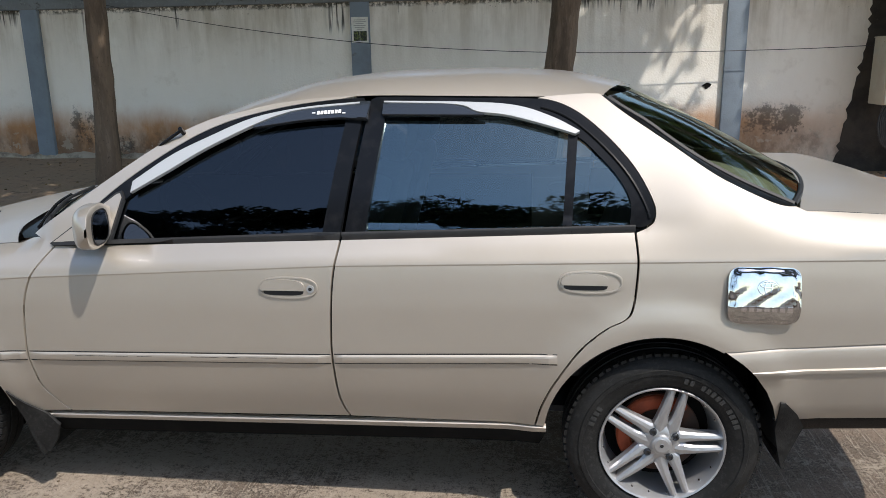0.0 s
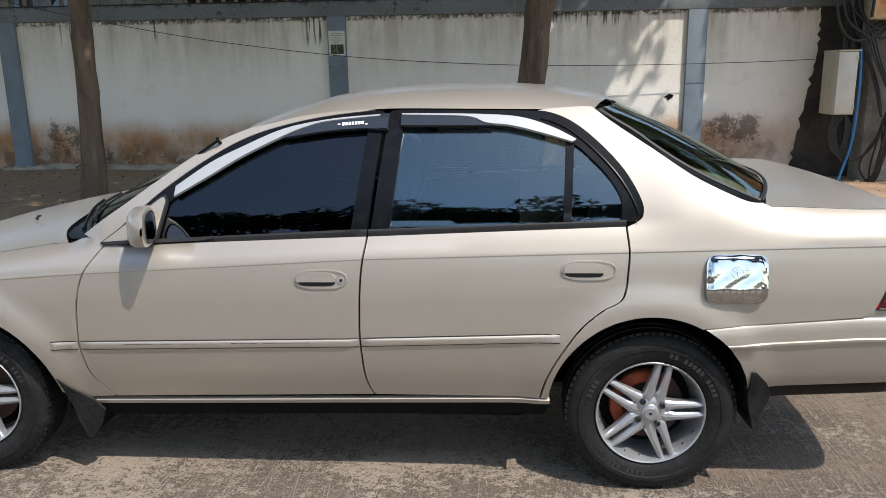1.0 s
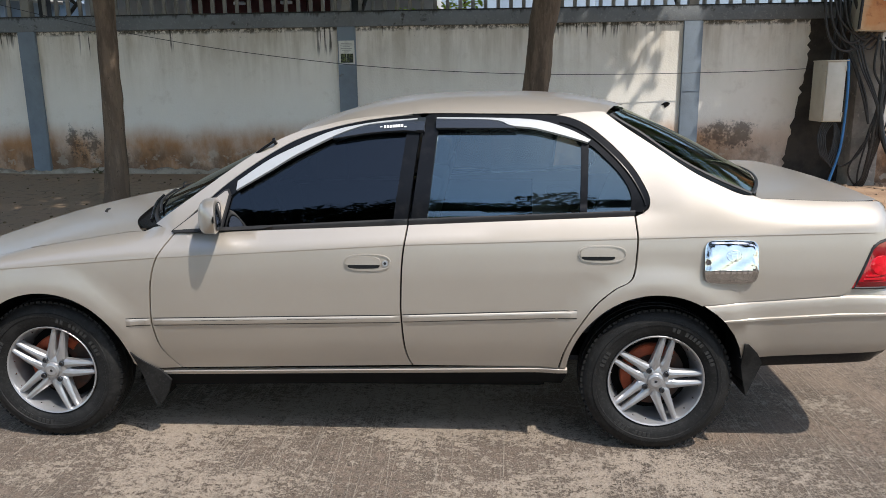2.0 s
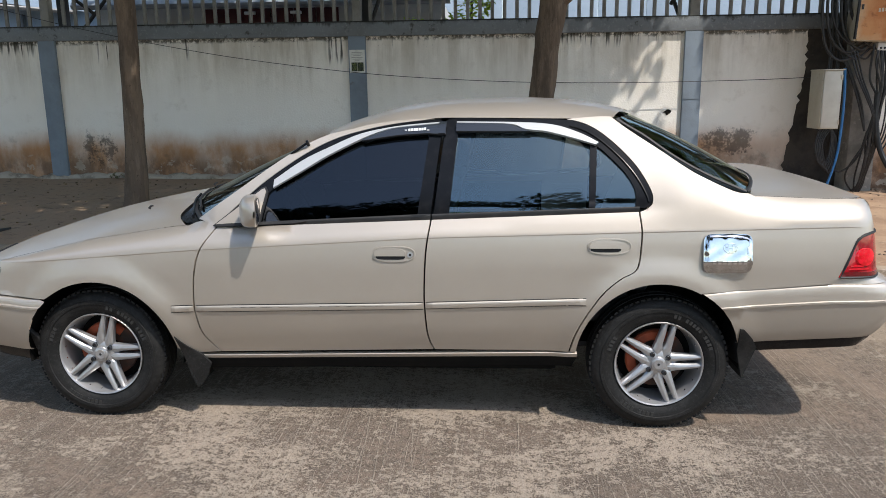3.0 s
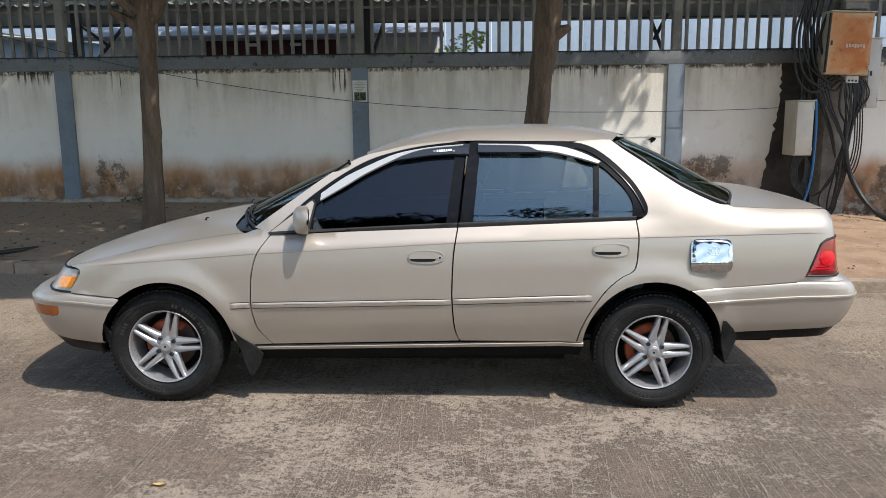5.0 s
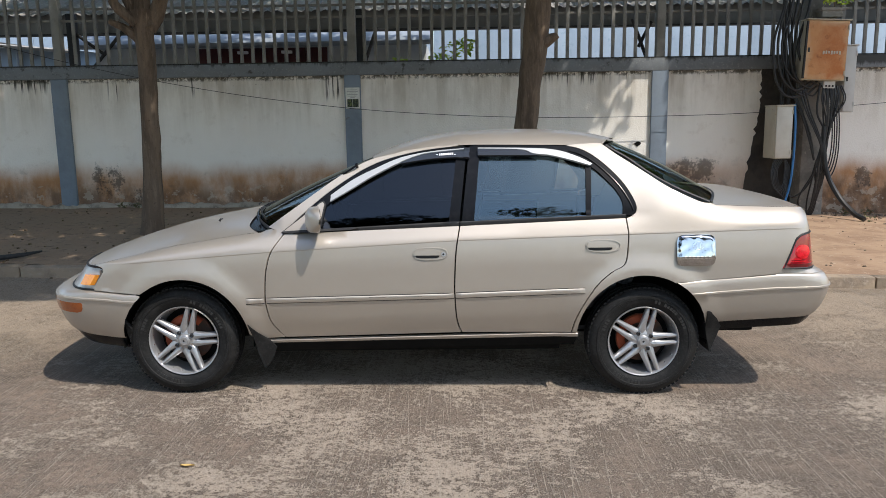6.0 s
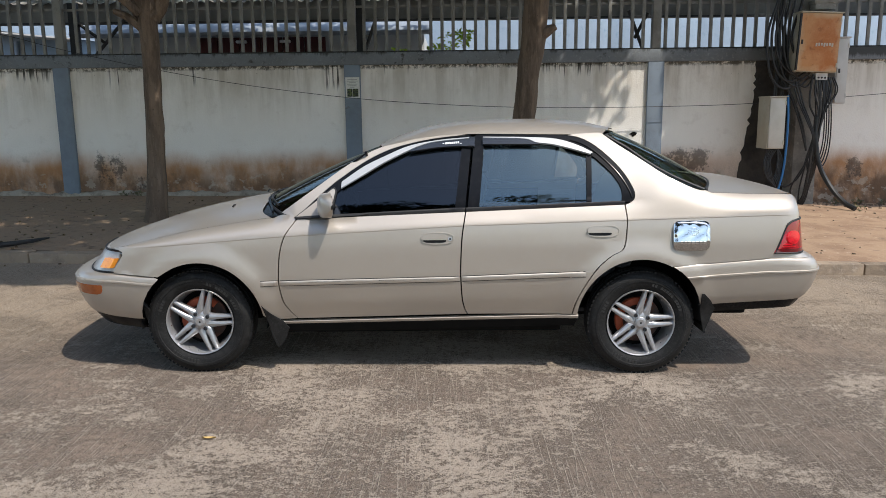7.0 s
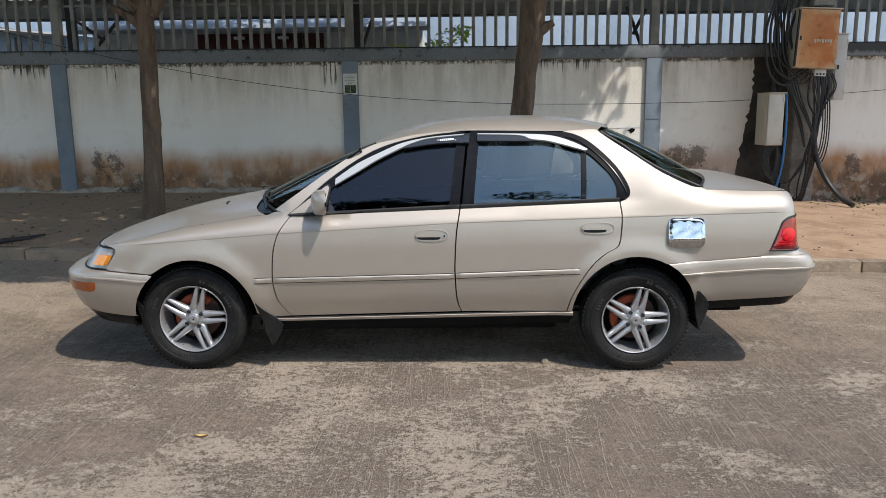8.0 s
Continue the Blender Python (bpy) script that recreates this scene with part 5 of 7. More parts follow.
    strip = line([(-0.868, 1.293), (-0.6, 1.289), (-0.45, 1.278), (-0.34, 1.245), (-0.262, 1.207)], 5) + line([(-0.275, 1.199), (-0.37, 1.226), (-0.48, 1.252), (-0.57, 1.262), (-0.64, 1.283), (-0.868, 1.289)], 5)
    hang(panel("rain_visor", strip, M_BRUSH, rdoor, "bright brushed strip", far=far, off=0.021, flange=0.014))
    smoke = [(-0.87, 1.287), (-0.66, 1.284)] + line([(-0.62, 1.277), (-0.58, 1.262), (-0.55, 1.254)], 4) + [(-0.6, 1.254), (-0.87, 1.256)]
    hang(panel("rain_visor", smoke, M_SHADE, rdoor, "smoked plastic rain visor", far=far, off=0.019, flange=0.014))
    # lettering on the visor stands as plain bars
    for k in range(7):
        hang(panel("visor_mark", [(-1.08 + 0.0115 * k, 1.2545 + 0.0007 * k), (-1.0715 + 0.0115 * k, 1.2548 + 0.0007 * k), (-1.0715 + 0.0115 * k, 1.2648 + 0.0007 * k), (-1.08 + 0.0115 * k, 1.2645 + 0.0007 * k)], M_WHITE, door, far=far, off=0.0215, flange=0.001))
    for x0 in (-1.096, -0.998):
        hang(panel("visor_mark", [(x0, 1.2575), (x0 + 0.010, 1.2578), (x0 + 0.010, 1.2608), (x0, 1.2605)], M_WHITE, door, far=far, off=0.0215, flange=0.001))

    # door mirror
    sail = [(-1.900, 0.886), (-1.716, 0.894), (-1.690, 1.018), (-1.697, 1.030), (-1.708, 1.027)]
    hang(panel("mirror_sail", sail, M_PAINT, door, far=far, off=0.012, flange=0.016))
    hang(ring("sail_seal", shrink(sail, -0.009), sail, M_SEAL, door, off=0.010, far=far))
    rows = []
    for k in range(15):
        v = k / 14
        y = 0.012 - 0.208 * v
        g = math.sqrt(max(0.0, 1 - max(0.0, (v - 0.45) / 0.55) ** 2.6)) if v > 0.45 else 0.62 + 0.38 * smooth01(v / 0.35)
        xr = -1.712 + 0.042 * v
        dep = (0.082 - 0.012 * v) * max(0.12, g)
        zc, hz = 0.957 + 0.004 * v, 0.071 * (0.18 + 0.82 * g)
        ring_pts = []
        for i in range(28):
            t = math.tau * i / 28
            c, s_ = math.cos(t), math.sin(t)
            px = xr - dep * 0.5 + dep * 0.5 * math.copysign(abs(c) ** (0.16 if c > 0 else 0.75), c)
            pz = zc + 0.006 * c + hz * math.copysign(abs(s_) ** 0.6, s_) * (0.93 + 0.09 * c)
            ring_pts.append(Vector((px, y, pz)))
        rows.append(ring_pts + [ring_pts[0]])
    bm = grid(bmesh.new(), rows)
    bmesh.ops.remove_doubles(bm, verts=bm.verts[:], dist=1e-4)
    bm.faces.new([v for v in bm.verts if v.co.y > 0.0119])
    bmesh.ops.recalc_face_normals(bm, faces=bm.faces[:])
    if far:
        mirror_bm(bm)
    mir = hang(part("door_mirror", bm, M_PAINT, door))

    def rear_face(u, r, out):
        """A point of the rearward opening: u is the angle, r the share of its size."""
        c, s_ = math.cos(u), math.sin(u)
        y = -0.088 + 0.074 * r * math.copysign(abs(c) ** 0.7, c)
        v = (0.012 - y) / 0.208
        return Vector((-1.712 + 0.042 * v + out, y, 0.958 + 0.056 * r * math.copysign(abs(s_) ** 0.7, s_)))

    turns = [math.tau * i / 28 for i in range(29)]
    bm = grid(bmesh.new(), [[rear_face(t, 0.96, 0.0008) for t in turns], [rear_face(t, 0.92, 0.003) for t in turns], [rear_face(t, 0.86, 0.001) for t in turns]])
    bmesh.ops.recalc_face_normals(bm, faces=bm.faces[:])
    if far:
        mirror_bm(bm)
    hang(part("mirror_rim", bm, M_SEAL, mir, "black rim round the glass"))
    bm = grid(bmesh.new(), [[rear_face(t, r, 0.0016) for t in turns] for r in (0.86, 0.6, 0.3, 0.02)])
    bmesh.ops.recalc_face_normals(bm, faces=bm.faces[:])
    if far:
        mirror_bm(bm)
    hang(part("mirror_glass", bm, M_CHROME, mir, "mirror glass"))

    # mud flaps
    for nm, spine, fin in (("front_mudflap", [(-2.092, 0.40), (-2.078, 0.30), (-2.058, 0.22), (-2.032, 0.155)], [(-2.105, 0.40), (-2.06, 0.352), (-2.0, 0.305), (-1.965, 0.262), (-1.985, 0.205), (-2.015, 0.16), (-2.036, 0.158), (-2.06, 0.24)]),
                           ("rear_mudflap", [(0.322, 0.45), (0.325, 0.36), (0.335, 0.29), (0.35, 0.222)], [(0.318, 0.455), (0.334, 0.452), (0.372, 0.412), (0.400, 0.366), (0.389, 0.325), (0.366, 0.262), (0.352, 0.222), (0.336, 0.28), (0.318, 0.36)])):
        bm = bmesh.new()
        sp = spline([(a, 0, b) for a, b in spine], 4)
        rows = [[Vector((p.x + dx, y, p.z)) for p in sp] for y, dx in ((-0.035, 0.0), (0.06, -0.004), (0.16, -0.004), (0.16, 0.006), (0.06, 0.006), (-0.035, 0.010))]
        grid(bm, rows + [rows[0]])
        bmesh.ops.recalc_face_normals(bm, faces=bm.faces[:])
        if far:
            mirror_bm(bm)
        fl = hang(part(nm, bm, M_RUBBER, car, "black rubber mud flap"))
        hang(panel("flap_lip", fin, M_RUBBER, fl, far=far, off=0.006, flange=0.012, surf=lambda x, z: side_y(x, max(z, 0.33)) + 0.10 * max(0, 0.33 - z)))
    # splash guard ahead of the front wheel
    hang(panel("splash_guard", [(-2.775, 0.41), (-2.745, 0.37), (-2.725, 0.31), (-2.735, 0.285), (-2.755, 0.262), (-2.765, 0.28), (-2.772, 0.32)], M_RUBBER, car, far=far, off=-0.025, flange=0.02))

# fuel flap cover
flap_o = superoval(0.244, 0.777, 0.098, 0.081, 48, 6.0)


def flap_surf(x, z):
    dx, dz = (x - 0.244) / 0.098, (z - 0.777) / 0.081
    ang = math.atan2(dz, dx)
    r = (abs(dx) ** 5 + abs(dz) ** 5) ** 0.2
    # flat plate with a scalloped, rolled border, its upper part leaning back, the foot turned under
    roll = 0.006 * smooth01((1.0 - r) / (0.20 + 0.05 * math.sin(8 * ang)))
    lean = 0.16 * max(0.0, 0.858 - max(z, 0.742)) - 0.10 * max(0.0, 0.742 - z)
    lean += 0.0005 * math.sin(70 * (x - 0.2) + 3 * math.sin(40 * (z - 0.7)))
    return side_y(x, 0.79) + 0.35 * (side_y(x, z) - side_y(x, 0.79)) - 0.004 - lean - roll


fuel = hang(panel("fuel_flap", flap_o, M_FLAP, by_name["rear_wing"], "chromed fuel flap cover", surf=flap_surf, flange=0.008, step=0.009))
for rx, rz in ((0.030, 0.0225), (0.012, 0.021), (0.024, 0.009)):
    o = superoval(0.252, 0.802 + (0.008 if rx == 0.024 else 0), rx, rz, 32, 2)
    hang(ring("emblem_ring", o, shrink(o, 0.0035), M_CHROME, fuel, off=0.003, depth=0.004, surf=flap_surf))
for k in range(7):
    x0 = 0.180 + 0.0205 * k
    hang(panel("emblem_bar", [(x0, 0.737), (x0 + 0.014, 0.7375), (x0 + 0.014, 0.7515), (x0, 0.751)], M_CHROME, fuel, surf=flap_surf, off=0.003, flange=0.004))

# scuttle, wipers
rows = []
for k in range(6):
    u = k / 5
    row = []
    for i in range(25):
        d = i / 24 * 2 - 1
        x0, x1 = -2.185 + 0.045 * d * d + 0.075 * max(0.0, (abs(d) - 0.75) / 0.25) ** 2, -2.185 + 0.22 * d * d + 0.03
        z0 = lerp_table(HOOD_EDGE, x0) + (ease_table(HOOD_MID, x0) - lerp_table(HOOD_EDGE, x0)) * (1 - abs(d) ** 2.4) - 0.005
        z1 = 0.935 - 0.035 * d * d
        row.append((x0 + (x1 + 0.02 - x0) * u, MID + d * 0.69, z0 + (z1 - z0) * u - 0.004 * math.sin(math.pi * u)))
    rows.append(row)
hang(part("scuttle", grid(bmesh.new(), rows), M_BLACK, car, "black plastic scuttle"))
def glass_foot(y, up, out):
    d = (y - MID) / 0.70
    return Vector((WS["xb"](d) + 0.72 * up - 0.4 * out, y, WS["zb"](d) + 0.37 * up + 0.8 * out))


for y0, y1 in ((0.17, 0.70), (0.76, 1.28)):
    w = hang(part("wiper", tube(bmesh.new(), spline([glass_foot(y0, -0.03, 0.008), glass_foot(y0 + 0.2, 0.01, 0.02), glass_foot(y0 + 0.34, 0.03, 0.02)], 6), 0.006, 6), M_BLACK, car, "black wiper arm and blade"))
    hang(part("blade", tube(bmesh.new(), spline([glass_foot(y0 + 0.04, 0.035, 0.012), glass_foot((y0 + y1) / 2, 0.04, 0.012), glass_foot(y1, 0.035, 0.012)], 6), 0.006, 6), M_SEAL, w))
bm = tube(bmesh.new(), [(-2.345, 0.33, 0.905), (-2.338, 0.33, 0.917), (-2.325, 0.33, 0.919)], [0.007, 0.005, 0.003], 8)
hang(part("washer_jet", bm, M_SEAL, by_name["bonnet"]))
bm = tube(bmesh.new(), [(-2.345, 1.21, 0.905), (-2.338, 1.21, 0.917), (-2.325, 1.21, 0.919)], [0.007, 0.005, 0.003], 8)
hang(part("washer_jet", bm, M_SEAL, by_name["bonnet"]))

# ---- cabin ----
for sy in (0.42, 1.12):
    seat = hang(part("front_seat", slab(-1.55, -1.05, sy - 0.24, sy + 0.24, 0.42, 0.60, 0.05), M_SEAT, car, "dark grey cloth front seat"))
    bm = slab(-0.06, 0.06, -0.24, 0.24, 0.0, 0.56, 0.05)
    bm.transform(Matrix.Translation((-1.04, sy, 0.55)) @ Matrix.Rotation(radians(16), 4, "Y"))
    hang(part("backrest", bm, M_SEAT, seat))
    bm = slab(-0.05, 0.05, -0.13, 0.13, 0.0, 0.17, 0.045)
    bm.transform(Matrix.Translation((-0.875, sy, 1.10)) @ Matrix.Rotation(radians(12), 4, "Y"))
    hang(part("headrest", bm, M_SEAT, seat))
bench = hang(part("rear_seat", slab(-0.62, -0.10, 0.16, 1.38, 0.40, 0.60, 0.05), M_SEAT, car, "dark grey cloth rear bench"))
bm = slab(-0.06, 0.06, -0.6, 0.6, 0.0, 0.50, 0.05)
bm.transform(Matrix.Translation((-0.08, MID, 0.54)) @ Matrix.Rotation(radians(20), 4, "Y"))
hang(part("backrest", bm, M_SEAT, bench))
hang(part("parcel_shelf", slab(0.08, 0.50, 0.2, 1.34, 0.955, 0.975, 0.006), M_SHELF, car, "beige parcel shelf"))
hang(part("dashboard", slab(-2.1, -1.72, 0.12, 1.42, 0.62, 0.90, 0.06), M_CABIN, car))
hang(part("headlining", slab(-1.32, -0.2, 0.34, 1.2, 1.285, 1.30, 0.005), M_CABIN, car))
hang(part("cabin_floor", slab(-2.05, 0.4, 0.12, 1.42, 0.31, 0.33), M_CABIN, car))
bm = bmesh.new()
pts = [Vector((0, 0.185 * math.cos(math.tau * k / 28), 0.185 * math.sin(math.tau * k / 28))) for k in range(29)]
tube(bm, pts, 0.014, 8, caps=False)
box(bm, -0.02, 0.02, -0.06, 0.06, -0.05, 0.05, 0.015)
box(bm, -0.01, 0.01, -0.18, 0.18, -0.015, 0.015, 0.005)
bm.transform(Matrix.Translation((-1.62, 0.42, 0.86)) @ Matrix.Rotation(radians(-25), 4, "Y"))
hang(part("steering_wheel", bm, M_CABIN, car))

# pillar aerial on the near windscreen pillar
car_ob = next(o for o in scene.objects if o.name == "car")
aerial = hang(part("aerial", tube(bmesh.new(), [(-1.612, 0.158, 1.166), (-1.58, 0.156, 1.187), (-1.525, 0.166, 1.223)], [0.004, 0.0055, 0.0055], 8), M_BLACK, car_ob, "black folded pillar aerial"))
hang(part("aerial_mount", tube(bmesh.new(), [(-1.525, 0.188, 1.205), (-1.527, 0.157, 1.229)], [0.009, 0.007], 8), M_BLACK, aerial))


# ---- trees ----
def leaves(name, rng_, clumps, count, size, parent, keep=None):
    """Folded leaves scattered round clump centres (x, y, z, radius)."""
    verts, faces = [], []
    for k in range(count):
        cx, cy, cz, r = clumps[k % len(clumps)]
        while True:
            p = Vector((rng_.uniform(-1, 1), rng_.uniform(-1, 1), rng_.uniform(-1, 1)))
            if p.length < 1:
                break
        p = Vector((cx + p.x * r, cy + p.y * r, cz + p.z * r * 0.6))
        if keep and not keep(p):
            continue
        q = Euler((rng_.uniform(-0.9, 0.9), rng_.uniform(-0.9, 0.9), rng_.uniform(0, 6.28))).to_matrix()
        l = size * rng_.uniform(0.6, 1.25)
        w = l * rng_.uniform(0.36, 0.5)
        shape = ((0, -l / 2, 0), (w / 2, -l * 0.1, 0.12 * w), (w * 0.36, l * 0.25, 0.1 * w), (0, l / 2, -0.12 * l), (-w * 0.36, l * 0.25, 0.1 * w), (-w / 2, -l * 0.1, 0.12 * w))
        b = len(verts)
        verts += [p + q @ Vector(s_) for s_ in shape]
        faces += [(b, b + 1, b + 2, b + 3), (b, b + 3, b + 4, b + 5)]
    me = bpy.data.meshes.new(name)
    me.from_pydata(verts, [], faces)
    me.materials.append(M_LEAF)
    ob = new(name, me)
    ob.parent = parent
    ob.matrix_parent_inverse = Matrix.Translation(-parent.location)
    return ob


def trunk_bm(points, radii, seed, sides=14):
    bm = bmesh.new()
    P = spline(points, 6)
    n = len(P)
    R = [lerp_table([(i * 6, r) for i, r in enumerate(radii)], k) for k in range(n)]
    tube(bm, P, R, sides)
    for v in bm.verts:
        d = noise.noise(Vector((v.co.x * 7 + seed, v.co.y * 7, v.co.z * 3))) + 0.5 * noise.noise(Vector((v.co.x * 19 + seed, v.co.y * 19, v.co.z * 8)))
        v.co += Vector((v.co.x - points[0][0], v.co.y - points[0][1], 0)).normalized() * 0.015 * d
    return bm


def tree(label, base, trunk, radii, stubs, limbs, clumps, count, size, seed, keep=None):
    t = thing("tree", base, label, "tree", "shade trees")
    H = Matrix.Translation(-Vector(base))
    tr = part("trunk", trunk_bm(trunk, radii, seed), M_BARK, t)
    tr.matrix_parent_inverse = H
    for pts, rad in stubs:
        part("branch_stub", trunk_bm(pts, rad, seed + 3, 9), M_BARK, tr)
    for pts, rad in limbs:
        part("limb", trunk_bm(pts, rad, seed + 9, 9), M_BARK, tr)
    leaves("crown", random.Random(seed), clumps, count, size, t, keep)
    return t


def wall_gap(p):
    """Leaves are dropped so that sun falls on the wall beside the third pillar, and over the road."""
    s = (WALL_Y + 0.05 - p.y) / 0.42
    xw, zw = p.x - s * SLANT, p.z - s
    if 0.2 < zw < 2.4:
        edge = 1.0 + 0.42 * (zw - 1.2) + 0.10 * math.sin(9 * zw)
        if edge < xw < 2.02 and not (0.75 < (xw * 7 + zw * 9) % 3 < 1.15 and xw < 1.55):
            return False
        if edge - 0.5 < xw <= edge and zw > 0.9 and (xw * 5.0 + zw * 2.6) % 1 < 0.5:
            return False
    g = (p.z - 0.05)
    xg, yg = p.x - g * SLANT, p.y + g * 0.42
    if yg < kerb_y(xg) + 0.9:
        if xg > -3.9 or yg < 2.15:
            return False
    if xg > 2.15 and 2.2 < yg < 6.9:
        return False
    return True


rr = random.Random(11)
clumps1 = [(-10.9 + 0.72 * i + rr.uniform(-0.2, 0.2), 0.1 + 0.74 * j + rr.uniform(-0.2, 0.2), rr.uniform(5.2, 6.5), rr.uniform(0.65, 0.95)) for i in range(16) for j in range(9)]
# Unseen clumps added behind the wall to darken what bonnet and windscreen mirror.
clumps1 += [(-10.5 + 0.9 * i + rr.uniform(-0.3, 0.3), 7.6 + 0.9 * j + rr.uniform(-0.2, 0.2), rr.uniform(4.6, 6.4), rr.uniform(0.7, 1.0)) for i in range(12) for j in range(4)]
# Extra clumps placed only to block sun flecks on the wall.
clumps1 += [(-3.1 + 0.5 * i, 5.3 + 0.45 * j, 5.55, 0.75) for i in range(5) for j in range(3)]
clumps1 += [(-4.2 + 0.5 * i, 5.2 + 0.5 * j, 5.6, 0.7) for i in range(2) for j in range(2)]
clumps2 = [(-0.2 + 0.72 * i + rr.uniform(-0.2, 0.2), 0.9 + 0.74 * j + rr.uniform(-0.2, 0.2), rr.uniform(5.2, 6.5), rr.uniform(0.65, 0.95)) for i in range(13) for j in range(8)]
# Likewise unseen, added behind the wall to darken the boot's reflection.
clumps2 += [(0.2 + 0.9 * i + rr.uniform(-0.3, 0.3), 8.2 + 0.9 * j + rr.uniform(-0.2, 0.2), rr.uniform(4.6, 6.4), rr.uniform(0.7, 1.0)) for i in range(10) for j in range(3)]
# Extra clumps placed to shade the wall past the pole and by the trunk.
clumps2 += [(6.0 + 0.5 * i, 4.7 + 0.5 * j, 5.7, 0.65) for i in range(5) for j in range(4)]
clumps2 += [(0.5 + 0.35 * i, 5.1 + 0.4 * j, 5.6, 0.6) for i in range(3) for j in range(3)]
tree("pollarded street tree with a slender grey-brown trunk beside the wall", (-4.66, 5.0, walk_z(-4.66, 5.0)),
     [(-4.66, 5.0, 0.0), (-4.635, 5.0, 0.25), (-4.60, 5.0, 0.8), (-4.575, 5.0, 1.4), (-4.565, 5.0, 2.0), (-4.565, 5.0, 2.45), (-4.575, 5.0, 2.75)],
     [0.20, 0.132, 0.113, 0.102, 0.100, 0.108, 0.14],
     [([(-4.60, 5.0, 2.42), (-4.78, 4.98, 2.55), (-4.93, 4.96, 2.63)], [0.07, 0.05, 0.035]),
      ([(-4.62, 4.95, 2.6), (-4.80, 4.9, 2.76), (-4.86, 4.88, 2.86)], [0.07, 0.055, 0.04])],
     [([(-4.62, 5.0, 2.6), (-4.75, 5.0, 2.95), (-5.5, 4.9, 4.3), (-7.2, 4.2, 5.8)], [0.11, 0.085, 0.06, 0.03]),
      ([(-4.52, 5.0, 2.55), (-4.36, 5.0, 2.85), (-3.9, 4.8, 4.2), (-2.6, 4.0, 5.8)], [0.11, 0.085, 0.06, 0.03]),
      ([(-4.57, 5.0, 2.7), (-4.57, 4.9, 3.4), (-4.6, 4.0, 4.7), (-4.9, 2.4, 5.9)], [0.10, 0.08, 0.055, 0.03])],
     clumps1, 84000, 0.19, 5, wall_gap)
tree("leaning street tree with a stout brown trunk behind the car", (-0.30, 5.5, walk_z(-0.3, 5.5)),
     [(-0.30, 5.5, 0.0), (-0.27, 5.5, 0.3), (-0.20, 5.5, 0.9), (-0.14, 5.5, 1.4), (-0.095, 5.5, 1.85), (-0.04, 5.5, 2.3), (0.0, 5.5, 2.75), (0.02, 5.5, 3.2)],
     [0.22, 0.16, 0.142, 0.137, 0.137, 0.145, 0.155, 0.14],
     [([(0.03, 5.48, 2.36), (0.14, 5.46, 2.41), (0.225, 5.44, 2.45)], [0.095, 0.065, 0.035])],
     [([(0.0, 5.5, 2.8), (-0.2, 5.4, 3.9), (-0.1, 4.4, 5.6)], [0.11, 0.08, 0.04]),
      ([(0.02, 5.5, 2.9), (1.0, 5.4, 4.0), (3.2, 4.8, 5.7)], [0.11, 0.08, 0.04]),
      ([(0.02, 5.5, 3.1), (0.4, 5.0, 4.2), (1.2, 3.2, 5.8)], [0.11, 0.08, 0.04])],
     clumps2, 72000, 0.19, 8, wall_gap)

# Leaf coloured near black so these crowns mirror as backlit silhouettes.
M_LEAF_SILHOUETTE = material("silhouette_leaf", (0.022, 0.035, 0.014), 0.7, spec=0.2, vary=((5, (0.03, 0.045, 0.018), 0.42, 0.62),))
# trees across the road, which the panes mirror
for i, (x, y, h) in enumerate(((-13, -9.8, 11.4), (-7.5, -9.4, 10.6), (-2.2, -9.7, 11.2), (3.2, -9.3, 10.4), (9.0, -9.8, 11.6))):
    q = random.Random(40 + i)
    cl = [(x + q.gauss(0, 2.0), y - abs(q.gauss(0, 1.2)), h * q.uniform(0.43, 0.93), q.uniform(0.5, 1.1)) for _ in range(56)]
    cl += [(x - 2.6 + 0.58 * k, y + q.uniform(-0.3, 0.3), (9.6 if x < -5 else 9.0) + q.uniform(-0.35, 0.25), 0.62) for k in range(10)]
    # This unseen trunk is shifted so the fuel flap mirrors open sky.
    x += 2.0 if i == 3 else 0.0
    far_tree = tree("leafy tree across the road", (x, y, ground_z(x)), [(x, y, -0.05), (x + 0.1, y, 1.5), (x, y, 3.2), (x + 0.1, y, h * 0.7)], [0.26, 0.2, 0.17, 0.06], [],
         [([(x, y, 2.2), (x - 1.0, y, 3.6), (x - 1.8, y + 0.4, 5.2)], [0.12, 0.09, 0.04]), ([(x, y, 2.5), (x + 1.1, y, 4.0), (x + 1.9, y - 0.3, 5.6)], [0.12, 0.09, 0.04])],
         cl, 19000, 0.22, 60 + i)
    for c in far_tree.children:
        if c.name.startswith("crown"):
            c.data.materials[0] = M_LEAF_SILHOUETTE
# Unseen wall, added to close the place and shape the car's reflections.
back = thing("wall_south", (0, -15.0, 0), "unseen plain pale wall added across the road", "wall", kind="structure")
part("wall_body", slab(-60, 60, 0, 0.2, -0.5, 1.5, 0.02), M_WALL, back)

# ---- behind the wall ----
M_BLUEWALL = material("pale_blue_sheet", (0.305, 0.375, 0.45), 0.5, vary=((0.5, (0.36, 0.44, 0.52), 0.4, 0.62), (6.0, (0.26, 0.345, 0.43), 0.55, 0.7)))
M_GREYWALL = material("grey_render", (0.52, 0.525, 0.51), 0.85, bump=0.2, bump_scale=30, vary=((1.2, (0.42, 0.43, 0.42), 0.42, 0.62),))
M_REDDOOR = material("dark_red_paint", (0.075, 0.012, 0.012), 0.5, vary=((3.0, (0.05, 0.01, 0.01), 0.4, 0.62),))
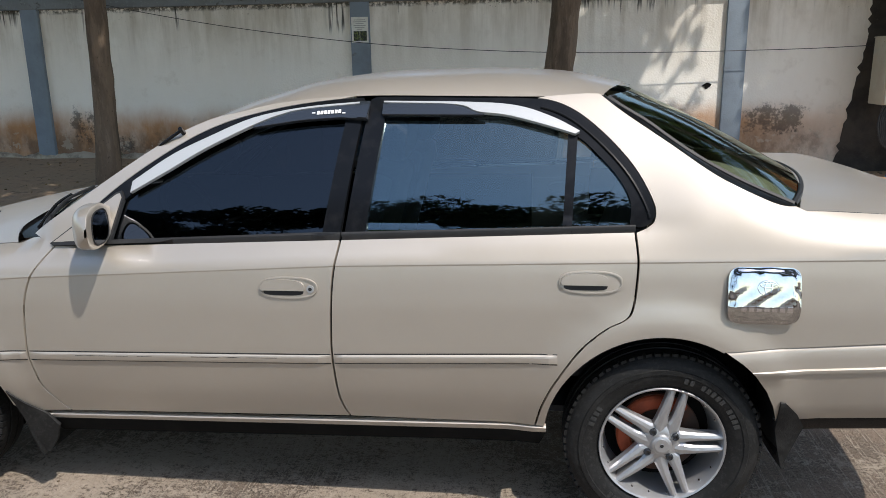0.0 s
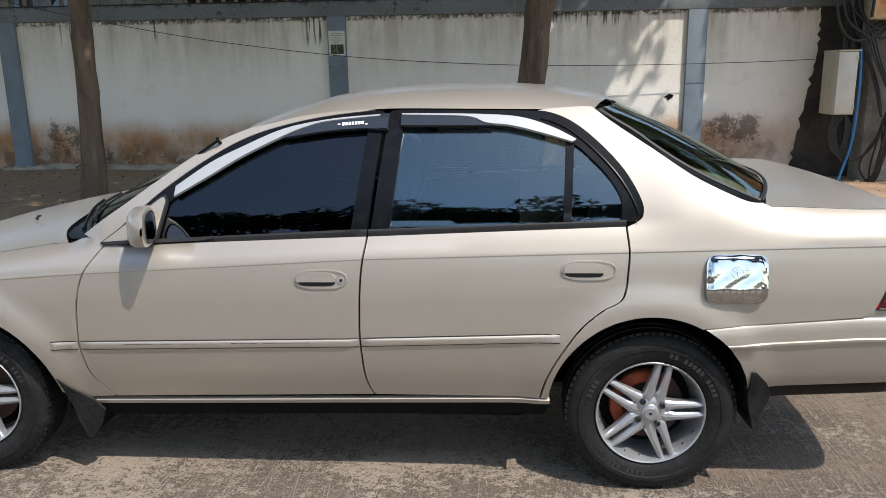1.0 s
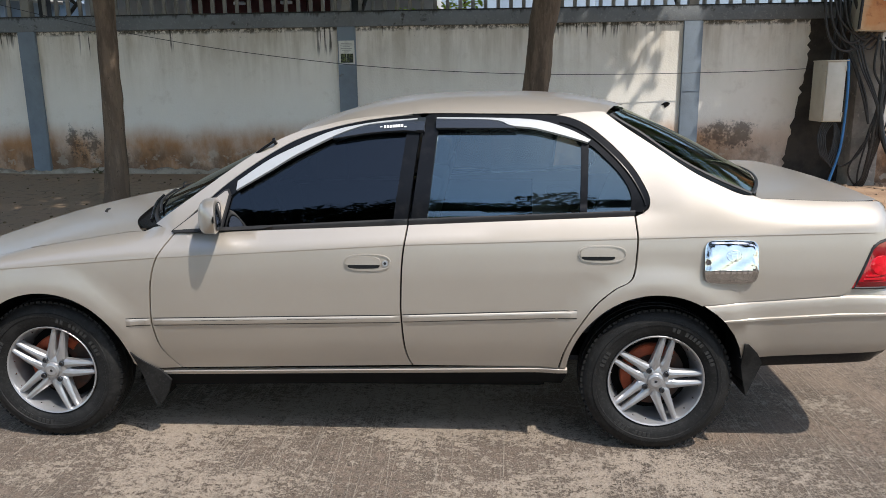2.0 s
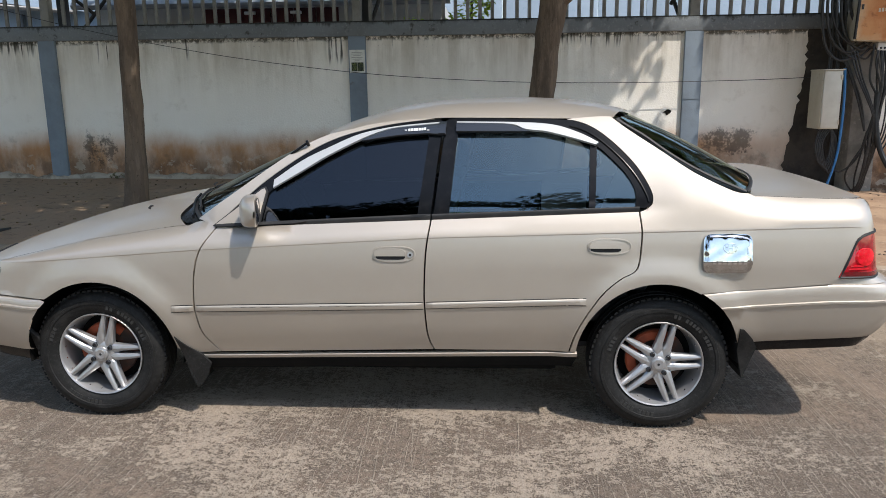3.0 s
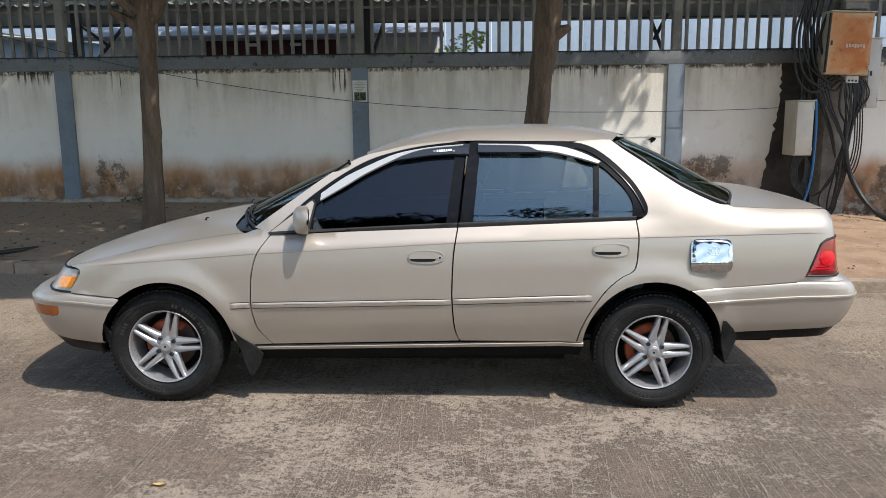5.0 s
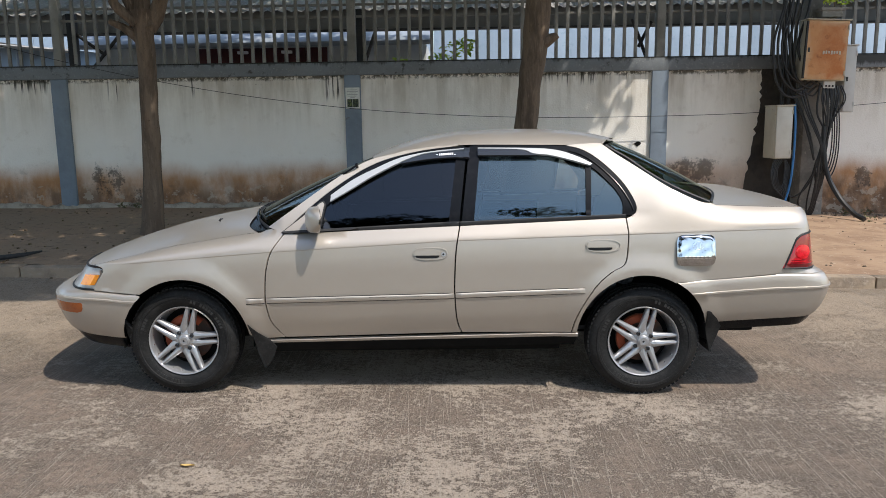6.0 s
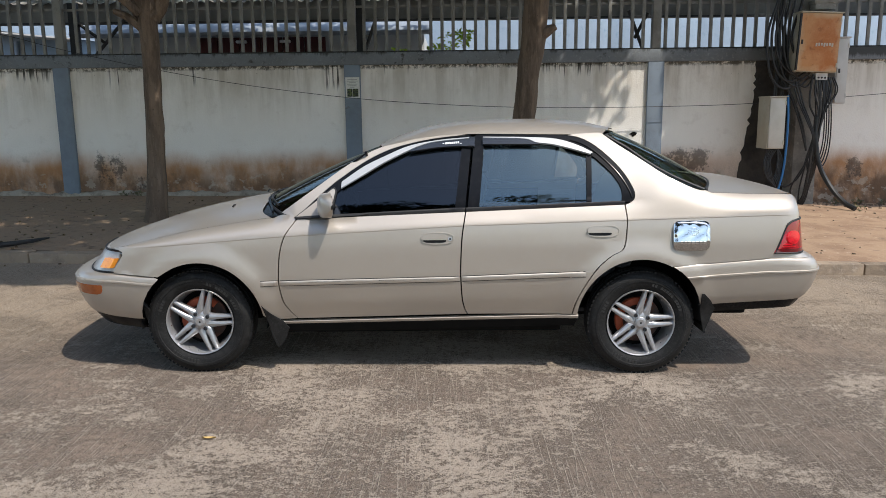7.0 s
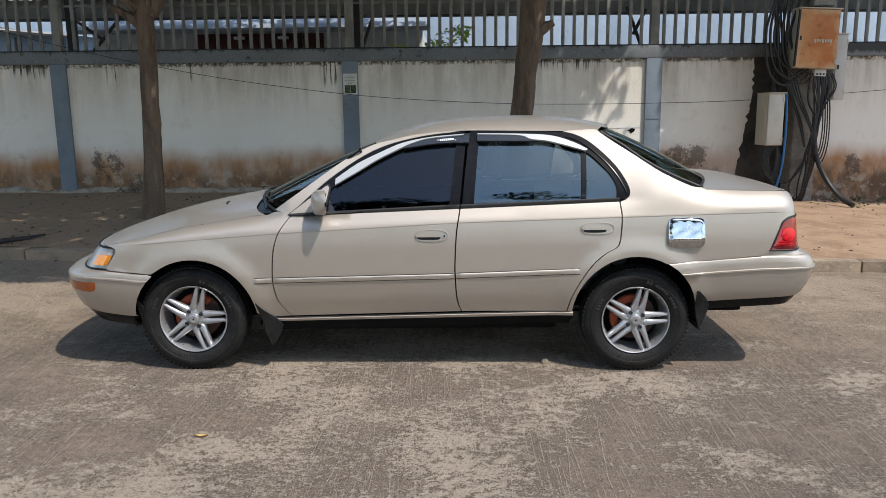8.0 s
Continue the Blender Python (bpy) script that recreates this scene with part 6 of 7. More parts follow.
M_SHEET = material("weathered_sheet", (0.36, 0.35, 0.33), 0.6, vary=((1.5, (0.24, 0.22, 0.2), 0.42, 0.62), (9, (0.45, 0.43, 0.4), 0.55, 0.7)))
M_DARKSTEEL = material("dark_steel", (0.02, 0.021, 0.023), 0.6, vary=((8, (0.035, 0.032, 0.03), 0.5, 0.7),))
M_FASCIA = material("grey_fascia", (0.2, 0.2, 0.19), 0.7, vary=((2.5, (0.15, 0.15, 0.145), 0.42, 0.62),))

hall = thing("warehouse", (2.0, 17.0, 0), "pale blue sheet-metal warehouse behind the wall", "building")
H = Matrix.Translation((-2.0, -17.0, 0))
for k in range(34):
    x = -22 + 1.2 * k
    ob = part("wall_sheet", slab(x + 0.006, x + 1.194, 17.0, 17.06, -0.2, 5.6, 0.004), M_BLUEWALL, hall)
    ob.matrix_parent_inverse = H
ob = part("roof", slab(-22, 19, 16.8, 24, 5.6, 5.8, 0.02), M_SHEET, hall)
ob.matrix_parent_inverse = H

M_PALEROOF = material("pale_roof_sheet", (0.29, 0.325, 0.37), 0.5, vary=((1.3, (0.25, 0.28, 0.315), 0.42, 0.62), (8.0, (0.33, 0.36, 0.40), 0.58, 0.7)))


def shed_roof():
    """A pitched sheet roof with a rolled eave."""
    prof = [(11.62, 2.97), (11.55, 3.0), (11.53, 3.05), (11.58, 3.12), (11.75, 3.2), (13.4, 3.95), (13.4, 3.90), (11.75, 3.15), (11.62, 2.97)]
    return grid(bmesh.new(), [[(x, y, z) for x in (-8.7, -6.2, -3.8, -1.45)] for y, z in prof])


shed = thing("shed", (-4.6, 12.0, 0), "low grey outbuilding with dark red shutters", "building")
H = Matrix.Translation((4.6, -12.0, 0))
for nm, bm, mt in (("wall", slab(-8.4, -1.6, 12.0, 15.5, -0.1, 3.02, 0.01), M_GREYWALL), ("roof", shed_roof(), M_PALEROOF)):
    part(nm, bm, mt, shed).matrix_parent_inverse = H
for k in range(6):
    x = -6.28 + 0.445 * k
    door_ = part("shutter", slab(x, x + 0.43, 11.955, 11.998, 0.1, 2.98, 0.008), M_REDDOOR, shed)
    door_.matrix_parent_inverse = H
for x in (-5.45, -4.55):
    lamp_ = part("bulkhead_lamp", slab(x, x + 0.22, 11.86, 11.95, 2.86, 2.92, 0.02), M_WHITE, shed, "white bulkhead lamp")
    lamp_.matrix_parent_inverse = H

lean_to = thing("lean_to", (-10.6, 13.0, 0), "small grey lean-to with a sloping roof beside the outbuilding", "building")
H = Matrix.Translation((10.6, -13.0, 0))
part("wall", slab(-15.5, -9.45, 13.0, 15.0, -0.1, 3.18, 0.01), M_BLUEWALL, lean_to).matrix_parent_inverse = H
for x0, x1, z0, z1, y0 in ((-15.8, -11.6, 3.10, 3.34, 12.62), (-11.75, -9.2, 3.30, 3.05, 12.68)):
    rows = [[(x0 + (x1 - x0) * k / 6, y, z0 + (z1 - z0) * k / 6 + dz) for k in range(7)] for y, dz in ((y0 + 0.03, -0.05), (y0, 0.0), (y0 + 0.03, 0.03), (15.2, 0.10))]
    part("roof", grid(bmesh.new(), rows), M_SHEET, lean_to).matrix_parent_inverse = H
part("downpipe", tube(bmesh.new(), [(-10.55, 12.94, 0.0), (-10.55, 12.94, 3.05)], 0.045, 10), M_PALEROOF, lean_to).matrix_parent_inverse = H

canopy = thing("canopy", (0, 8.6, 0), "lean-to canopy with a grey fascia and corrugated roof behind the railing", "canopy")
H = Matrix.Translation((0, -8.6, 0))
part("fascia", slab(-14, 12, 8.55, 8.62, 2.92, 3.235, 0.006), M_FASCIA, canopy).matrix_parent_inverse = H
part("gutter", slab(-14, 12, 8.46, 8.60, 2.885, 2.915, 0.006), M_DARKSTEEL, canopy).matrix_parent_inverse = H
rows = []
for y, z in ((8.35, 3.19), (8.9, 3.38), (9.5, 3.59), (10.2, 3.83)):
    rows.append([(-14 + 0.038 * i, y, z + 0.018 * math.sin(i * math.pi / 2 + 0.4)) for i in range(690)])
part("corrugated_roof", grid(bmesh.new(), rows), M_SHEET, canopy).matrix_parent_inverse = H
for px in (-11.25, -6.80, -2.50, 1.945, 6.4):
    part("canopy_post", slab(px + 0.02, px + 0.14, 7.62, 7.74, 0.0, 3.1, 0.008), M_DARKSTEEL, canopy).matrix_parent_inverse = H
    for x0, z0, x1, z1 in ((px + 0.12, 2.82, px + 0.55, 2.50), (px + 0.85, 2.86, px + 0.34, 2.30)) if px < -3 else ((px + 0.34, 2.85, px + 0.16, 2.36),) if px < 0 else ((px - 0.34, 2.9, px - 0.10, 2.3), (px - 0.06, 2.86, px - 0.24, 2.5)):
        part("brace", tube(bmesh.new(), [(x0, 7.68, z0), (x1, 7.68, z1)], 0.026, 6), M_DARKSTEEL, canopy).matrix_parent_inverse = H

M_LEAFB = material("young_leaf", (0.5, 0.66, 0.08), 0.5, vary=((9, (0.3, 0.46, 0.05), 0.42, 0.62),))
shrub = thing("shrub", (-1.05, 9.2, 0), "bright green shrub behind the wall", "plant")
H = Matrix.Translation((1.05, -9.2, 0))
part("stem", tube(bmesh.new(), spline([(-1.05, 9.2, 0), (-1.02, 9.2, 1.4), (-1.0, 9.2, 2.75)], 5), [0.03] * 6 + [0.02] * 5, 6), M_BARK, shrub).matrix_parent_inverse = H
ob = leaves("foliage", random.Random(3), [(-1.0, 9.2, 2.6, 0.3), (-1.25, 9.2, 2.45, 0.22), (-0.85, 9.2, 2.72, 0.2), (-1.9, 9.2, 2.42, 0.2)], 210, 0.12, shrub)
ob.data.materials[0] = M_LEAFB

# ---- electricity pole, cabinets and cables ----
M_CONC = material("pole_concrete", (0.27, 0.255, 0.23), 0.9, bump=0.5, bump_scale=30, vary=((4, (0.17, 0.16, 0.145), 0.42, 0.62), (18, (0.36, 0.33, 0.3), 0.58, 0.7)))
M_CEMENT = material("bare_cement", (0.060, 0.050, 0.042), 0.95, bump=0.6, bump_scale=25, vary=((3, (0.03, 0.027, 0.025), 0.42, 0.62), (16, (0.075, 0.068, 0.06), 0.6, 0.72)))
M_RUST = material("rusted_enamel", (0.56, 0.27, 0.11), 0.7, bump=0.25, bump_scale=40, vary=((2.6, (0.44, 0.15, 0.04), 0.38, 0.60), (11, (0.25, 0.085, 0.03), 0.58, 0.72)))
M_CREAM = material("cream_enamel", (0.5, 0.46, 0.37), 0.5, vary=((3, (0.42, 0.37, 0.28), 0.42, 0.65), (14, (0.3, 0.2, 0.12), 0.64, 0.74)))
M_BEIGE = material("beige_enamel", (0.56, 0.54, 0.48), 0.45, vary=((4, (0.5, 0.48, 0.42), 0.42, 0.62), (18, (0.38, 0.34, 0.28), 0.66, 0.76)))
M_GREYBOX = material("grey_enamel", (0.56, 0.55, 0.53), 0.5, vary=((4, (0.5, 0.49, 0.47), 0.42, 0.62),))
M_CABLE = material("black_cable", (0.012, 0.012, 0.013), 0.5, vary=((12, (0.03, 0.028, 0.026), 0.5, 0.7),))
M_BLUE = material("blue_hose", (0.03, 0.17, 0.42), 0.45, vary=((12, (0.025, 0.13, 0.33), 0.5, 0.7),))
M_PAPER = material("paper", (0.68, 0.68, 0.64), 0.85, vary=((12, (0.58, 0.58, 0.54), 0.45, 0.65),))
M_INK = material("dark_print", (0.03, 0.035, 0.03), 0.8, vary=((60, (0.16, 0.2, 0.06), 0.5, 0.62),))
M_GREYINK = material("grey_print", (0.3, 0.3, 0.29), 0.8)

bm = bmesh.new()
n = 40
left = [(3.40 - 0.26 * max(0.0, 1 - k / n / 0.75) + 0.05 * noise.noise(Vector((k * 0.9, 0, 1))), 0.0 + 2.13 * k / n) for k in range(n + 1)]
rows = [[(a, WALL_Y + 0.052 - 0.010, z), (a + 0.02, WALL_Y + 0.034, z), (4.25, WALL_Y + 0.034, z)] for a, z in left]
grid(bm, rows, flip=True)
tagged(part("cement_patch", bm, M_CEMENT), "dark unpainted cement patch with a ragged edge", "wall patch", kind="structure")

tagged(part("utility_pole", slab(3.86, 4.20, 6.93, 7.24, 0.0, 7.5, 0.02), M_CONC), "square concrete utility pole against the wall", "pole")


def cabinet(name, label, x0, x1, y0, y1, z0, z1, mat, door_mat, ledge=True):
    c = thing(name, ((x0 + x1) / 2, y1, z0), label, "electric box")
    H = Matrix.Translation(-c.location)
    part("case", slab(x0, x1, y0 + 0.012, y1, z0, z1, 0.006), mat, c).matrix_parent_inverse = H
    d = part("door", slab(x0 + 0.012, x1 - 0.012, y0 - 0.012, y0 + 0.010, z0 + 0.012, z1 - 0.012, 0.006), door_mat, c)
    d.matrix_parent_inverse = H
    if name != "meter_box":
        part("latch", slab(x0 + 0.03, x0 + 0.055, y0 - 0.022, y0 - 0.010, (z0 + z1) / 2 - 0.03, (z0 + z1) / 2 + 0.03, 0.004), M_DARKSTEEL, d)
    for zz in (z0 + 0.12 * (z1 - z0), z1 - 0.12 * (z1 - z0)):
        part("hinge", slab(x1 - 0.03, x1 - 0.008, y0 - 0.02, y0 - 0.008, zz - 0.03, zz + 0.03, 0.004), mat, d)
    if ledge:
        part("rain_lip", slab(x0 - 0.01, x1 + 0.01, y0 - 0.03, y1, z1 - 0.004, z1 + 0.012, 0.004), mat, c).matrix_parent_inverse = H
    return c


def rusting(m, cx, cz, hx, hz, pale):
    """Enamel left pale along the rim of a rusted door."""
    nt = m.node_tree
    b = nt.nodes["Principled BSDF"]
    last = b.inputs["Base Color"].links[0].from_socket
    geo = next(n for n in nt.nodes if n.type == "NEW_GEOMETRY")
    xyz = nt.nodes.new("ShaderNodeSeparateXYZ")
    nt.links.new(geo.outputs["Position"], xyz.inputs[0])

    def op(kind, a, c=0.0):
        n = nt.nodes.new("ShaderNodeMath")
        n.operation = kind
        for i, v in enumerate((a, c)):
            if isinstance(v, (int, float)):
                n.inputs[i].default_value = v
            else:
                nt.links.new(v, n.inputs[i])
        return n.outputs[0]

    fuzz = nt.nodes.new("ShaderNodeTexNoise")
    fuzz.inputs["Scale"].default_value, fuzz.inputs["Detail"].default_value = 5.0, 9
    nt.links.new(geo.outputs["Position"], fuzz.inputs["Vector"])
    ax = op("DIVIDE", op("ABSOLUTE", op("SUBTRACT", xyz.outputs["X"], cx)), hx)
    az = op("DIVIDE", op("ABSOLUTE", op("SUBTRACT", xyz.outputs["Z"], cz)), hz)
    rim = op("ADD", op("MAXIMUM", ax, az), op("MULTIPLY", op("SUBTRACT", fuzz.outputs["Fac"], 0.5), 0.9))
    r = nt.nodes.new("ShaderNodeMapRange")
    r.inputs["From Min"].default_value, r.inputs["From Max"].default_value = 0.72, 1.08
    nt.links.new(rim, r.inputs["Value"])
    x = nt.nodes.new("ShaderNodeMix")
    x.data_type = "RGBA"
    nt.links.new(r.outputs[0], x.inputs["Factor"])
    nt.links.new(last, x.inputs["A"])
    x.inputs["B"].default_value = (*pale, 1)
    nt.links.new(x.outputs["Result"], b.inputs["Base Color"])


rusting(M_RUST, 3.995, 2.32, 0.295, 0.405, (0.56, 0.40, 0.24))
rust = cabinet("switch_cabinet", "rust-stained steel switch cabinet on the pole", 3.69, 4.255, 6.66, 6.93, 1.93, 2.72, M_CREAM, M_RUST)
rust.rotation_euler.y = radians(2.3)
# Black strip stands in for the shaded gap of the door left ajar.
part("door_seal", slab(3.678, 3.702, 6.640, 6.672, 1.95, 2.70, 0.003), M_SEAL, rust, "black strip for the dark gap of the door standing off").matrix_parent_inverse = Matrix.Translation(-rust.location)
for k in range(7):
    b = part("door_mark", slab(3.92 + 0.036 * k, 3.944 + 0.036 * k, 6.643, 6.6465, 2.27 + 0.006 * (k % 3), 2.315 + 0.004 * (k % 2), 0.001), M_CREAM, rust)
    b.matrix_parent_inverse = Matrix.Translation(-rust.location)
b = part("breaker", slab(4.01, 4.17, 6.72, 6.84, 1.83, 1.925, 0.008), M_GREYBOX, rust, "small grey breaker with three cable holes")
b.matrix_parent_inverse = Matrix.Translation(-rust.location)
for k in range(3):
    hole = bmesh.new()
    bmesh.ops.create_cone(hole, cap_ends=True, segments=12, radius1=0.014, radius2=0.014, depth=0.008, matrix=Matrix.Translation((4.045 + 0.045 * k, 6.719, 1.86)) @ Matrix.Rotation(radians(90), 4, "X"))
    part("cable_hole", hole, M_SEAL, b)
cabinet("meter_box", "beige steel meter box below the switch cabinet", 3.39, 3.63, 6.72, 7.10, 0.88, 1.60, M_CREAM, M_BEIGE)
cabinet("junction_box", "grey steel junction box mounted beside the pole", 4.33, 4.50, 6.84, 7.10, 1.50, 2.40, M_GREYBOX, M_GREYBOX)
arm = thing("pole_fitting", (4.05, 6.95, 2.78), "grey cast fitting on the pole above the cabinet", "fitting")
b = part("bracket", slab(3.92, 4.26, 6.72, 6.93, 2.85, 2.895, 0.018), M_CONC, arm)
b.matrix_parent_inverse = Matrix.Translation(-arm.location)
b = part("collar", slab(3.94, 4.22, 6.74, 6.93, 2.765, 2.86, 0.02), M_CONC, arm)
b.matrix_parent_inverse = Matrix.Translation(-arm.location)

sprig = thing("creeper", (4.12, 6.80, 2.895), "sprig of young green leaves growing on the pole fitting", "plant")
H = Matrix.Translation(-sprig.location)
part("stem", tube(bmesh.new(), spline([(4.12, 6.80, 2.89), (4.10, 6.74, 3.0), (4.2, 6.70, 3.1)], 5), 0.006, 6), M_BARK, sprig).matrix_parent_inverse = H
ob = leaves("foliage", random.Random(17), [(4.0, 6.74, 2.98, 0.09), (4.12, 6.72, 3.0, 0.10), (4.24, 6.72, 2.96, 0.09), (4.3, 6.74, 3.05, 0.08)], 90, 0.07, sprig)
ob.data.materials[0] = M_LEAFB


def cable(name, label, pts, r, mat=None, group="cables on the pole"):
    bm = tube(bmesh.new(), spline(pts, 8), r, 8)
    return tagged(part(name, bm, mat or M_CABLE), label, "cable", group)


qc = random.Random(21)
for k in range(8):
    x = 3.40 + 0.055 * k
    low = 1.72 + qc.uniform(-0.06, 0.25)
    cable("cable", "black cable looping down from above to the cabinet", [(x + 0.15, 6.86 + 0.02 * k, 3.6), (x + 0.05 + qc.uniform(-0.04, 0.04), 6.82, 2.95), (x - 0.06, 6.80, 2.45), (x + 0.0, 6.78, low + 0.2), (x + 0.2, 6.77, low), (3.86 + 0.03 * k, 6.80, low + 0.12)], qc.uniform(0.011, 0.020))
for k in range(4):
    x = 3.52 + 0.04 * k
    cable("cable", "black cable hanging straight down the wall", [(x, 6.93 - 0.02 * k, 3.6), (x - 0.03, 6.92, 2.8), (x + 0.01, 6.9, 2.2), (x + qc.uniform(-0.02, 0.02), 6.9, 1.62)], 0.014)
for k in range(4):
    x = 3.98 + 0.05 * k
    cable("cable", "black cable running down from the cabinet to the ground", [(x, 6.76, 1.9), (x + qc.uniform(-0.05, 0.12), 6.74, 1.5), (4.05 + qc.uniform(-0.02, 0.03), 6.72, 1.2), (4.02 + qc.uniform(-0.06, 0.1), 6.74, 0.75), (3.95 + qc.uniform(-0.16, 0.12), 6.80, 0.3), (3.85 + qc.uniform(-0.1, 0.15), 6.86, 0.02)], qc.uniform(0.009, 0.017))
for k in range(4):
    cable("cable", "black cable drooping in a slack loop below the cabinet", [(4.16, 6.74, 1.88), (4.15 + 0.03 * k, 6.70, 1.45), (4.16 + 0.035 * k, 6.69 + 0.01 * k, 1.05 - 0.05 * k), (4.13 + 0.015 * k, 6.71, 0.78 - 0.05 * k), (4.07, 6.73, 0.85), (4.05, 6.75, 1.15)], 0.009)
for k in range(5):
    cable("cable", "black cable coiled below the meter box", [(3.46 + 0.03 * k, 6.82, 0.9), (3.40 + 0.02 * k, 6.80, 0.68), (3.46 + 0.03 * k, 6.79, 0.45 - 0.03 * k), (3.56 + 0.02 * k, 6.80, 0.5), (3.6 + 0.015 * k, 6.82, 0.72), (3.58, 6.84, 0.9)], 0.012)
for k in range(2):
    cable("cable", "black cable slanting from the meter box to the pole", [(3.60, 6.84, 1.85 + 0.05 * k), (3.74 + 0.02 * k, 6.80, 1.55), (3.86 + 0.03 * k, 6.76, 1.2), (3.96, 6.75, 0.85)], 0.014)
cable("cable", "black cable slung low between box and pole", [(3.62, 6.84, 0.40), (3.74, 6.80, 0.34), (3.92, 6.78, 0.52), (4.0, 6.76, 0.85)], 0.012)
M_CABLEG = material("dusty_cable", (0.05, 0.048, 0.046), 0.6, vary=((12, (0.09, 0.085, 0.08), 0.5, 0.7),))
for k in range(12):
    x = 4.0 + 0.024 * k
    mid = 4.06 + 0.006 * k + qc.uniform(-0.015, 0.015)
    cable("cable", "thin dusty cable fanning out below the breaker into the bundle", [(x, 6.74, 1.86), (x + qc.uniform(-0.03, 0.05), 6.71, 1.66), (mid + 0.02, 6.695 + qc.uniform(-0.015, 0.02), 1.36), (mid - 0.03, 6.70 + qc.uniform(-0.015, 0.02), 1.0), (mid - 0.05 + qc.uniform(-0.02, 0.02), 6.73, 0.6), (4.0 + qc.uniform(-0.04, 0.03), 6.79, 0.2), (3.95 + qc.uniform(-0.05, 0.03), 6.84, 0.03)], qc.uniform(0.007, 0.013), M_CABLEG if k % 3 == 0 else None)
for k in range(3):
    cable("cable", "black cable crossing from the bundle to the boxes", [(3.72 + 0.03 * k, 6.78, 1.80 + 0.03 * k), (3.80 + 0.03 * k, 6.73, 1.52), (3.92 + 0.02 * k, 6.70, 1.26), (4.02 + 0.01 * k, 6.69, 1.02), (4.05, 6.70, 0.7)], 0.010 + 0.002 * (k % 2))
cable("blue_hose", "blue plastic hose down the side of the meter box", [(3.675, 6.80, 1.62), (3.69, 6.78, 1.3), (3.685, 6.77, 0.9), (3.66, 6.78, 0.5), (3.56, 6.82, 0.05)], 0.016, M_BLUE)
cable("conduit", "thick black conduit curving to the ground", [(4.06, 6.72, 1.32), (4.06, 6.70, 1.0), (4.12, 6.66, 0.65), (4.24, 6.55, 0.36), (4.36, 6.38, 0.16), (4.44, 6.22, 0.085)], 0.034)

# ---- small things ----
poster = thing("notice", (-2.49, WALL_Y - 0.004, 1.66), "white paper notice with a dark picture pasted on a pillar", "poster")
H = Matrix.Translation(-poster.location)
part("sheet", slab(-2.602, -2.395, WALL_Y - 0.004, WALL_Y - 0.001, 1.655, 1.955), M_PAPER, poster, smooth=False).matrix_parent_inverse = H
for k in range(6):
    w = (0.14, 0.16, 0.1, 0.15, 0.12, 0.06)[k]
    part("text_bar", slab(-2.50 - w / 2, -2.50 + w / 2, WALL_Y - 0.0065, WALL_Y - 0.0045, 1.918 - 0.022 * k, 1.925 - 0.022 * k), M_GREYINK, poster, smooth=False).matrix_parent_inverse = H
for x0, x1 in ((-2.578, -2.502), (-2.498, -2.415)):
    part("picture", slab(x0, x1, WALL_Y - 0.0065, WALL_Y - 0.0045, 1.675, 1.79), M_INK, poster, smooth=False).matrix_parent_inverse = H

tagged(part("wire", tube(bmesh.new(), spline([(-8.6, WALL_Y - 0.12, 2.80), (-7.6, WALL_Y - 0.12, 2.62), (-6.9, WALL_Y - 0.12, 2.44), (-6.2, WALL_Y - 0.1, 2.27), (-5.2, WALL_Y - 0.1, 2.06), (-4.0, WALL_Y - 0.12, 1.85), (-2.5, WALL_Y - 0.12, 1.655), (-1.2, WALL_Y - 0.12, 1.55), (0.2, WALL_Y - 0.12, 1.49), (1.9, WALL_Y - 0.1, 1.485), (3.6, WALL_Y - 0.1, 1.53), (6.4, WALL_Y - 0.03, 1.72)], 8), 0.0042, 6), M_CABLE), "thin black wire slung along the wall", "wire")

bm = bmesh.new()
hole = [(1.655 + (0.045 + 0.06 * noise.noise(Vector((k * 0.7, 2.3, 0)))) * math.cos(math.tau * k / 14), 1.085 + (0.032 + 0.03 * noise.noise(Vector((k * 0.7, 5.3, 0)))) * math.sin(math.tau * k / 14)) for k in range(14)]
ring_a = [bm.verts.new((x, WALL_Y + 0.044, z)) for x, z in hole]
ring_b = [bm.verts.new((1.655 + (x - 1.655) * 0.6, WALL_Y + 0.049, 1.085 + (z - 1.085) * 0.6)) for x, z in hole]
for k in range(14):
    bm.faces.new((ring_a[k], ring_a[(k + 1) % 14], ring_b[(k + 1) % 14], ring_b[k]))
bm.faces.new(ring_b)
bmesh.ops.recalc_face_normals(bm, faces=bm.faces[:])
tagged(part("wall_hole", bm, M_UNDER), "small broken hole in the wall render", "hole", kind="structure")

lz = ground_z(-2.15)
bm = bmesh.new()
rows = []
for k in range(7):
    u = k / 6
    w = 0.012 * math.sin(math.pi * min(1, u * 0.96 + 0.03))
    rows.append([Vector((-2.18 + 0.062 * u, -0.93 - w, lz + 0.006 + 0.012 * (u - 0.5) ** 2 + 0.006)), Vector((-2.18 + 0.062 * u, -0.93, lz + 0.004 + 0.012 * (u - 0.5) ** 2)), Vector((-2.18 + 0.062 * u, -0.93 + w, lz + 0.006 + 0.012 * (u - 0.5) ** 2 + 0.004))])
M_DRYLEAF = material("dry_yellow_leaf", (0.5, 0.34, 0.12), 0.7, vary=((60, (0.4, 0.22, 0.06), 0.5, 0.66),))
tagged(part("fallen_leaf", grid(bm, rows), M_DRYLEAF), "dry yellow fallen leaf on the road", "leaf")

zb = walk_z(-5.1, 3.1)
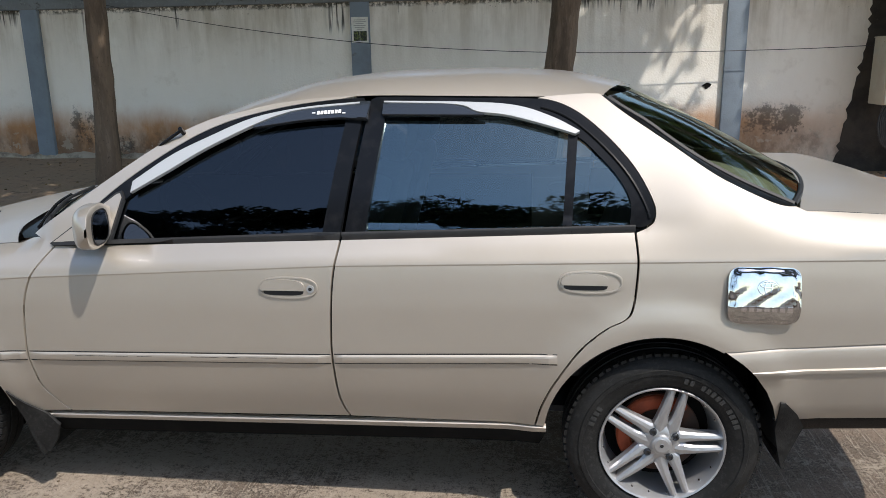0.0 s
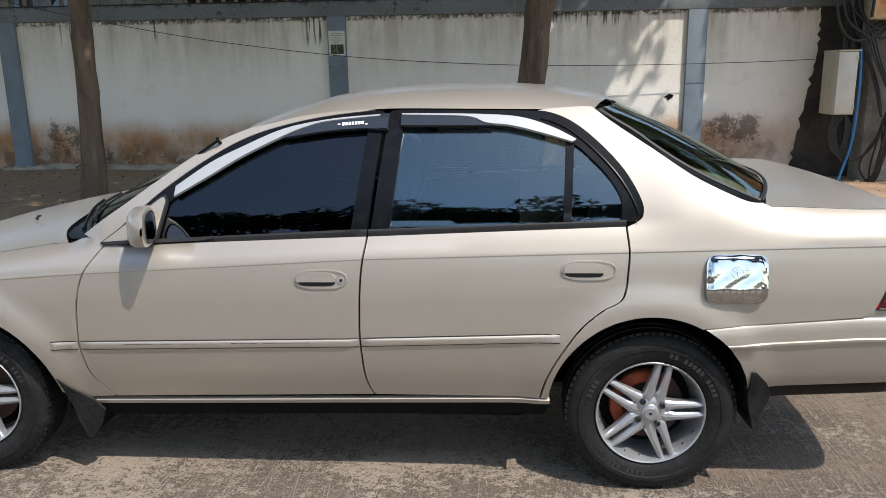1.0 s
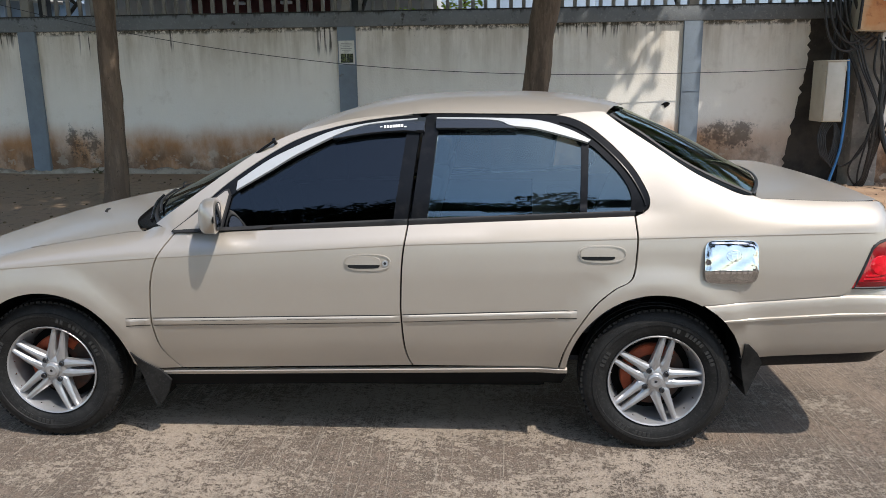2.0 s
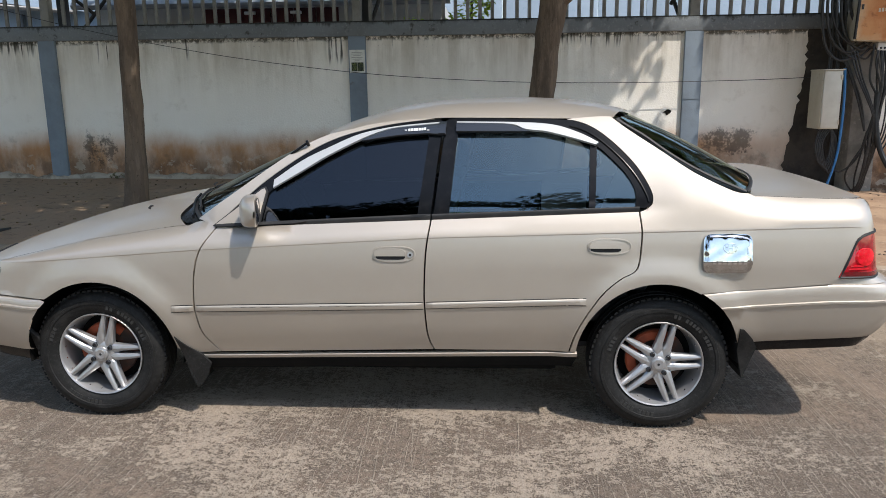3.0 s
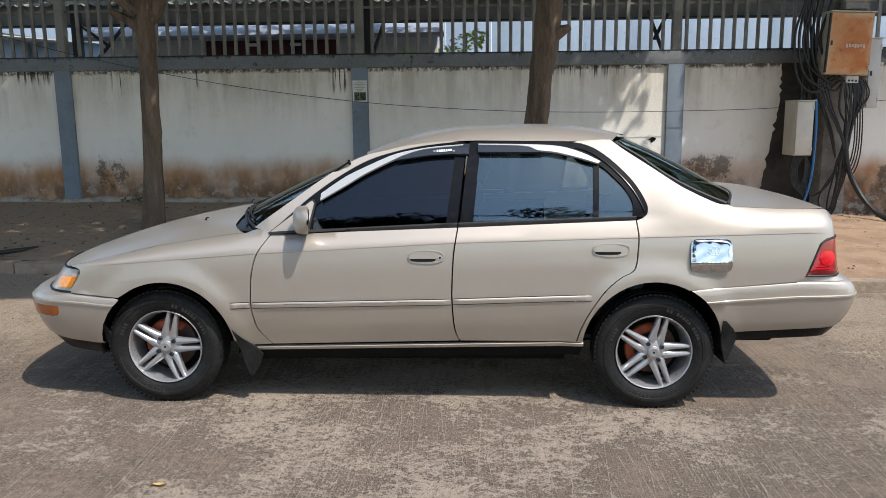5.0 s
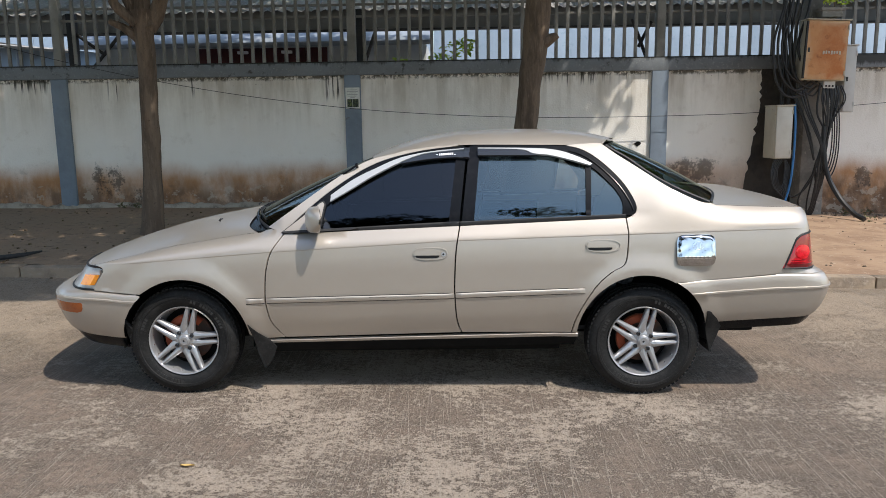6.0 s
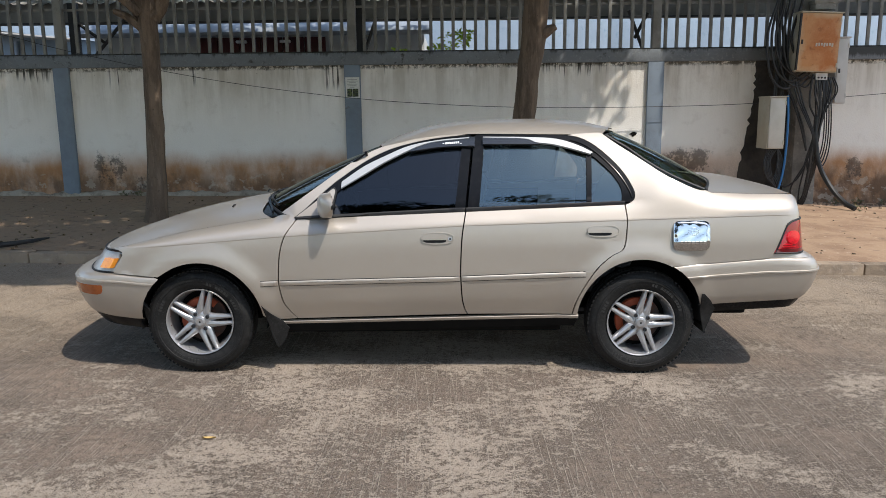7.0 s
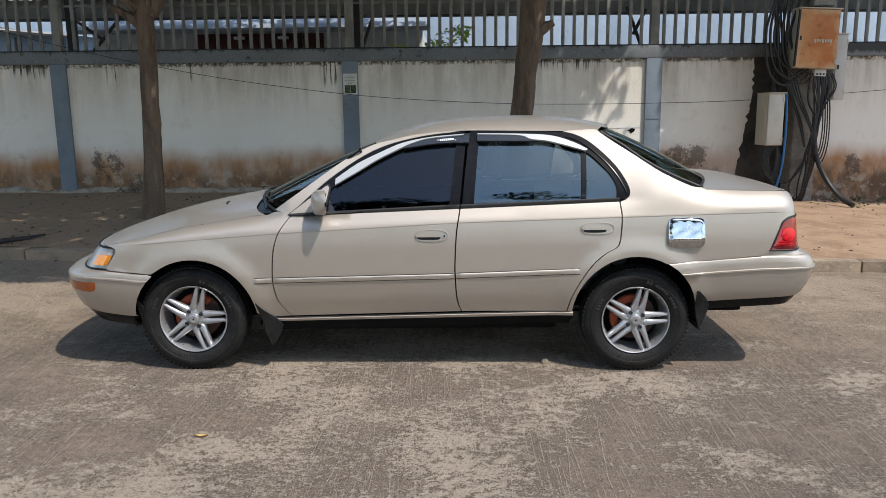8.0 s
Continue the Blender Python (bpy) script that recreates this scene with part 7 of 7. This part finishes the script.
bm = tube(bmesh.new(), [(-6.5, 2.95, zb + 0.04), (-5.6, 3.22, zb + 0.045), (-5.38, 3.55, zb + 0.04), (-5.33, 3.78, zb + 0.035)], [0.035, 0.03, 0.022, 0.01], 8)
tagged(part("fallen_branch", bm, M_DARKSTEEL), "dark bare branch lying on the verge", "branch")

# rough cement footing along the wall's base
bm = bmesh.new()
rows = []
for k in range(140):
    x = -10.0 + 0.055 * k
    g = walk_z(x, WALL_Y - 0.1)
    n1 = noise.noise(Vector((x * 2.3, 1.0, 0))) + 0.5 * noise.noise(Vector((x * 9, 4.0, 0)))
    hgt, dep = max(0.006, 0.055 + 0.055 * n1), max(0.02, 0.10 + 0.06 * noise.noise(Vector((x * 3.1, 7.0, 2))))
    rows.append([(x, WALL_Y + 0.049 - dep, g - 0.02), (x, WALL_Y + 0.049 - dep * 0.8, g + hgt * 0.6), (x, WALL_Y + 0.049 - dep * 0.45, g + hgt), (x, WALL_Y + 0.052, g + hgt * 1.15)])
grid(bm, rows, flip=True)
M_FOOT = material("footing_cement", (0.40, 0.345, 0.275), 0.95, spec=0.2, bump=0.8, bump_scale=22, vary=((4, (0.15, 0.12, 0.09), 0.48, 0.64), (16, (0.52, 0.46, 0.38), 0.58, 0.7)))
tagged(part("footing", bm, M_FOOT), "rough crumbling cement footing along the wall", "footing", kind="structure")


def scatter(name, label, category, seed, count, place, size, mat):
    """Small angular bits lying on the ground, in one mesh."""
    q_ = random.Random(seed)
    verts, faces = [], []
    for _ in range(count):
        x, y = place(q_)
        z = (walk_z(x, y) if y > kerb_y(x) + 0.14 else ground_z(x))
        r = size * q_.uniform(0.4, 1.3) ** 1.6
        b = len(verts)
        a0 = q_.uniform(0, 6.28)
        for i in range(5):
            a = a0 + i * 1.2566
            verts.append((x + r * q_.uniform(0.7, 1.2) * math.cos(a), y + r * q_.uniform(0.6, 1.0) * math.sin(a), z - 0.004))
        for i in range(5):
            a = a0 + 0.4 + i * 1.2566
            verts.append((x + r * 0.6 * q_.uniform(0.6, 1.1) * math.cos(a), y + r * 0.6 * math.sin(a), z + r * q_.uniform(0.35, 0.7)))
        faces += [(b + i, b + (i + 1) % 5, b + 5 + (i + 1) % 5, b + 5 + i) for i in range(5)] + [(b + 5, b + 6, b + 7, b + 8, b + 9)]
    me = bpy.data.meshes.new(name)
    me.from_pydata(verts, [], faces)
    me.materials.append(mat)
    return tagged(new(name, me), label, category, kind="stuff")


M_CLOD = material("dry_clod", (0.24, 0.175, 0.125), 0.95, spec=0.2, vary=((9, (0.13, 0.1, 0.075), 0.4, 0.6), (30, (0.36, 0.29, 0.22), 0.55, 0.68)))
M_LITTER = material("leaf_litter", (0.10, 0.07, 0.042), 0.9, spec=0.2, vary=((15, (0.2, 0.14, 0.07), 0.45, 0.6),))
scatter("rubble", "loose clods and stones along the wall's foot", "rubble", 5, 260, lambda q_: (q_.uniform(2.3, 8.0), WALL_Y - 0.05 - abs(q_.gauss(0, 0.28))), 0.032, M_CLOD)
scatter("pebbles", "pebbles and clods scattered on the sandy ground", "pebbles", 6, 260, lambda q_: (q_.uniform(2.1, 8.0), q_.uniform(2.6, 7.0)), 0.016, M_CLOD)
scatter("litter", "dead leaves and grit on the earth verge", "litter", 7, 700, lambda q_: (q_.uniform(-9.5, 2.0), q_.uniform(2.9, 7.1)), 0.016, M_LITTER)
scatter("grit", "small grit on the concrete road", "grit", 8, 260, lambda q_: (q_.uniform(-5.0, 3.6), q_.uniform(-2.2, 2.5)), 0.006, M_CLOD)

# weeds at the wall's foot by the pole
M_WEED = material("dusty_weed", (0.09, 0.10, 0.045), 0.7, vary=((12, (0.16, 0.13, 0.06), 0.42, 0.62),))
for wx, wy, n in ((4.62, 7.16, 46), (4.95, 7.2, 30), (4.50, 6.30, 26), (5.3, 7.15, 24), (-5.78, 7.2, 40), (-6.0, 7.22, 22)):
    wz = walk_z(wx, wy)
    weed = thing("weed", (wx, wy, wz), "dusty green weed tuft at the wall's foot", "plant", "weeds")
    ob = leaves("foliage", random.Random(int(wx * 10)), [(wx, wy - 0.03, wz + 0.05, 0.09), (wx + 0.05, wy - 0.02, wz + 0.04, 0.07)], n, 0.05, weed)
    ob.data.materials[0] = M_WEED
